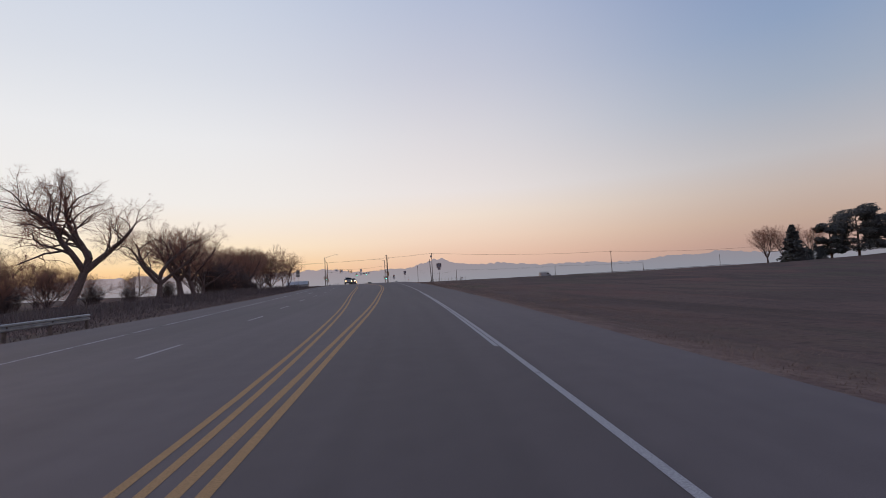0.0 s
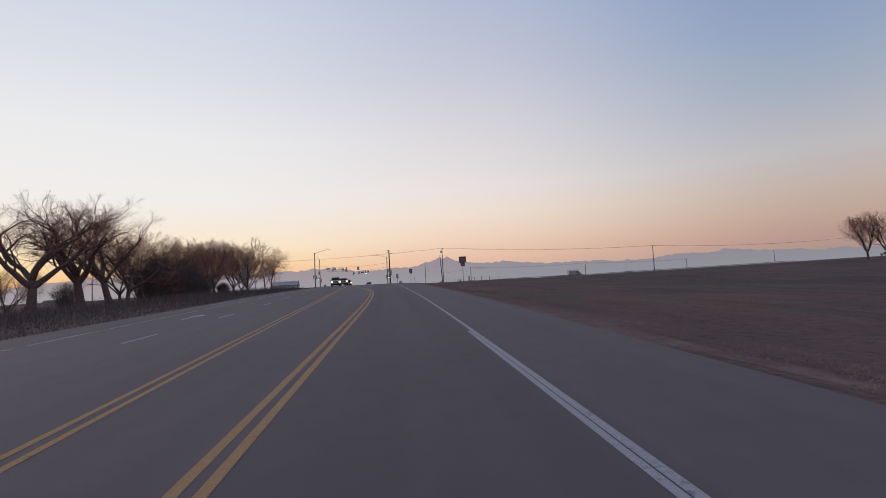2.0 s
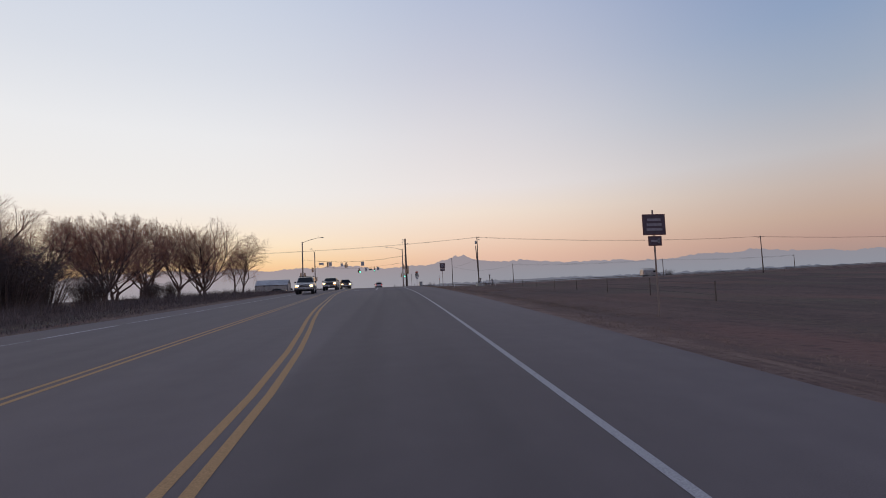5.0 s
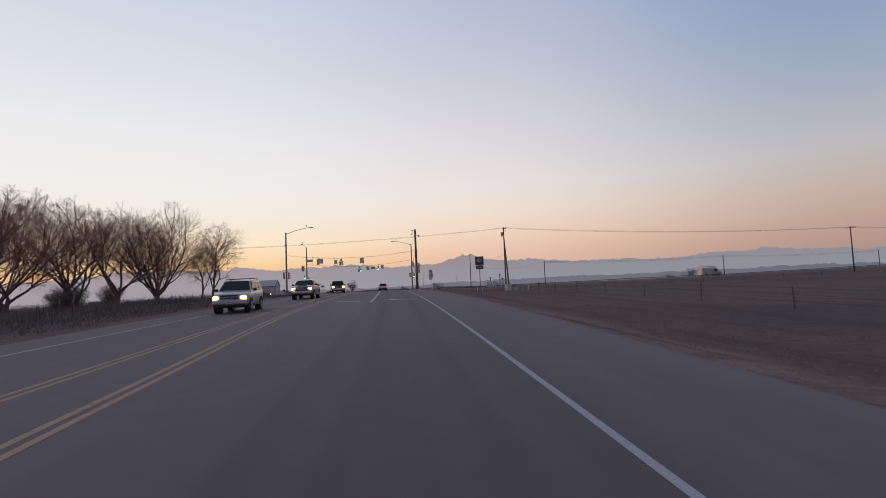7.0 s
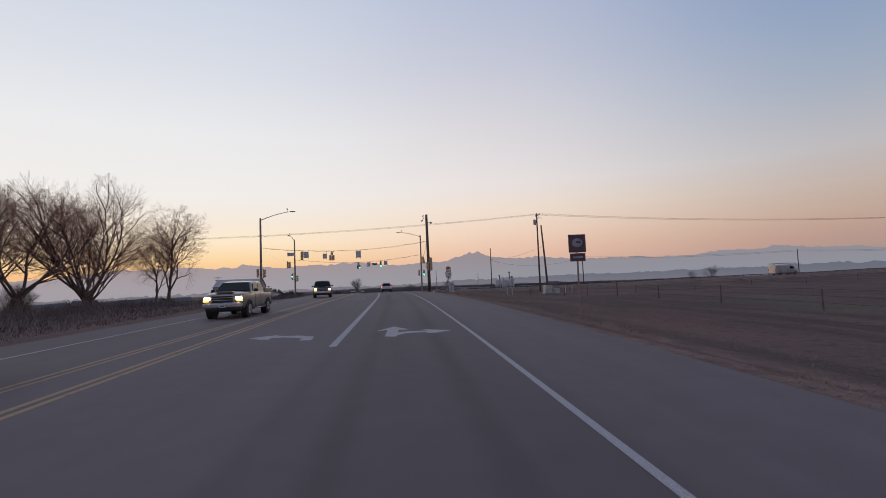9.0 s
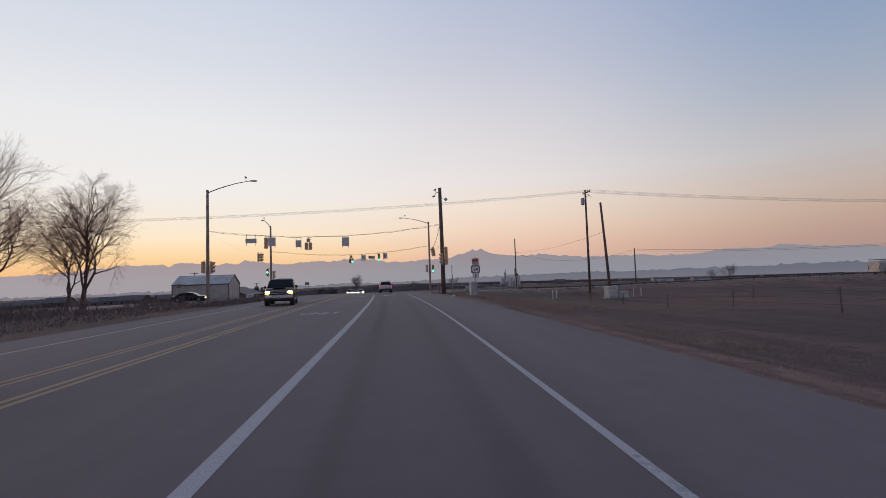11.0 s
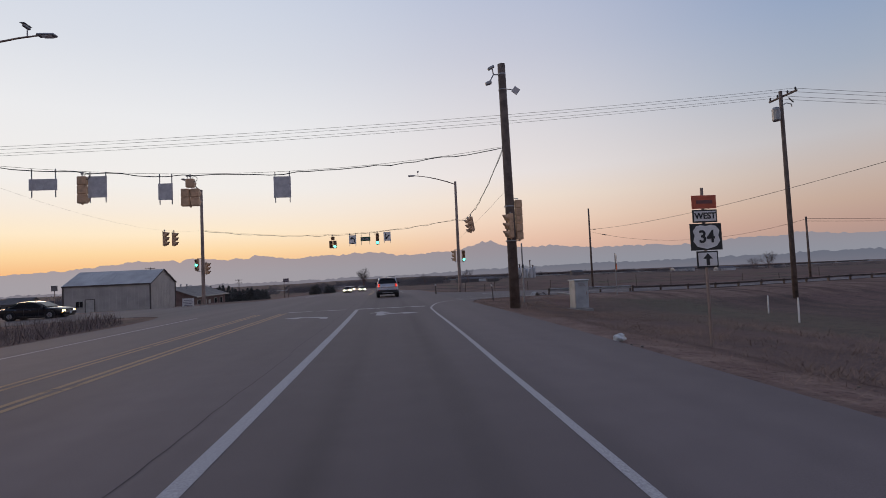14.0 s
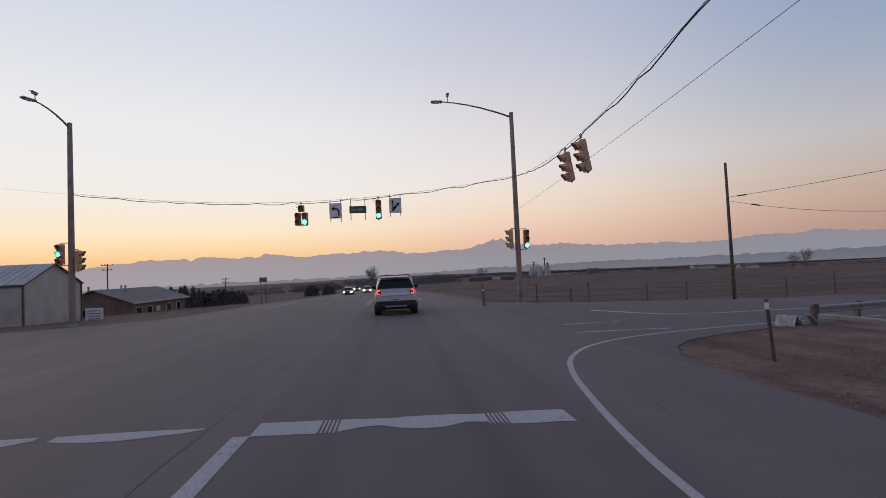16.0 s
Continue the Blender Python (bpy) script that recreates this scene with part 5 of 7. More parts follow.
street_lamp(-7.38, 202.57, 11.95, (-2.9, 202.5, 12.95), "tall grey steel street lamp on a signal pole", .6)
street_lamp(-7.47, 232.7, 11.35, (-8.1, 230.8, 12.1), "tall grey steel street lamp on a signal pole beyond the crossing", .15)
street_lamp(19.32, 232.98, 11.6, (14.8, 232.9, 12.4), "tall brown steel street lamp on a signal pole beyond the crossing", .5)


def wood_pole(x, y, top, label, name="utility_pole", lean=(0, 0), r0=.17, r1=.11, group="utility poles", extra=None):
    z0 = gz(x, y)
    t = thing(name, (x, y, z0), label, "utility pole", group)
    h = top - z0
    foot = Vector((-lean[0] * h, -lean[1] * h, 0))
    part("pole", Shape().tube([foot + Vector((0, 0, -.4)), foot * .5 + Vector((0, 0, h * .5)), (0, 0, h)], [r0, (r0 + r1) / 2, r1], 10), POLE_WOOD, t, smooth=True)
    if extra:
        extra(t, h)
    return t


def crossarm(t, h, along_y=True, half=1.15, drop=.35):
    arm = Shape()
    size = (.1, half * 2, .12) if along_y else (half * 2, .1, .12)
    arm.box((.14 if along_y else 0, 0 if along_y else -.14, h - drop), size)
    a = part("crossarm", arm, POLE_WOOD, t)
    for k in (-1, -.4, .4, 1):
        p = Vector((.14, k * half * .9, h - drop + .06)) if along_y else Vector((k * half * .9, -.14, h - drop + .06))
        part("insulator", Shape().tube([p, p + Vector((0, 0, .07)), p + Vector((0, 0, .16)), p + Vector((0, 0, .2))], [.03, .06, .05, .02], 8), SIGNAL_BLACK, a)
    return a


def transformer_pole(t, h):
    crossarm(t, h)
    part("transformer", Shape().tube([(-.42, 0, h - 2.0), (-.42, 0, h - 1.92), (-.42, 0, h - 1.2), (-.42, 0, h - 1.08)], [.2, .24, .24, .16], 12).box((-.18, 0, h - 1.5), (.2, .1, .3)), GALV, t, "grey can transformer", smooth=False)
    part("cutout", Shape().tube([(.1, -.5, h - .6), (.35, -.6, h - .95)], .04, 6), SIGNAL_BLACK, t)
    part("street_bracket", Shape().tube([(0, 0, h - .95), (.5, .1, h - .75), (.85, .15, h - .8), (.9, .15, h - .98)], .035, 6), GALV, t)


def plain_top(t, h):
    part("pole_top", Shape().tube([(0, 0, h), (0, 0, h + .03)], [.11, .06], 10), POLE_WOOD, t)


wood_pole(37.97, 209.14, 12.75, "wooden utility pole with crossarm and transformer", extra=transformer_pole)
wood_pole(35.12, 198.9, 9.5, "leaning bare wooden utility pole", lean=(-.055, .02), extra=plain_top)
wood_pole(122.3, 205.6, 10.5, "wooden utility pole with crossarm beside the crossing road", extra=lambda t, h: crossarm(t, h))
wood_pole(35.5, 235.4, 8.45, "short bare wooden utility pole in the field", r0=.13, r1=.09, extra=plain_top)
wood_pole(52, 222.9, 5.5, "short bare wooden utility pole", r0=.12, r1=.08, extra=plain_top)
wood_pole(101.9, 222.9, 5.4, "short bare wooden utility pole", r0=.12, r1=.08, extra=plain_top)
wood_pole(150.3, 222.9, 5.3, "short bare wooden utility pole", r0=.12, r1=.08, extra=plain_top)
wood_pole(196, 222.9, 7.4, "short bare wooden utility pole", r0=.12, r1=.08, extra=plain_top)
wood_pole(-80, 214, 11.5, "wooden utility pole with crossarm behind the trees", extra=lambda t, h: crossarm(t, h))


def two_arm(t, h):
    crossarm(t, h, False, 1.1, .3)
    crossarm(t, h, False, .9, 1.2)


wood_pole(-44, 300, 5.6, "far wooden utility pole with two crossarms", r0=.14, extra=two_arm)
wood_pole(-36, 339, 1.9, "far wooden utility pole with two crossarms", r0=.14, extra=two_arm)

for k, off in enumerate((-.95, -.4, .4, .95)):
    cable((37.97 + .14, 209.14 + off, 12.6), (122.4, 205.6 + off, 10.35), 1.0, "black power line between wooden poles", .011)
    cable((37.97 + .14, 209.14 + off, 12.6), (-80, 214 + off, 11.6), 2.1, "black power line crossing high over the road", .009)
    cable((122.4, 205.6 + off, 10.35), (215, 204 + off, 10.4), 1.2, "black power line running along the field", .011)
cable((35.5, 235.4, 5.95), (35.2, 198.9, 6.2), .55, "black service wire with a dark splice", .013)
cable((35.5, 235.4, 5.7), (52, 222.9, 5.3), 1.5, "sagging black service wire with a dark splice", .013)
for a, b, sag, f in (((35.5, 235.4, 5.95), (35.2, 198.9, 6.2), .55, .04), ((35.5, 235.4, 5.7), (52, 222.9, 5.3), 1.5, .08)):
    line = sagging(a, b, sag, 100)
    k = int(f * 100)
    single("wire_splice", Shape().tube([line[k - 2].lerp(line[k - 1], .5), line[k - 1], line[k + 1], line[k + 1].lerp(line[k + 2], .5)], [.015, .05, .05, .015], 7), WIRE, "dark tubular splice on a service wire", "wire splice", "overhead wires")
for dz in (5.35, 5.1):
    cable((52, 222.9, dz), (101.9, 222.9, dz - .1), .45, "black service wire between short poles", .016)
    cable((101.9, 222.9, dz - .1), (150.3, 222.9, dz - .2), .45, "black service wire between short poles", .016)

# wooden signal pole at the near corner
SPX, SPY, SPT = 17.87, 203.76, 12.22
sp = thing("signal_pole", (SPX, SPY, gz(SPX, SPY)), "thick brown wooden signal pole with cameras", "signal pole", "signal corner poles")
sp0 = gz(SPX, SPY)
part("pole", Shape().tube([(.1, 0, -.4), (.06, 0, (SPT - sp0) * .5), (0, 0, SPT - sp0)], [.26, .22, .19], 14), POLE_WOOD, sp, smooth=True)
for z, w in ((11.7, .2), (10.9, .21), (4.98, .26), (3.25, .27)):
    part("steel_band", Shape().tube([(.06 * (1 - z / 12), 0, z - sp0 - .03), (.06 * (1 - z / 12), 0, z - sp0 + .03)], w, 14, False), GALV, sp)
cam_arm = part("camera_bracket", Shape().tube([(0, 0, 11.7 - sp0), (-.45, -.1, 11.65 - sp0)], .03, 6).tube([(-.45, -.1, 11.65 - sp0), (-.5, -.1, 11.95 - sp0)], .03, 6).tube([(-.45, -.1, 11.65 - sp0), (-.62, -.1, 11.35 - sp0)], .03, 6), GALV, sp)
turn = Matrix.Rotation(radians(-30), 3, "Y")
part("traffic_camera", Shape().box((-.56, -.1, 12.0 - sp0), (.36, .16, .14), turn, .25), GALV, cam_arm)
part("traffic_camera", Shape().box((-.72, -.1, 11.22 - sp0), (.34, .18, .18), Matrix.Rotation(radians(-20), 3, "Y"), .25), GALV, cam_arm)
ant = part("antenna_bracket", Shape().tube([(0, 0, 10.95 - sp0), (.5, 0, 10.93 - sp0)], .025, 6), GALV, sp)
part("antenna_panel", Shape().box((.68, -.02, 10.87 - sp0), (.34, .06, .34), Matrix.Rotation(radians(38), 3, "Y"), .2), SIGN_BACK, ant, "flat square antenna")

# span wires between the four corner poles
A, B, C2, D2 = (-7.38, 202.57, 7.55), (17.75, 203.76, 7.95), (-7.47, 232.7, 7.15), (19.3, 232.98, 7.45)


def span_at(a, b, sag, t):
    p = Vector(a).lerp(Vector(b), t)
    p.z -= sag * 4 * t * (1 - t)
    return p


SPANS = {"front": (A, B, 1.0), "back": (C2, D2, 1.12), "right": (B, D2, 1.3), "left": (A, C2, 1.0)}
for i, (key, (a, b, sag)) in enumerate(SPANS.items()):
    cable(a, b, sag, "wavy black signal cable hung between corner poles", .003 if key == "left" else .02, .0 if key == "left" else .06, 30 + i, "span_cable", "signal span cables")
    up = Vector((0, 0, .06))
    if key != "left":
        cable(Vector(a) + up, Vector(b) + up, sag - .03, "thin steel messenger wire over the crossing", .008, 0, 1, "span_wire", "signal span cables")
    low = Vector((0, 0, -2.2))
    if key == "right":
        cable(Vector(a) + low, Vector(b) + low, .12, "thin steel tether wire over the crossing", .006, 0, 1, "tether_wire", "signal span cables")


def signal_sections(t, cells, lit, facing_lens=True):
    """Signal housing sections at (x, z) cells, each with door, lens and visor, facing -y."""
    for i, (cx, cz) in enumerate(cells):
        h = part("housing", Shape().box((cx, 0, cz), (.36, .22, .395), None, .12), SIGNAL_YELLOW, t)
        part("door", Shape().box((cx, -.11, cz), (.34, .03, .36), None, .2), SIGNAL_YELLOW, h)
        part("lens", Shape().disc((cx, -.125, cz), .145, (0, -1, 0), .012, 16, .02), GREEN_LIGHT if i in lit else LENS_OFF, h, "glowing green lens" if i in lit else "")
        vis = Shape()
        n, rad = 14, .155
        ring0, ring1 = [], []
        for k in range(n + 1):
            a = radians(-65 + 310 * k / n)
            reach = .15 + .12 * max(0, math.sin(a)) ** .6 if math.sin(a) > 0 else .15
            ring0.append((cx + math.cos(a) * rad, -.125, cz + math.sin(a) * rad))
            ring1.append((cx + math.cos(a) * rad, -.125 - reach, cz + math.sin(a) * rad))
        for r_in in (1.0, .95):
            o = len(vis.v)
            vis.v += [(cx + (p[0] - cx) * r_in, p[1], cz + (p[2] - cz) * r_in) for p in ring0 + ring1]
            for k in range(n):
                q = (o + k, o + k + 1, o + n + 2 + k, o + n + 1 + k)
                vis.f.append(q if r_in == 1 else q[::-1])
        part("visor", vis, SIGNAL_YELLOW if facing_lens == "yellow" else SIGNAL_BLACK, h)


def traffic_signal(at, turn, label, lit=(), cells=None, hang=0.0, visor="yellow"):
    """A signal head; at is its middle, turn 0 faces -y."""
    t = thing("traffic_signal", at, label, "traffic light", "traffic signals", turn)
    cells = cells or [(0, .4), (0, 0), (0, -.4)]
    signal_sections(t, cells, lit, visor)
    top = max(c[1] for c in cells) + .2
    if hang:
        part("hanger", Shape().tube([(0, 0, top), (0, 0, top + hang)], .022, 6).box((0, 0, top + hang), (.09, .09, .12)), GALV, t)
        r = .12
        part("cable_loop", Shape().tube([(-.2 + math.cos(a) * r, .03, top + hang - .16 + math.sin(a) * r) for a in [6.283 * k / 14 for k in range(15)]], .012, 5, False), WIRE, t)
    low = min(c[1] for c in cells) - .2
    part("end_cap", Shape().tube([(0, 0, low), (0, 0, low - .06)], [.06, .03], 8), SIGNAL_YELLOW, t)
    return t


DOG = [(0, .5), (-.21, .05), (-.21, -.35), (.21, .05), (.21, -.35)]
DARK_BACK = "yellow traffic signal seen from behind"


def hung(span, t, cells, turn, label, lit=(), visor="yellow", gap=.14):
    a, b, sag = SPANS[span]
    p = span_at(a, b, sag, t)
    top = max(c[1] for c in cells) + .2
    return traffic_signal((p.x, p.y, p.z - gap - top), turn, label, lit, cells, gap, visor)


THREE = [(0, .4), (0, 0), (0, -.4)]
tx = lambda x, a, b: (x - a[0]) / (b[0] - a[0])
hung("front", tx(-1.45, A, B), THREE, 180, DARK_BACK + " on the span cable")
hung("front", tx(3.0, A, B), DOG, 180, "yellow five lamp traffic signal seen from behind")
hung("back", tx(5.82, C2, D2), DOG, 0, "five lamp traffic signal with a green lamp lit", (4,))
hung("back", tx(10.55, C2, D2), THREE, 0, "traffic signal on the span cable showing green", (2,))
for y in (221.6, 219.6):
    swung = hung("right", (y - 203.76) / 29.2, THREE, -90, "yellow traffic signal facing the crossing road")
    swung.matrix_world = swung.matrix_world @ pose(0, 0, .8, 9, 0, 0) @ pose(0, 0, -.8)
for y in (224.2, 226.0):
    hung("left", (y - 202.57) / 30.1, THREE, 90, "yellow traffic signal facing the crossing road")


def pole_signal(at, turn, label, lit=(), visor="yellow", pole=(0, 0), cells=None):
    cells = cells or THREE
    t = traffic_signal(at, turn, label, lit, cells, 0, visor)
    reach = cells[0][1] + .26
    inv = t.matrix_world.inverted()
    for dz in (reach, -reach):
        a, b = inv @ Vector((at[0], at[1], at[2] + dz)), inv @ Vector((pole[0], pole[1], at[2] + dz))
        part("bracket", Shape().tube([a - Vector((0, 0, dz * .15)), a, b], .025, 6), GALV, t)
    return t


pole_signal((17.86, 203.42, 3.98), -90, "yellow traffic signal strapped to the wooden pole", pole=(17.9, 203.76))
pole_signal((18.38, 203.8, 4.3), 180, "tall yellow traffic signal on the wooden pole seen from behind", pole=(17.9, 203.76), cells=[(0, .8), (0, .4), (0, 0), (0, -.4), (0, -.8)])
pole_signal((-7.85, 202.6, 3.75), 180, "yellow traffic signal on the lamp pole seen from behind", pole=(-7.38, 202.57))
pole_signal((-7.0, 202.55, 3.7), 90, "yellow traffic signal on the lamp pole", pole=(-7.38, 202.57))
pole_signal((-8.0, 232.6, 3.6), 0, "traffic signal on the lamp pole showing green", (1,), "yellow", (-7.47, 232.7))
pole_signal((-7.1, 232.7, 3.2), 90, "yellow traffic signal on the lamp pole", pole=(-7.47, 232.7))
pole_signal((18.9, 232.95, 3.45), -90, "traffic signal on the lamp pole facing the crossing road", pole=(19.3, 232.98))
pole_signal((19.85, 232.85, 3.4), 0, "traffic signal on the lamp pole showing green", (2,), "yellow", (19.3, 232.98))


# ---------------------------------------------------------------- signs
def hung_sign(span, t, width, height, label, face, back, drop=.12, below=.22, legend=None, seen_back=False):
    a, b, sag = SPANS[span]
    p = span_at(a, b, sag, t)
    s = thing("hanging_sign", (p.x, p.y, p.z - drop - height / 2), label, "sign", "hanging signs")
    part("panel", Shape().box((0, 0, 0), (width, .02, height), None, .2), back if seen_back else face, s)
    part("panel_edge", Shape().box((0, .014, 0), (width - .02, .008, height - .02), None, .1), SIGN_BACK, s)
    for k in (-1, 1):
        part("hanger", Shape().tube([(k * width * .42, .04, -height / 2 - below), (k * width * .42, .04, height / 2 + drop + .1)], .024, 6), GALV, s)
    if legend:
        legend(s)
    return s


def plate_part(name, outline, material, parent, y=-.016, label=""):
    sh = Shape().slab([(a, y, b) for a, b in outline], .005)
    return part(name, sh, material, parent, label)


def turn_left_legend(s):
    plate_part("arrow", [(.16, -.3), (.25, -.3), (.24, .0), (.1, .17), (-.08, .2), (-.05, .32), (-.27, .14), (-.06, -.02), (-.07, .09), (.06, .07), (.15, -.06)], SIGN_BLACK, s)
    part("legend_bar", Shape().box((0, -.016, -.4), (.4, .006, .07)), SIGN_BLACK, s)


def through_right_legend(s):
    plate_part("arrow", [(-.2, -.36), (-.11, -.36), (-.11, -.1), (.1, .06), (.06, .14), (.26, .17), (.22, -.02), (.16, .02), (-.07, -.16), (-.2, -.2)], SIGN_BLACK, s)
    plate_part("arrow", [(-.19, -.18), (-.12, -.18), (-.12, .2), (-.05, .2), (-.155, .38), (-.26, .2), (-.19, .2)], SIGN_BLACK, s, -.017)


def name_legend(s):
    for k, w in ((-.26, .3), (.14, .34)):
        part("legend_bar", Shape().box((k, -.016, 0), (w, .006, .14)), SIGN_PALE, s)


hung_sign("front", tx(-3.0, A, B), 1.15, .5, "street name sign seen from its grey back", SIGN_GREEN, SIGN_BACK, .35, .3, None, True)
hung_sign("front", tx(-.84, A, B), .78, .95, "grey back of a hanging lane sign", SIGN_WHITE, SIGN_BACK, .1, .22, None, True)
hung_sign("front", tx(1.95, A, B), .62, .75, "grey back of a small hanging lane sign", SIGN_WHITE, SIGN_BACK, .35, .2, None, True)
hung_sign("front", tx(7.02, A, B), .78, 1.0, "grey back of a hanging lane sign", SIGN_WHITE, SIGN_BACK, .14, .22, None, True)
hung_sign("back", tx(7.9, C2, D2), .76, .95, "white hanging sign with a black curved arrow", SIGN_WHITE, SIGN_BACK, .12, .22, turn_left_legend)
hung_sign("back", tx(9.27, C2, D2), 1.05, .45, "green hanging street name sign", SIGN_GREEN, SIGN_BACK, .4, .42, name_legend)
hung_sign("back", tx(11.6, C2, D2), .76, .95, "white hanging sign with a black branching arrow", SIGN_WHITE, SIGN_BACK, .12, .22, through_right_legend)


def sign_post(x, y, label, plates, top, post_label="", lean=0.0):
    """plates: (name, z middle, width, height, material, legend)"""
    z0 = gz(x, y)
    s = thing("road_sign", (x, y, z0), label, "road sign", "roadside signs")
    part("post", Shape().tube([(-lean * .5, .05, -.4), (0, .05, top - z0)], .035, 6), DARK_STEEL, s, post_label)
    for nm, z, w, h, m, edge, legend in plates:
        p = part(nm, Shape().box((0, 0, z - z0), (w, .02, h), None, .3), edge, s)
        part("face", Shape().box((0, -.009, z - z0), (w - .07, .014, h - .07), None, .3), m, p)
        if legend:
            legend(p, z - z0)
    return s


def bars(rows, m=SIGN_PALE):
    def draw(p, z):
        for dx, dz, w, h in rows:
            part("legend_bar", Shape().box((dx, -.02, z + dz), (w, .006, h)), m, p)
    return draw


def us_shield(p, z):
    pts = [(-.24, .25), (-.13, .27), (0, .25), (.13, .27), (.24, .25), (.33, .14), (.29, .03), (.33, -.1), (.24, -.22), (.1, -.26), (0, -.28), (-.1, -.26), (-.24, -.22), (-.33, -.1), (-.29, .03), (-.33, .14)]
    plate_part("shield", [(a, z + b) for a, b in reversed(pts)], SIGN_WHITE, p, -.02)
    lettering("34", .4, SIGN_BLACK, p, (0, -.026, z - .01), "route_number")


def up_arrow(p, z):
    plate_part("arrow", [(-.04, z - .14), (.04, z - .14), (.04, z + .01), (.12, z + .01), (0, z + .14), (-.12, z + .01), (-.04, z + .01)], SIGN_BLACK, p, -.02)


def west_word(p, z):
    lettering("WEST", .2, SIGN_BLACK, p, (0, -.021, z), "direction_word")


S34 = [("orange_plate", 3.26, .61, .31, SIGN_RED, SIGN_RED, bars([(0, 0, .4, .08)], SIGN_EDGE)), ("direction_plate", 2.93, .61, .3, SIGN_WHITE, SIGN_BLACK, west_word),
       ("route_marker", 2.45, .78, .62, SIGN_BLACK, SIGN_BLACK, us_shield), ("arrow_plate", 1.93, .53, .38, SIGN_WHITE, SIGN_BLACK, up_arrow)]
sign_post(19.2, 190.6, "roadside route sign stack with orange plate, WEST and 34", S34, 3.6)


def oval_legend(p, z):
    pts = [(math.cos(a) * .22, z + .03 + math.sin(a) * .18) for a in [6.283 * k / 18 for k in range(18)]]
    plate_part("emblem", pts, SIGN_PALE, p, -.02)
    part("legend_bar", Shape().box((.05, -.025, z + .05), (.2, .006, .07)), SIGN_DARK, p)


sign_post(17.95, 145.4, "dark square roadside sign with a pale round emblem and plate", [("sign_panel", 2.95, .72, .72, SIGN_DARK, SIGN_EDGE, oval_legend), ("sub_plate", 2.4, .64, .32, SIGN_DARK, SIGN_EDGE, bars([(0, 0, .4, .08)]))], 3.3)
sign_post(19.3, 98.6, "dark maroon roadside sign with an arrow plate below", [("sign_panel", 2.7, 1.02, .86, SIGN_DARK, SIGN_EDGE, bars([(0, .2, .6, .1), (0, 0, .66, .1), (0, -.2, .7, .1)])),
          ("sub_plate", 2.03, .6, .4, SIGN_DARK, SIGN_EDGE, bars([(0, 0, .36, .08), (.16, 0, .1, .18)]))], 3.3)
# a speed sign far off beside the left lane, seen from its back
sign_post(-8.5, 95, "grey back of a roadside sign on the far bank", [("sign_panel", float(road_z(95)) + 3.0, .62, .78, DULL_BACK, DULL_BACK, None), ("sub_plate", float(road_z(95)) + 2.35, .62, .4, DULL_BACK, DULL_BACK, None)], float(road_z(95)) + 3.4)

bb = thing("billboard", (-7.5, 272.2, gz(-7.5, 272.2)), "small dark notice board on two posts", "sign")
b0 = gz(-7.5, 272.2)
part("panel", Shape().box((0, 0, 1.35 - b0), (1.0, .05, .62), None, .2), SIGN_DARK, bb)
for k in (-.35, .35):
    part("post", Shape().tube([(k, .06, -.3), (k, .06, 1.7 - b0)], .05, 6), POLE_WOOD, bb)
for z in (1.55, 1.3):
    part("legend_bar", Shape().box((0, -.03, z - b0), (.8, .01, .1)), SIGN_PALE, bb)

ws = thing("yard_sign", (-14.5, 246.5, gz(-14.5, 246.5)), "white yard sign board in front of the shed", "sign")
w0 = gz(-14.5, 246.5)
part("panel", Shape().box((0, 0, -.85 - w0), (1.45, .04, 1.2), None, .2), SIGN_WHITE, ws)
for k in (-.62, .62):
    part("post", Shape().box((k, .05, (-.9 - w0) / 2), (.09, .09, -.9 - w0 + .4)), POLE_WOOD, ws)
for dz, w in ((.35, 1.0), (.12, 1.15), (-.1, .9), (-.32, 1.05)):
    part("legend_bar", Shape().box((0, -.025, -.85 - w0 + dz), (w, .008, .09)), SIGN_PALE, ws)

sign_post(-22.6, 234, "dark square road sign on a post across the side road", [("sign_panel", 1.83, .62, .55, DULL_BACK, SIGNAL_BLACK, None)], 2.1)
# ---------------------------------------------------------------- roadside boxes, rails, fences, litter
def cabinet(x, y, w, dp, h, label, material, turn=0.0):
    t = thing("utility_cabinet", (x, y, gz(x, y)), label, "utility box", "", turn)
    part("pad", Shape().box((0, 0, 0), (w + .3, dp + .3, .24)), CONCRETE, t)
    body = part("body", Shape().box((0, 0, .12 + h / 2), (w, dp, h), None, .05), material, t)
    part("top", Shape().box((0, 0, .12 + h + .03), (w + .08, dp + .08, .07), None, .3), material, t)
    door = part("door", Shape().box((0, -dp / 2 - .008, .12 + h / 2), (w - .1, .02, h - .12), None, .2), material, t)
    part("handle", Shape().box((w * .32, -dp / 2 - .035, .12 + h * .55), (.04, .03, .16), None, .3), DARK_STEEL, door)
    for k in range(4):
        part("vent_slat", Shape().box((0, -dp / 2 - .022, .12 + h * .82 + k * .045), (w * .5, .012, .018), None, .2), DARK_STEEL, door)
    return t


cabinet(21.6, 204.6, .78, .62, 1.42, "tall grey signal control cabinet on a concrete pad", CABINET, 8)
cabinet(35.3, 197.9, 1.12, .95, 1.12, "large pale green grey transformer box on a pad", PAD_BOX, 12)
cabinet(36.4, 197.2, .75, .65, .55, "low pale pedestal box beside the transformer", PAD_BOX, 12)


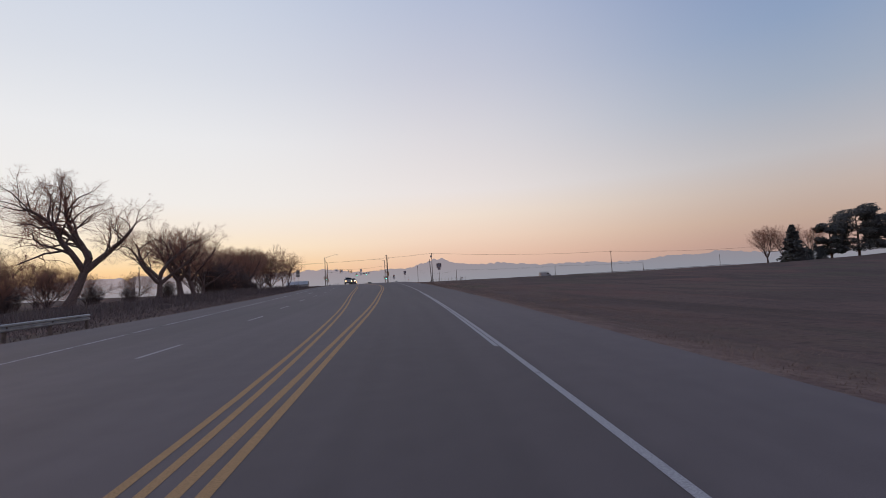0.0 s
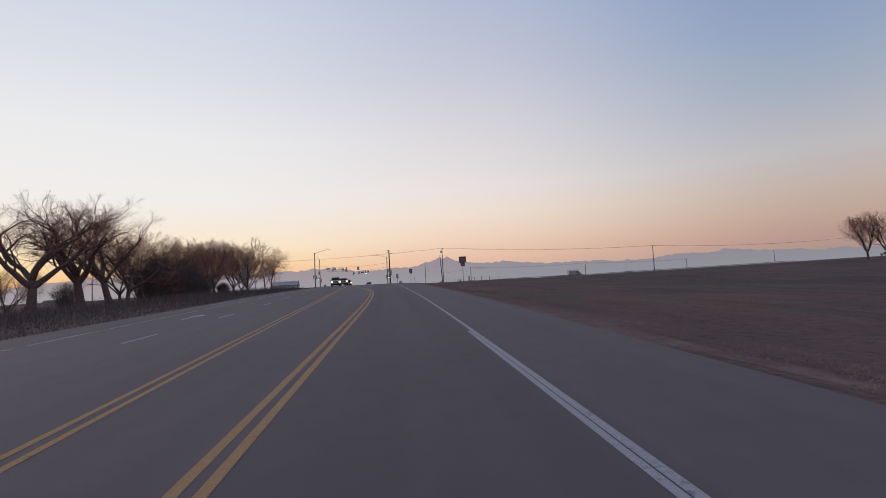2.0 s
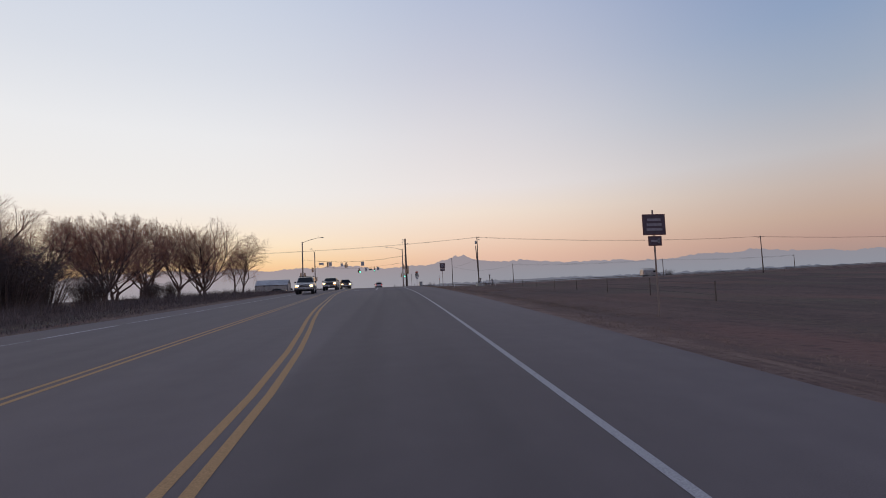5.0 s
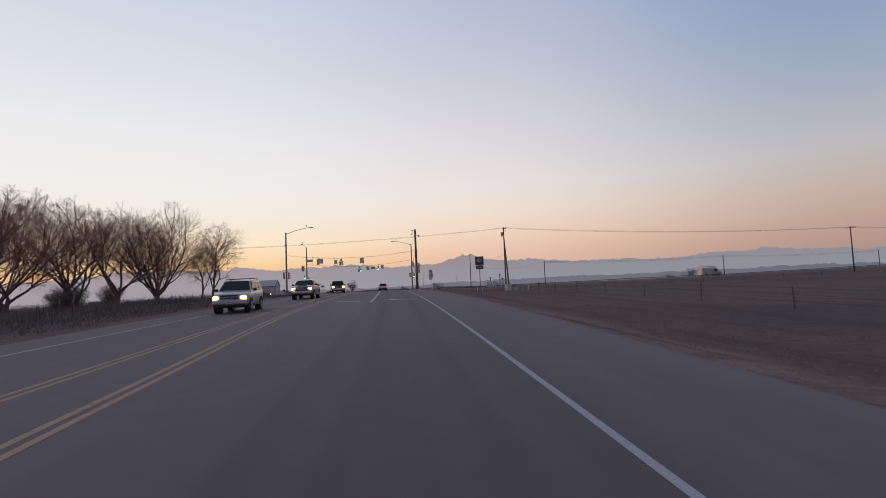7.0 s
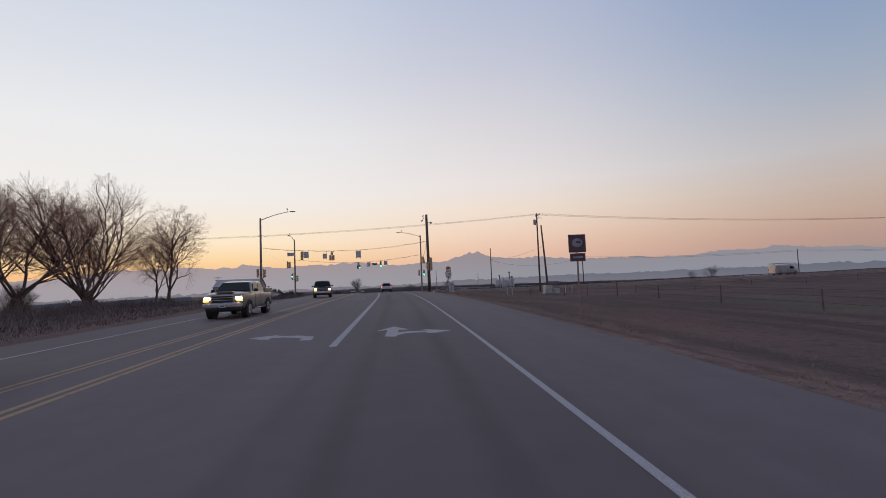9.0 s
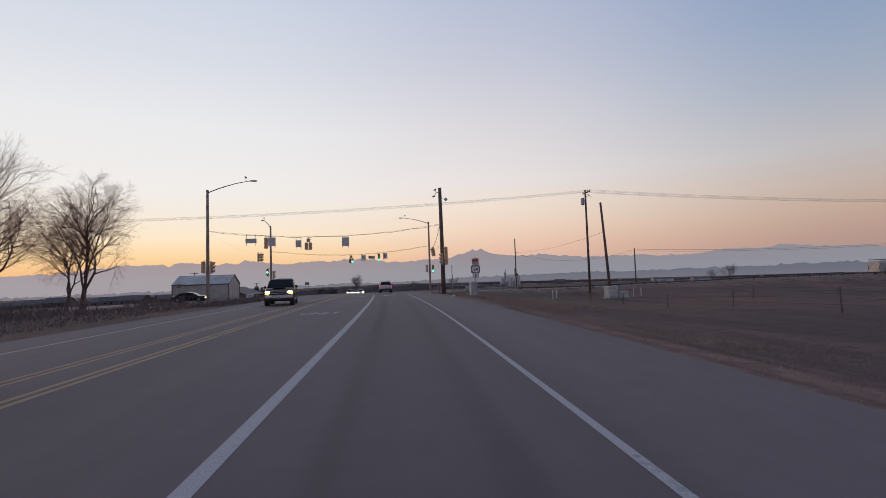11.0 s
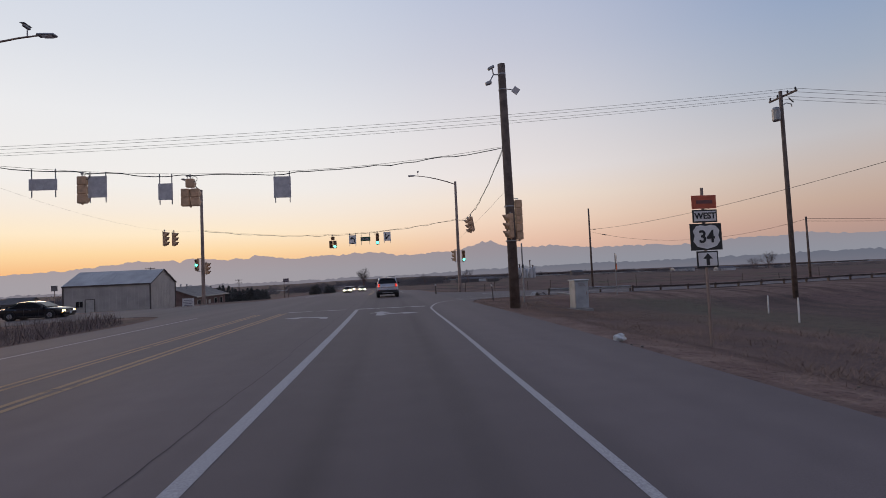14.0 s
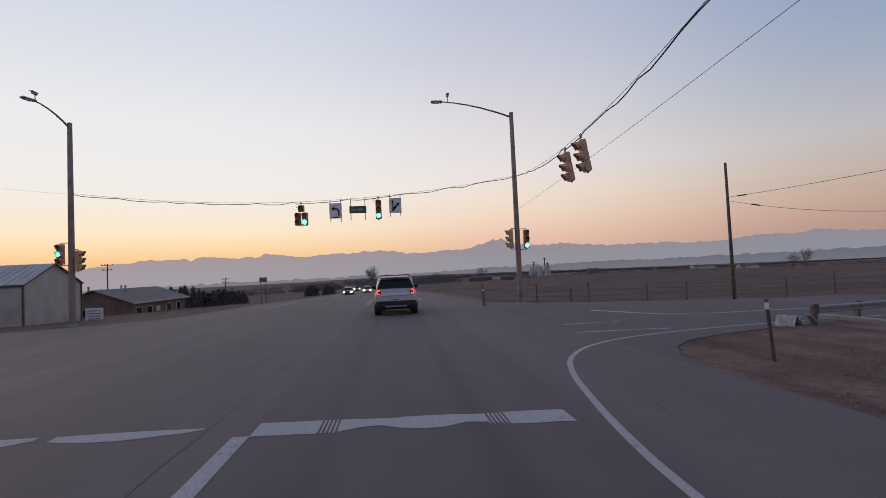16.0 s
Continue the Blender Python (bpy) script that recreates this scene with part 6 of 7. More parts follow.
def beam_rail(pts, z_off, label, group, steel=None, deep=1.0):
    """W-beam guard rail on steel posts; pts are (x, y) along it."""
    x0, y0 = pts[0]
    z0 = gz(x0, y0)
    t = thing("guard_rail", (x0, y0, z0), label, "guard rail", group)
    prof = [(0, -.155), (.05, -.12), (.05, -.06), (-.02, -.02), (-.02, .02), (.05, .06), (.05, .12), (0, .155)]
    line = []
    for a, b in zip(pts[:-1], pts[1:]):
        k = max(1, int(math.dist(a, b) / 1.9))
        line += [(a[0] + (b[0] - a[0]) * i / k, a[1] + (b[1] - a[1]) * i / k) for i in range(k)]
    line.append(pts[-1])
    rings = []
    for i, (x, y) in enumerate(line):
        a, b = line[max(i - 1, 0)], line[min(i + 1, len(line) - 1)]
        n = Vector((b[1] - a[1], -(b[0] - a[0]))).normalized()
        z = gz(x, y) + z_off
        front = [(x - x0 + n.x * u, y - y0 + n.y * u, z - z0 + v * deep) for u, v in prof]
        back = [(x - x0 + n.x * (u - .012), y - y0 + n.y * (u - .012), z - z0 + v * deep) for u, v in reversed(prof)]
        rings.append(front + back)
    part("rail_beam", Shape().loft(rings), steel or GALV, t, "ribbed steel beam")
    for i, (x, y) in enumerate(line):
        a, b = line[max(i - 1, 0)], line[min(i + 1, len(line) - 1)]
        n = Vector((b[1] - a[1], -(b[0] - a[0]))).normalized()
        z = gz(x, y) - z0
        part("post", Shape().box((x - x0 - n.x * .12, y - y0 - n.y * .12, z + (z_off + .1) / 2 - .15), (.1, .15, z_off + .4)), POLE_WOOD, t)
        part("block", Shape().box((x - x0 - n.x * .05, y - y0 - n.y * .05, z + z_off), (.09, .1, .3)), POLE_WOOD, t)
    return t


gx = lambda y, d: float(road_x(y)) + d
beam_rail([(gx(-30, -16), -30), (gx(-8, -16), -8), (gx(8, -16), 8), (gx(20, -16), 20), (gx(27.5, -15.9), 27.5)], .58, "galvanised steel guard rail along the road bank", "guard rails")
beam_rail([(31, 217.0), (38, 216.9), (46, 216.8), (66, 216.7), (118, 216.6), (200, 216.6)], .34, "dark rusted guard rail beside the crossing road", "guard rails", OLD_RAIL, .5)
beam_rail([(23.6, 215.35), (25.6, 216.0), (28.2, 216.7), (30.8, 217.0)], .38, "low pale end piece of a guard rail", "guard rails", None, .7)


def fence(pts, label, h=1.15, wires=(.35, .65, .95), group="wire fences", seed=3):
    x0, y0 = pts[0]
    z0 = gz(x0, y0)
    r = random.Random(seed)
    t = thing("wire_fence", (x0, y0, z0), label, "fence", group)
    tops = []
    for x, y in pts:
        z = gz(x, y) - z0
        lx, hh = r.uniform(-.05, .05), h * r.uniform(.85, 1.1)
        part("post", Shape().tube([(x - x0, y - y0, z - .3), (x - x0 + lx, y - y0, z + hh)], [.045, .035], 6), POLE_WOOD, t)
        tops.append((x - x0, y - y0, z))
    for w in wires:
        part("strand", Shape().tube([(a, b, c + w) for a, b, c in tops], .006, 4, False), WIRE, t)
    return t


r0 = random.Random(44)
fence([(x, 229.4 + .02 * (x - 16)) for x in (16.3, 19.4, 21.4, 22.5, 26, 28.4, 31.5, 34.8, 38, 42, 46, 50.5, 55, 60)], "wire fence with thin leaning posts along the field", 1.35)
fence([(gx(y, 17) + (y - 100) * .03, y) for y in range(104, 196, 7)], "sagging wire fence with weathered posts in the field", 1.05, seed=5)
fence([(x, 186 + x * .05) for x in range(44, 130, 9)], "wire fence crossing the brown field", 1.0, seed=6)
fence([(gx(y, -25.5), y) for y in range(40, 190, 8)], "wire fence under the trees", 1.1, seed=7)

mp = thing("marker_post", (18.25, 210.5, gz(18.25, 210.5)), "dark steel delineator post with a pale reflector", "marker post")
part("post", Shape().box((0, 0, .45), (.06, .03, 1.3), Matrix.Rotation(radians(-4), 3, "Y")), OLD_RAIL, mp)
part("reflector", Shape().box((-.06, -.025, .98), (.09, .015, .12), None, .3), SIGN_WHITE, mp)
mp2 = copy_thing(mp, pose(16.3, 228.9, gz(16.3, 228.9)))
mp2["label"] = "dark steel delineator post beyond the crossing"
gp = thing("conduit_post", (19.6, 208.0, gz(19.6, 208.0)), "thin pale galvanised post beside the corner", "post")
part("post", Shape().tube([(0, 0, -.3), (0, 0, 3.4)], .045, 8), GALV, gp)
part("cap", Shape().tube([(0, 0, 3.4), (0, 0, 3.46)], [.06, .03], 8), GALV, gp)
part("clamp_box", Shape().box((0, -.05, 2.1), (.1, .08, .22)), SIGNAL_BLACK, gp)
for x, y, h in ((29.4, 199.5, 1.1), (31.3, 203.5, .9), (38.6, 199.2, .9), (40.2, 200.5, .9)):
    sh = Shape().tube([(0, 0, -.2), (.02, 0, h * .9), (.02, 0, h)], [.035, .035, .02], 8)
    single("utility_marker", sh, SIGN_WHITE, "pale plastic utility marker stake", "marker post", "utility markers", (x, y, gz(x, y)))

# crumpled bag and scraps at the corner
r0 = random.Random(77)
bag = Shape()
ico = bmesh.new()
bmesh.ops.create_icosphere(ico, subdivisions=3, radius=.12)
for v in ico.verts:
    k = 1 + .35 * noise.noise(v.co * 15) + .2 * noise.noise(v.co * 40)
    v.co = Vector((v.co.x * 1.3 * k, v.co.y * k, max(v.co.z, -.06) * .95 * k + .06))
bag.add([v.co for v in ico.verts], [[v.index for v in f.verts] for f in ico.faces])
ico.free()
single("litter_bag", bag, BAG, "crumpled white plastic bag on the verge", "litter", "", (17.25, 191.2, gz(17.25, 191.2) + .02), 20)
for x, y, w, ang, tilt in ((23.1, 215.0, .55, 20, 38), (22.8, 215.3, .4, -35, -24), (20.9, 209.6, .5, 40, 4)):
    m = Matrix.Rotation(radians(ang), 3, "Z") @ Matrix.Rotation(radians(tilt), 3, "Y")
    single("scrap_board", Shape().box((0, 0, .12), (w, .16, .04), m), SCRAP, "broken grey board lying by the corner", "debris", "corner debris", (x, y, gz(x, y)))
sheet = Shape()
for j in range(9):
    for i in range(9):
        u, v = i / 8 - .5, j / 8 - .5
        lift = .27 * (1 - (2.1 * abs(u)) ** 1.6) + .09 * noise.noise(Vector((u * 5, v * 5, 3)))
        sheet.v.append((u * .62, v * .5 + .1 * u, max(lift, .0) + .01))
sheet.f += [(j * 9 + i, j * 9 + i + 1, j * 9 + i + 10, j * 9 + i + 9) for j in range(8) for i in range(8)]
bent = single("crumpled_sheet", sheet, SCRAP, "crumpled grey sheet of scrap metal by the guard rail", "debris", "corner debris", (22.35, 215.0, gz(22.35, 215.0)), 25)
solid = bent.modifiers.new("thickness", "SOLIDIFY")
solid.thickness = .012
single("concrete_edging", Shape().box((0, 0, .03), (.34, 3.6, .18), None, .06), CONCRETE, "pale worn concrete edging beside the guard rail", "kerb", "", (24.75, 214.6, gz(24.75, 214.6)), 4)
for i in range(14):
    y = r0.uniform(168, 210)
    d = 5.3 + r0.random() ** 2 * 2.5
    s = r0.uniform(.03, .07)
    q = Shape().box((0, 0, 0), (s * 1.2, s, s * .8), Matrix.Rotation(r0.uniform(0, 3), 3, "Z") @ Matrix.Rotation(.3, 3, "X"), .3)
    single("stone", q, STONE, "small dusty stone on the gravel verge", "stone", "verge stones", (gx(y, d), y, gz(gx(y, d), y) + s * .25))


# ---------------------------------------------------------------- buildings
def gable_building(name, at, size, eave, ridge, label, category, wall, roof, along_x, over=.25, group=""):
    """size: length along the ridge, depth; walls with thickness and two roof slopes. Local x is the ridge when along_x."""
    L, W = size
    t = thing(name, at, label, category, group, 0 if along_x else 90)
    th = .15
    for s in (-1, 1):
        part("wall", Shape().box((0, s * (W / 2 - th / 2), eave / 2 - .2), (L, th, eave + .4), None, .05), wall, t)
        g = [(s * L / 2, -W / 2 + th, -.4), (s * L / 2, W / 2 - th, -.4), (s * L / 2, W / 2 - th, eave), (s * L / 2, 0, ridge - .03), (s * L / 2, -W / 2 + th, eave)]
        part("wall", Shape().slab(g if s > 0 else g[::-1], th), wall, t)
    for s in (-1, 1):
        k = (ridge - eave) / (W / 2)
        lo = eave - k * over
        q = [(-L / 2 - over, s * (W / 2 + over), lo + .06), (L / 2 + over, s * (W / 2 + over), lo + .06), (L / 2 + over, 0, ridge + .06), (-L / 2 - over, 0, ridge + .06)]
        part("roof", Shape().slab(q if s < 0 else q[::-1], .08), roof, t)
    return t


shed = gable_building("storage_shed", (-22.1, 245.75, -1.8), (9.8, 6.75), 3.78, 5.42, "tan metal storage shed with grey roof beside the road", "shed", SHED_WALL, SHED_ROOF, True, .12)
for s in (-1, 1):
    for e in (-1, 1):
        part("corner_trim", Shape().box((s * 4.92, e * 3.4, 1.75), (.14, .14, 4.1)), SHED_TRIM, shed)
part("eave_trim", Shape().box((0, -3.5, 3.72), (10.05, .06, .16)), SHED_TRIM, shed)
for s in (-1, 1):
    a = Vector((5.06, s * 3.5, 3.72))
    b = Vector((5.06, 0, 5.46))
    part("gable_trim", Shape().tube([a, b], .06, 4), SHED_TRIM, shed)
sd = part("door", Shape().box((-1.9, -3.4, 1.0), (.95, .07, 2.05), None, .1), DOOR_PALE, shed, "pale walk door")
part("door_frame", Shape().box((-2.42, -3.4, 1.02), (.08, .1, 2.15)).box((-1.38, -3.4, 1.02), (.08, .1, 2.15)).box((-1.9, -3.4, 2.1), (1.12, .1, .08)), SHED_TRIM, sd)
part("knob", Shape().disc((-1.55, -3.44, 1.0), .04, (0, -1, 0), .05, 8), DARK_STEEL, sd)
wn = part("window", Shape().box((-3.1, -3.39, 1.55), (.8, .04, .7), None, .2), PANE, shed)
part("window_frame", Shape().box((-3.1, -3.41, 1.93), (.94, .06, .07)).box((-3.1, -3.41, 1.17), (.94, .08, .07)).box((-3.54, -3.41, 1.55), (.07, .06, .8)).box((-2.66, -3.41, 1.55), (.07, .06, .8)).box((-3.1, -3.41, 1.55), (.04, .05, .7)), DOOR_PALE, wn)
for k in range(24):
    part("wall_rib", Shape().box((-4.7 + k * .41, -3.377, 1.85), (.05, .012, 3.65), None, .4), SHED_WALL, shed)
for k in range(15):
    part("wall_rib", Shape().box((4.902, -3.1 + k * .44, 1.8), (.012, .05, 3.7), None, .4), SHED_WALL, shed)
for k in range(17):
    x = -4.8 + k * .6
    part("roof_seam", Shape().tube([(x, -3.45, 3.83), (x, 0, 5.5)], .012, 4), SHED_ROOF, shed)

house = gable_building("brown_house", (-23.4, 268.4, -3.4), (14, 8), 2.95, 4.45, "low brown house with a shallow shingle roof", "house", BRICK_WALL, ROOF_BROWN, False, .45)
for k, (x, y) in enumerate(((-6, 1.2), (-2.5, -1.0), (1, 1.4))):
    part("roof_vent", Shape().tube([(x, y, 3.9), (x, y, 4.8)], .11, 8).tube([(x, y, 4.8), (x, y, 4.9)], [.17, .12], 8), GALV, house)
for x in (-5.4, -3, 2, 4.8):
    w = part("window", Shape().box((x, -4.02, 1.7), (1.2, .05, 1.0), None, .2), PANE, house)
    part("window_frame", Shape().box((x, -4.04, 2.24), (1.36, .07, .09)).box((x, -4.05, 1.16), (1.4, .1, .09)).box((x - .64, -4.04, 1.7), (.09, .07, 1.1)).box((x + .64, -4.04, 1.7), (.09, .07, 1.1)), DOOR_PALE, w)
part("door", Shape().box((-.8, -4.03, 1.05), (.95, .06, 2.1), None, .1), DOOR_PALE, house)
for x in (-7.04,):
    w = part("window", Shape().box((x, 1.2, 1.7), (.05, 1.2, 1.0), None, .2), PANE, house)
part("fascia", Shape().box((0, -4.5, 2.8), (14.9, .05, .2)), DOOR_PALE, house)

r0 = random.Random(12)
first = gable_building("far_house", (-150, 330, gz(-150, 330)), (13, 9), 3.6, 6.4, "far suburban house with a dark pitched roof", "house", HOUSE_WALL, HOUSE_ROOF, True, .4, "far houses")
for x in (-3.5, 0, 3.5):
    part("window", Shape().box((x, -4.53, 1.9), (1.2, .05, 1.1)), PANE, first)
for i in range(26):
    a = radians(r0.uniform(-40, -26))
    dist = r0.uniform(240, 520)
    x, y = 12 + math.sin(a) * dist, 203 + math.cos(a) * dist
    copy_thing(first, pose(x, y, gz(x, y), 0, 0, r0.uniform(-40, 60)) @ Matrix.Scale(.8, 4))
for i, (b, dist, l, w, e, rg) in enumerate(((9.2, 560, 26, 10, 4, 6), (11, 600, 30, 9, 3.2, 5), (12.3, 540, 14, 9, 3.5, 5.2), (37, 900, 30, 12, 4, 7), (22, 800, 18, 12, 5, 8), (33, 1000, 40, 14, 5, 8))):
    a = radians(b)
    x, y = 12 + math.sin(a) * dist, 203 + math.cos(a) * dist
    gable_building("farm_shed", (x, y, gz(x, y)), (l, w), e, rg, "far pale farm shed across the fields", "shed", SILO if i % 2 else HOUSE_WALL, HOUSE_ROOF, True, .3, "farm sheds")

# grain bins with an elevator leg
a = radians(16.2)
bx, by = 12 + math.sin(a) * 700, 203 + math.cos(a) * 700
for k in range(6):
    x, y = bx - 14 + k * 5.4, by + (k % 2) * 3
    g = thing("grain_bin", (x, y, gz(x, y)), "tall pale grain bin with conical roof", "silo", "grain bins")
    part("bin_wall", Shape().tube([(0, 0, -.5), (0, 0, 12 + k % 3)], 2.4, 14), SILO, g, smooth=False)
    part("bin_roof", Shape().tube([(0, 0, 12 + k % 3), (0, 0, 13.6 + k % 3)], [2.5, .3], 14), SHED_ROOF, g)
for k, h in ((-8, 19), (8, 24), (12, 17)):
    g = thing("elevator_leg", (bx + k, by + 4, gz(bx + k, by + 4)), "slim dark grain elevator tower", "tower", "grain bins")
    part("tower", Shape().box((0, 0, h / 2), (1.2, 1.2, h)), WAGON, g)
    part("tower_head", Shape().box((0, 0, h + .8), (2.6, 1.6, 1.8)), WAGON, g)

# road sign beside the crossing road, seen edge-on
es = thing("road_sign", (27.8, 213.1, gz(27.8, 213.1)), "pale and orange road sign facing the crossing road", "road sign", "roadside signs", 74)
e0 = gz(27.8, 213.1)
part("post", Shape().tube([(0, .04, -.3), (0, .04, 2.6 - e0)], .035, 6), GALV, es)
part("sign_panel", Shape().box((0, 0, 2.2 - e0), (.75, .03, .6), None, .2), SIGN_WHITE, es)
part("sub_plate", Shape().box((0, 0, 1.62 - e0), (.6, .03, .45), None, .2), SIGN_RED, es)


def freight_train():
    p0 = Vector((12 + math.sin(radians(6)) * 800, 203 + math.cos(radians(6)) * 800))
    p1 = Vector((12 + math.sin(radians(48)) * 2100, 203 + math.cos(radians(48)) * 2100))
    way = (p1 - p0).normalized()
    yaw = math.degrees(math.atan2(way.y, way.x))
    n = int((p1 - p0).length / 17.2)
    body = Shape()
    body.box((0, 0, 2.5), (15.6, 2.9, 3.0), None, .08)
    bodies = body.mesh("wagon_body", WAGON)
    deck = Shape().box((0, 0, .85), (16.4, 2.4, .35)).mesh("underframe", TYRE)
    bogie = Shape().box((0, 0, .45), (2.6, 2.2, .7)).mesh("bogie", TYRE)
    for i in range(n):
        q = p0 + way * (i * 17.2)
        if i % 17 == 11:
            continue
        w = thing("rail_wagon", (q.x, q.y, gz(q.x, q.y) + 1.2), "far dark freight wagon on the railway", "rail wagon", "freight train", yaw)
        part("wagon_body", bodies, WAGON, w)
        part("underframe", deck, TYRE, w)
        for s in (-5.5, 5.5):
            b = part("bogie", bogie, TYRE, w)
            b.location.x = s
    bed = Shape()
    k = 80
    ring = []
    for i in range(k + 1):
        q = p0 - way * 500 + (p1 - p0 + way * 1500) * (i / k)
        sd = Vector((-way.y, way.x))
        z = gz(q.x, q.y)
        ring.append([(q.x - sd.x * 7, q.y - sd.y * 7, z - 1), (q.x - sd.x * 3, q.y - sd.y * 3, z + 1.2), (q.x + sd.x * 3, q.y + sd.y * 3, z + 1.2), (q.x + sd.x * 7, q.y + sd.y * 7, z - 1)])
    bed.loft(ring)
    single("rail_embankment", bed, CONCRETE, "low gravel railway embankment across the plain", "railway", kind="structure")


freight_train()


# ---------------------------------------------------------------- vehicles (front towards local +y)
def car_ring(y, w, zb, zm, zt, tuck=.9):
    half = [(0, zb), (w * .82, zb), (w * .97, zb + .1), (w, (zb + zm) / 2), (w, zm), (w * .97, zt - .07), (w * tuck, zt - .01), (w * .45, zt + .015), (0, zt + .02)]
    return [(x, y, z) for x, z in half] + [(-x, y, z) for x, z in half[-2:0:-1]]


def wheel(parent, x, y, r, width):
    s = 1 if x > 0 else -1
    w = part("wheel", Shape().tube([(x - s * width * .5, y, r), (x - s * width * .4, y, r), (x + s * width * .4, y, r), (x + s * width * .5, y, r)], [r * .92, r, r, r * .92], 22), TYRE, parent)
    part("rim", Shape().tube([(x + s * width * .42, y, r), (x + s * width * .54, y, r)], [r * .66, r * .58], 18), RIM, w)
    hub = Shape()
    for k in range(5):
        a = 6.283 * k / 5
        hub.box((x + s * width * .55, y + math.cos(a) * r * .34, r + math.sin(a) * r * .34), (.03, r * .18, r * .5), Matrix.Rotation(a - 1.5708, 3, "X") if True else None, .2)
    part("spokes", hub, CHROME, w)
    return w


def vehicle(name, at, turn, label, category, paint, L, W, H, hood, belt, hood_z, roof, rake, wheels, r=.39, top=.8, lamp=(.28, .4), head=None, bed=False, lights="front", rack=False, clear=.3, tail_mat=None, group="vehicles", grille_h=.28, drop_tail=0.0):
    """hood: length of the bonnet; roof: (front y, rear y) of the roof; rake: lean of the windscreen and rear glass."""
    t = thing(name, at, label, category, group, turn)
    w = W / 2
    f, b = L / 2, -L / 2
    rear_top = belt - drop_tail
    sec = [(f, w * .8, clear + .2, hood_z - .25, hood_z - .16), (f - .1, w * .9, clear + .08, hood_z - .2, hood_z - .06), (f - .45, w * .98, clear, hood_z - .15, hood_z), (f - hood * .6, w, clear, hood_z - .12, hood_z + .05),
           (f - hood, w, clear, belt - .16, belt - .02), (f - hood - .25, w, clear, belt - .16, belt), ((f - hood + b) / 2, w, clear, belt - .16, belt), (b + .5, w, clear, rear_top - .16, rear_top), (b + .12, w * .97, clear + .05, rear_top - .18, rear_top - .03), (b, w * .9, clear + .16, rear_top - .24, rear_top - .1)]
    body = part("body", Shape().loft([car_ring(*s) for s in sec]), paint, t, smooth=True)
    body.modifiers.new("rounding", "SUBSURF").render_levels = 2
    for s in (-1, 1):
        for y in wheels:
            part("wheel_well", Shape().tube([(s * (w - .3), y, r + .02), (s * (w - .004), y, r + .02)], r + .07, 22), CAR_BLACK, t)
    for y in ((roof[0] + roof[1]) / 2 + .95, (roof[0] + roof[1]) / 2 - .1, (roof[0] + roof[1]) / 2 - 1.0):
        for s in (-1, 1):
            part("door_seam", Shape().box((s * (w - .003), y, (clear + belt) / 2 + .02), (.012, .014, belt - clear - .24)), CAR_BLACK, t)
    # cabin
    y1, y0 = roof
    wb, wt = w * .95, w * top
    z0, z1 = belt - .05, H
    yf, yb = y1 + rake[0], y0 - rake[1]
    cab = Shape()
    rings = []
    for y, ww, zt in ((yf, wb * .98, z0 + .04), (y1, wt * .97, z1 - .07), ((y1 + y0) / 2 + .2, wt, z1), (y0 + .1, wt * .98, z1 - .02), (y0, wt * .96, z1 - .08), (yb, wb * .97, z0 + .04)):
        rings.append([(0, y, z0), (wb, y if zt > z0 + .1 else y, z0), (ww, y, zt - .05 if zt > z0 + .1 else zt), (ww * .86, y, zt), (0, y, zt + .015), (-ww * .86, y, zt), (-ww, y, zt - .05 if zt > z0 + .1 else zt), (-wb, y, z0)])
    cab.loft(rings)
    part("cabin", cab, paint, t)

    def pane(nm, pts):
        part(nm, Shape().slab(pts, .02), CAR_GLASS, t, "dark tinted glass")

    e = .02
    k0, k1 = .1, .9
    lerp = lambda a, c, s: a + (c - a) * s
    A0 = lambda s, q: (s * lerp(wb * .94, wt * .82, q), lerp(yf, y1, q) + e, lerp(z0 + .05, z1 - .06, q) + e)
    pane("windscreen", [A0(1, k0), A0(-1, k0), A0(-1, k1), A0(1, k1)][::-1])
    B0 = lambda s, q: (s * lerp(wb * .92, wt * .82, q), lerp(yb, y0, q) - e, lerp(z0 + .06, z1 - .08, q) + e)
    pane("rear_window", [B0(-1, .16), B0(1, .16), B0(1, .88), B0(-1, .88)][::-1])
    spans = [(.05, .33), (.37, .64), (.68, .95)] if (y1 - y0) > 2.1 else [(.05, .48), (.53, .94)]
    for s in (-1, 1):
        for u, v in spans:
            lo0, lo1 = lerp(yf - .18, yb + .15, u), lerp(yf - .18, yb + .15, v)
            hi0, hi1 = lerp(y1 - .04, y0 + .08, u), lerp(y1 - .04, y0 + .08, v)
            X = lambda q: s * (lerp(wb, wt, q) + .012)
            pts = [(X(.1), lo0, z0 + .1), (X(.1), lo1, z0 + .1), (X(.86), hi1, z1 - .14), (X(.86), hi0, z1 - .14)]
            pane("side_window", pts if s < 0 else pts[::-1])
        m = part("mirror", Shape().box((s * (w + .1), yf - .3, belt + .08), (.2, .12, .17), None, .3), CAR_BLACK, t)
        part("mirror_glass", Shape().box((s * (w + .1), yf - .37, belt + .08), (.15, .01, .12), None, .2), CAR_GLASS, m)
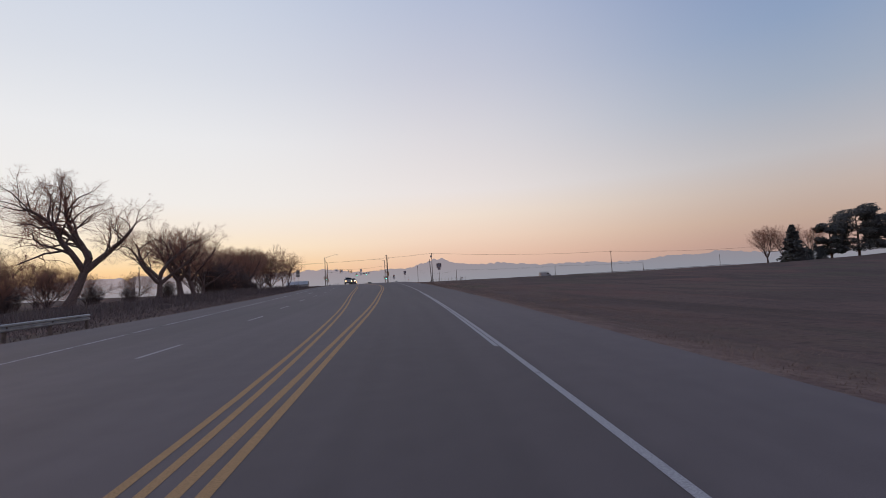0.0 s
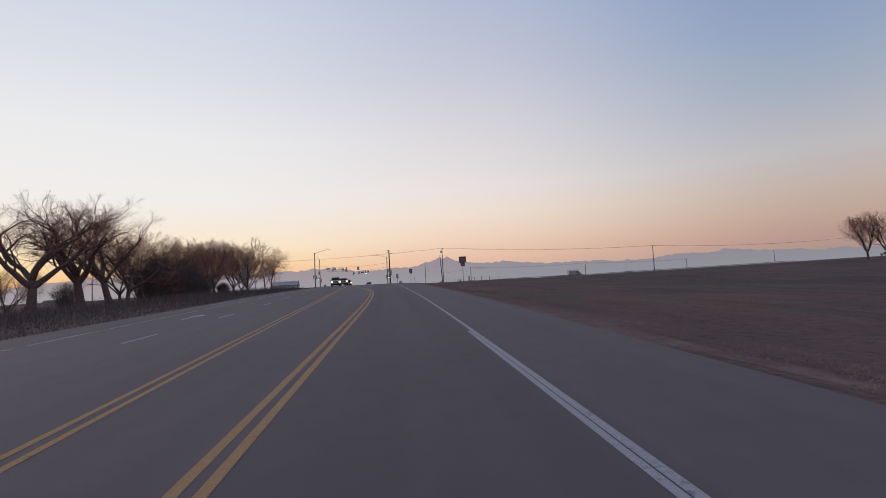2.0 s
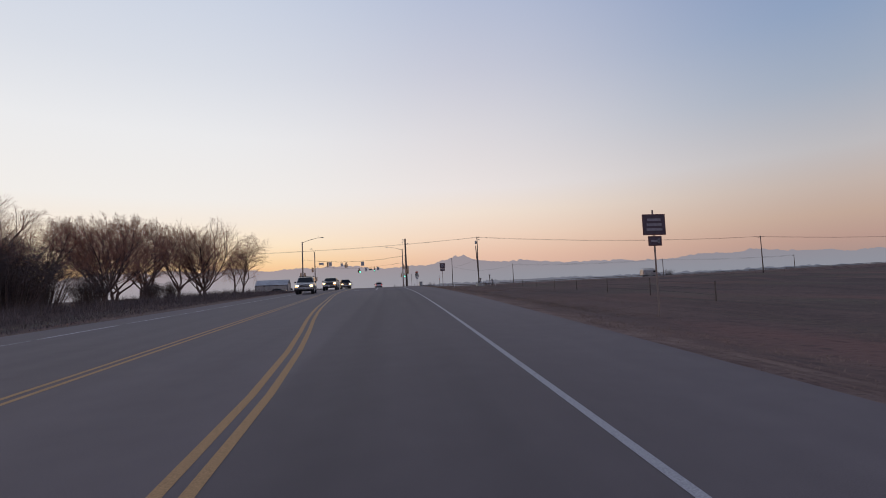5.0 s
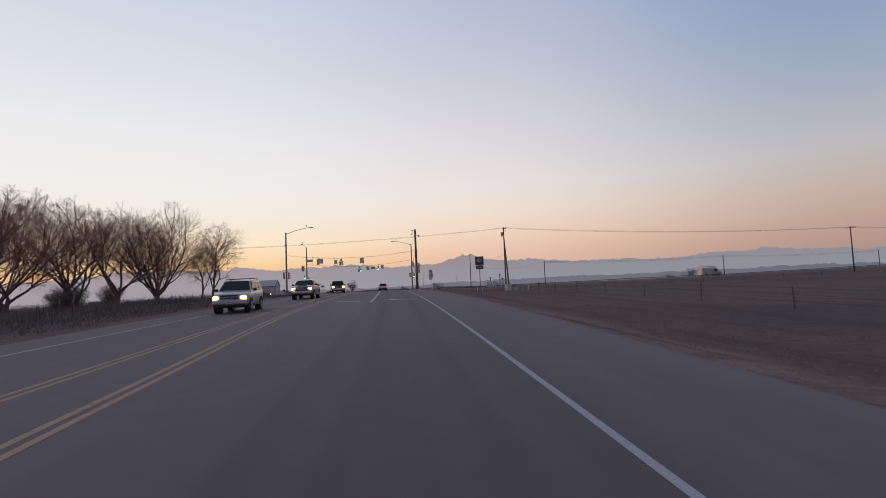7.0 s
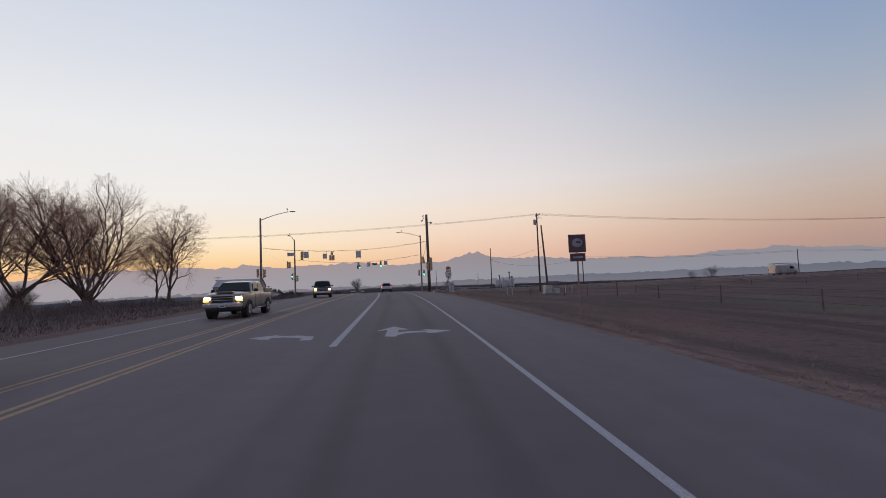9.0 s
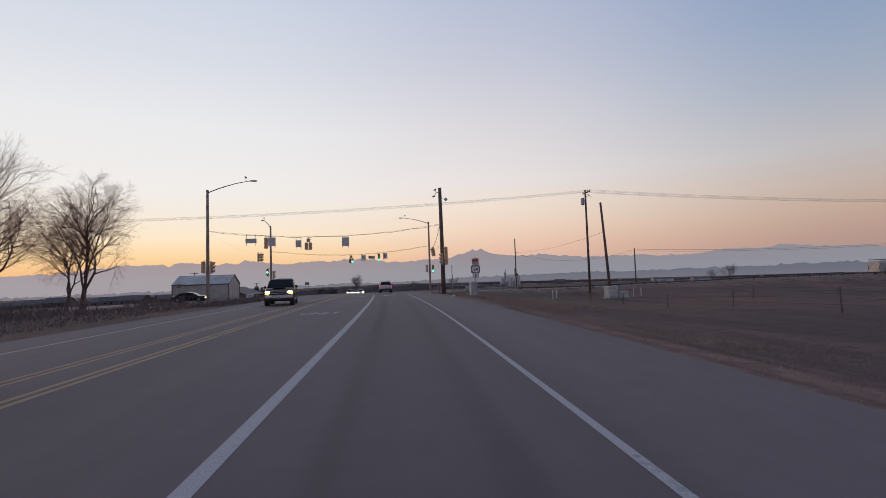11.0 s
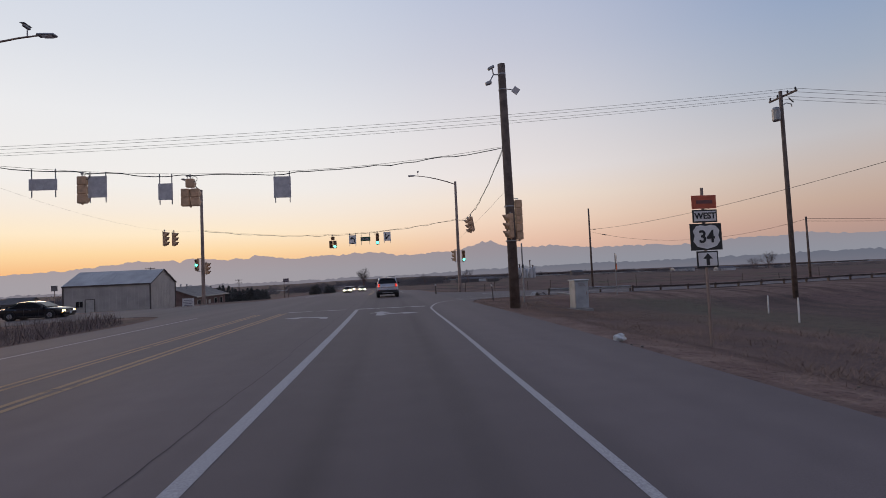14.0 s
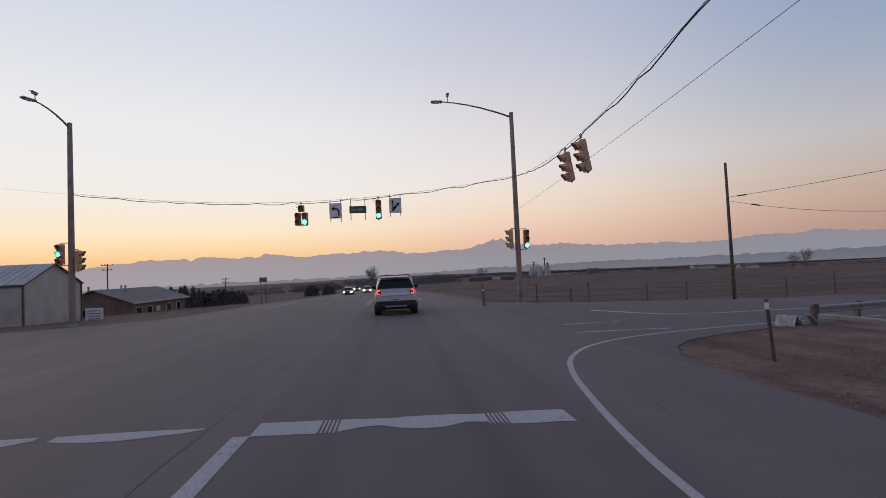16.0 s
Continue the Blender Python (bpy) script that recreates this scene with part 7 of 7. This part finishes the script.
    for s in (-1, 1):
        for y in wheels:
            wheel(t, s * (w - .1), y, r, .24)
            part("wheel_arch", Shape().tube([(s * (w - .01), y + math.cos(a) * (r + .05), r + math.sin(a) * (r + .05)) for a in [3.1416 * k / 10 for k in range(11)]], .035, 5), CAR_BLACK, t)
        part("sill", Shape().box((s * (w - .02), (wheels[0] + wheels[1]) / 2, clear + .06), (.08, abs(wheels[0] - wheels[1]) - r * 2.2, .12)), CAR_BLACK, t)
        for y in ((y1 + y0) / 2 + .35, (y1 + y0) / 2 - .65):
            part("door_handle", Shape().box((s * (w + .012), y, belt - .16), (.03, .16, .03), None, .3), CHROME, t)
    # front
    part("front_bumper", Shape().box((0, f - .02, clear + .24), (W * .95, .22, .26), None, .3), CHROME if bed else paint, t)
    part("air_dam", Shape().box((0, f - .06, clear + .05), (W * .86, .16, .16), None, .3), CAR_BLACK, t)
    g = part("grille", Shape().box((0, f - .02, hood_z - .13 - grille_h / 2), (W * .5, .12, grille_h), None, .2), CAR_BLACK, t)
    for k in (-.06, .06):
        part("grille_bar", Shape().box((0, f + .045, hood_z - .3 + k), (W * .5, .02, .03), None, .3), CHROME, g)
    if bed:
        for z in (0, grille_h):
            part("grille_frame", Shape().box((0, f + .04, hood_z - .14 - z), (W * .54, .05, .04), None, .3), CHROME, g)
        for s in (-1, 1):
            part("grille_frame", Shape().box((s * W * .26, f + .04, hood_z - .14 - grille_h / 2), (.045, .05, grille_h), None, .3), CHROME, g)
        part("hood_bulge", Shape().box((0, f - hood * .5, hood_z + .03), (W * .42, hood * .8, .07), None, .4), paint, t)
    pl = part("front_plate", Shape().box((0, f + .09, clear + .22), (.31, .01, .16)), PLATE, t)
    part("plate_bar", Shape().box((0, f + .098, clear + .22), (.2, .006, .06)), PLATE_BAR, pl)
    on = lights == "front"
    for s in (-1, 1):
        hl = part("headlight", Shape().box((s * W * .375, f - .06, hood_z - .27), (W * .17, .16, .17), None, .3), (head or HEADLIGHT) if on else CAR_GLASS, t, "lit headlight" if on else "")
        part("marker_lamp", Shape().box((s * W * .4, f - .05, hood_z - .4), (W * .14, .12, .06), None, .3), FOG_AMBER if on else CHROME, t)
    # rear
    part("rear_bumper", Shape().box((0, b + .03, clear + .2), (W * .93, .22, .3), None, .25), CAR_BLACK, t)
    for s in (-1, 1):
        tl = part("tail_light", Shape().box((s * (w - .24), b + .05, rear_top - lamp[0]), (.2, .16, lamp[1]), None, .3), TAIL_DIM, t)
        if lights == "rear":
            part("lit_element", Shape().box((s * (w - .24), b - .035, rear_top - lamp[0] + .09), (.13, .02, .045), None, .3).box((s * (w - .175), b - .035, rear_top - lamp[0]), (.045, .02, .2), None, .3).box((s * (w - .24), b - .035, rear_top - lamp[0] - .09), (.13, .02, .045), None, .3), TAIL, tl, "glowing red lamp")
    if lights == "rear":
        rp = part("rear_plate", Shape().box((0, b - .03, rear_top - .42), (.31, .01, .16)), PLATE, t)
        part("plate_bar", Shape().box((0, b - .038, rear_top - .42), (.2, .006, .06)), PLATE_BAR, rp)
        part("badge_bar", Shape().box((0, b - .02, rear_top - .22), (W * .62, .03, .045), None, .3), CHROME, t)
        part("spoiler", Shape().box((0, y0 - .08, z1 - .03), (W * .66, .3, .05), None, .4), paint, t)
        part("brake_light", Shape().box((0, y0 - .24, z1 - .045), (.36, .02, .03)), TAIL_DIM, t, "high brake lamp")
        part("lower_trim", Shape().box((0, b + .02, clear + .36), (W * .88, .16, .05), None, .3), CHROME, t)
        part("skid_plate", Shape().box((0, b - .01, clear + .1), (W * .5, .16, .09), None, .3), GALV, t)
        part("exhaust_tip", Shape().tube([(.5, b + .1, clear + .04), (.5, b - .02, clear + .04)], .035, 8), CHROME, t)
    part("underbody", Shape().box((0, 0, clear + .02), (W * .78, L * .86, .2)), CAR_BLACK, t)
    if rack:
        for s in (-1, 1):
            rr = part("roof_rail", Shape().tube([(s * wt * .88, y1 - .1, z1 - .02), (s * wt * .88, y1 - .25, z1 + .06), (s * wt * .88, y0 + .35, z1 + .06), (s * wt * .88, y0 + .2, z1 - .02)], .02, 6), CAR_BLACK, t)
        for y in (y1 - .7, y0 + .6):
            part("roof_crossbar", Shape().box((0, y, z1 + .06), (wt * 1.76, .05, .03)), CAR_BLACK, t)
    if bed:
        for s in (-1, 1):
            part("bed_side", Shape().box((s * (w - .05), (b + yb) / 2, belt + .06), (.1, yb - b - .05, .2), None, .2), paint, t)
        part("tailgate", Shape().box((0, b + .06, belt + .06), (W * .94, .08, .2), None, .2), paint, t)
        part("bed_floor", Shape().box((0, (b + yb) / 2, belt + .005), (W * .86, yb - b - .2, .03)), CAR_BLACK, t)
        for s in (-1, 1):
            part("running_board", Shape().tube([(s * w * .98, 1.0, clear), (s * w * .98, -.9, clear)], .05, 6), CHROME, t)
    return t


SILVER = glossy_paint("silver_car_paint", (.52, .52, .56), .25, .3, .15)
WHITE_CAR = glossy_paint("white_car_paint", (.42, .4, .4), .1, .3, .3)
DARK_CAR = glossy_paint("dark_brown_car_paint", (.03, .021, .019), 0, .42, .3)
DARK_CAR.node_tree.nodes["Principled BSDF"].inputs["Coat Weight"].default_value = .0
DARK_CAR.node_tree.nodes["Principled BSDF"].inputs["Specular IOR Level"].default_value = .2
BLACK_CAR = glossy_paint("black_car_paint", (.02, .02, .024), .3, .2, .2)
GOLD = glossy_paint("gold_car_paint", (.3, .25, .2), .4, .32, .3)


def road_pose(y, d):
    """A place on the road and the road's bearing there."""
    x = float(road_x(y)) + d
    yaw = math.degrees(math.atan2(-(float(road_x(y + 1)) - float(road_x(y - 1))), 2))
    return (x, y, float(road_z(y)) + .005), yaw


SUV = dict(hood=1.15, belt=1.2, hood_z=1.14, roof=(.5, -2.02), rake=(.72, .28), wheels=(1.45, -1.42), rack=True, clear=.38)
p, yw = road_pose(228.1, .05)
vehicle("lead_suv", p, yw, "silver sport utility vehicle with lit red tail lamps", "car", SILVER, 5.0, 2.06, 1.86, lights="rear", lamp=(.05, .32), **SUV)
p, yw = road_pose(136.2, -9.45)
vehicle("oncoming_suv", p, yw + 184, "pale silver sport utility vehicle with lit headlights", "car", WHITE_CAR, 4.75, 1.92, 1.88, **SUV)
PICKUP = dict(hood=1.3, belt=1.28, hood_z=1.28, roof=(.75, -1.05), rake=(.62, .22), wheels=(1.85, -1.75), r=.42, bed=True, clear=.42, grille_h=.36)
p, yw = road_pose(155, -8.7)
vehicle("oncoming_pickup", p, yw + 180, "gold pickup truck with lit headlights", "pickup", GOLD, 5.7, 1.98, 1.86, **PICKUP)
p, yw = road_pose(187.0, -8.6)
vehicle("oncoming_pickup", p, yw + 187, "dark brown pickup truck with lit amber headlights", "pickup", DARK_CAR, 5.5, 2.04, 1.98, **PICKUP)
SEDAN = dict(hood=1.25, belt=.92, hood_z=.86, roof=(.35, -1.0), rake=(.85, .75), wheels=(1.4, -1.4), r=.33, clear=.2)
vehicle("waiting_sedan", (-16.6, 222.6, float(pavement_z(-16.6, 222.6))), -86, "black sedan waiting on the crossing road with lights on", "car", BLACK_CAR, 4.7, 1.82, 1.43, **SEDAN)
for y, d in ((301, -8.2), (318, -4.9), (352, -8.4), (405, -5.3)):
    p, yw = road_pose(y, d)
    vehicle("far_oncoming_car", p, yw + 180, "far oncoming car with bright headlights", "car", BLACK_CAR, 4.7, 1.85, 1.5, **dict(SEDAN, head=FAR_HEADLIGHT))

# white work van with a ladder rack on the crossing road
vx, vy = 95.0, 219.4
vz = float(pavement_z(vx, vy))
van = thing("work_van", (vx, vy, vz), "white work van with a long roof rack", "van", "vehicles", -90)
ring = lambda y, w, zb, zt: [(w * .85, y, zb), (w, y, zb + .15), (w, y, zt - .35), (w * .9, y, zt), (-w * .9, y, zt), (-w, y, zt - .35), (-w, y, zb + .15), (-w * .85, y, zb)]
part("body", Shape().loft([ring(-2.8, .98, .4, 2.05), (ring(-2.6, 1.0, .35, 2.15)), ring(1.0, 1.0, .35, 2.15), ring(1.7, .98, .35, 1.75), ring(2.1, .96, .35, 1.25), ring(2.75, .9, .42, 1.05), ring(2.85, .82, .5, .9)]), WHITE_CAR, van)
part("windscreen", Shape().slab([(-.8, 1.78, 1.62), (-.8, 1.12, 2.06), (.8, 1.12, 2.06), (.8, 1.78, 1.62)][::-1], .02), CAR_GLASS, van)
for s in (-1, 1):
    part("side_window", Shape().box((s * .995, .95, 1.5), (.02, .9, .5)), CAR_GLASS, van)
    for y in (1.75, -1.7):
        wheel(van, s * .88, y, .36, .24)
    part("rack_rail", Shape().tube([(s * .85, -2.9, 2.42), (s * .85, 2.0, 2.42)], .05, 6), GALV, van)
    part("tail_light", Shape().box((s * .9, -2.83, 1.1), (.12, .06, .5)), TAIL_DIM, van)
for y in (-2.5, -1, .6):
    part("rack_bar", Shape().box((0, y, 2.36), (1.8, .07, .07)).box((.85, y, 2.25), (.05, .05, .3)).box((-.85, y, 2.25), (.05, .05, .3)), GALV, van)
part("ladder", Shape().box((.3, -.4, 2.46), (.35, 4.9, .08)), GALV, van)
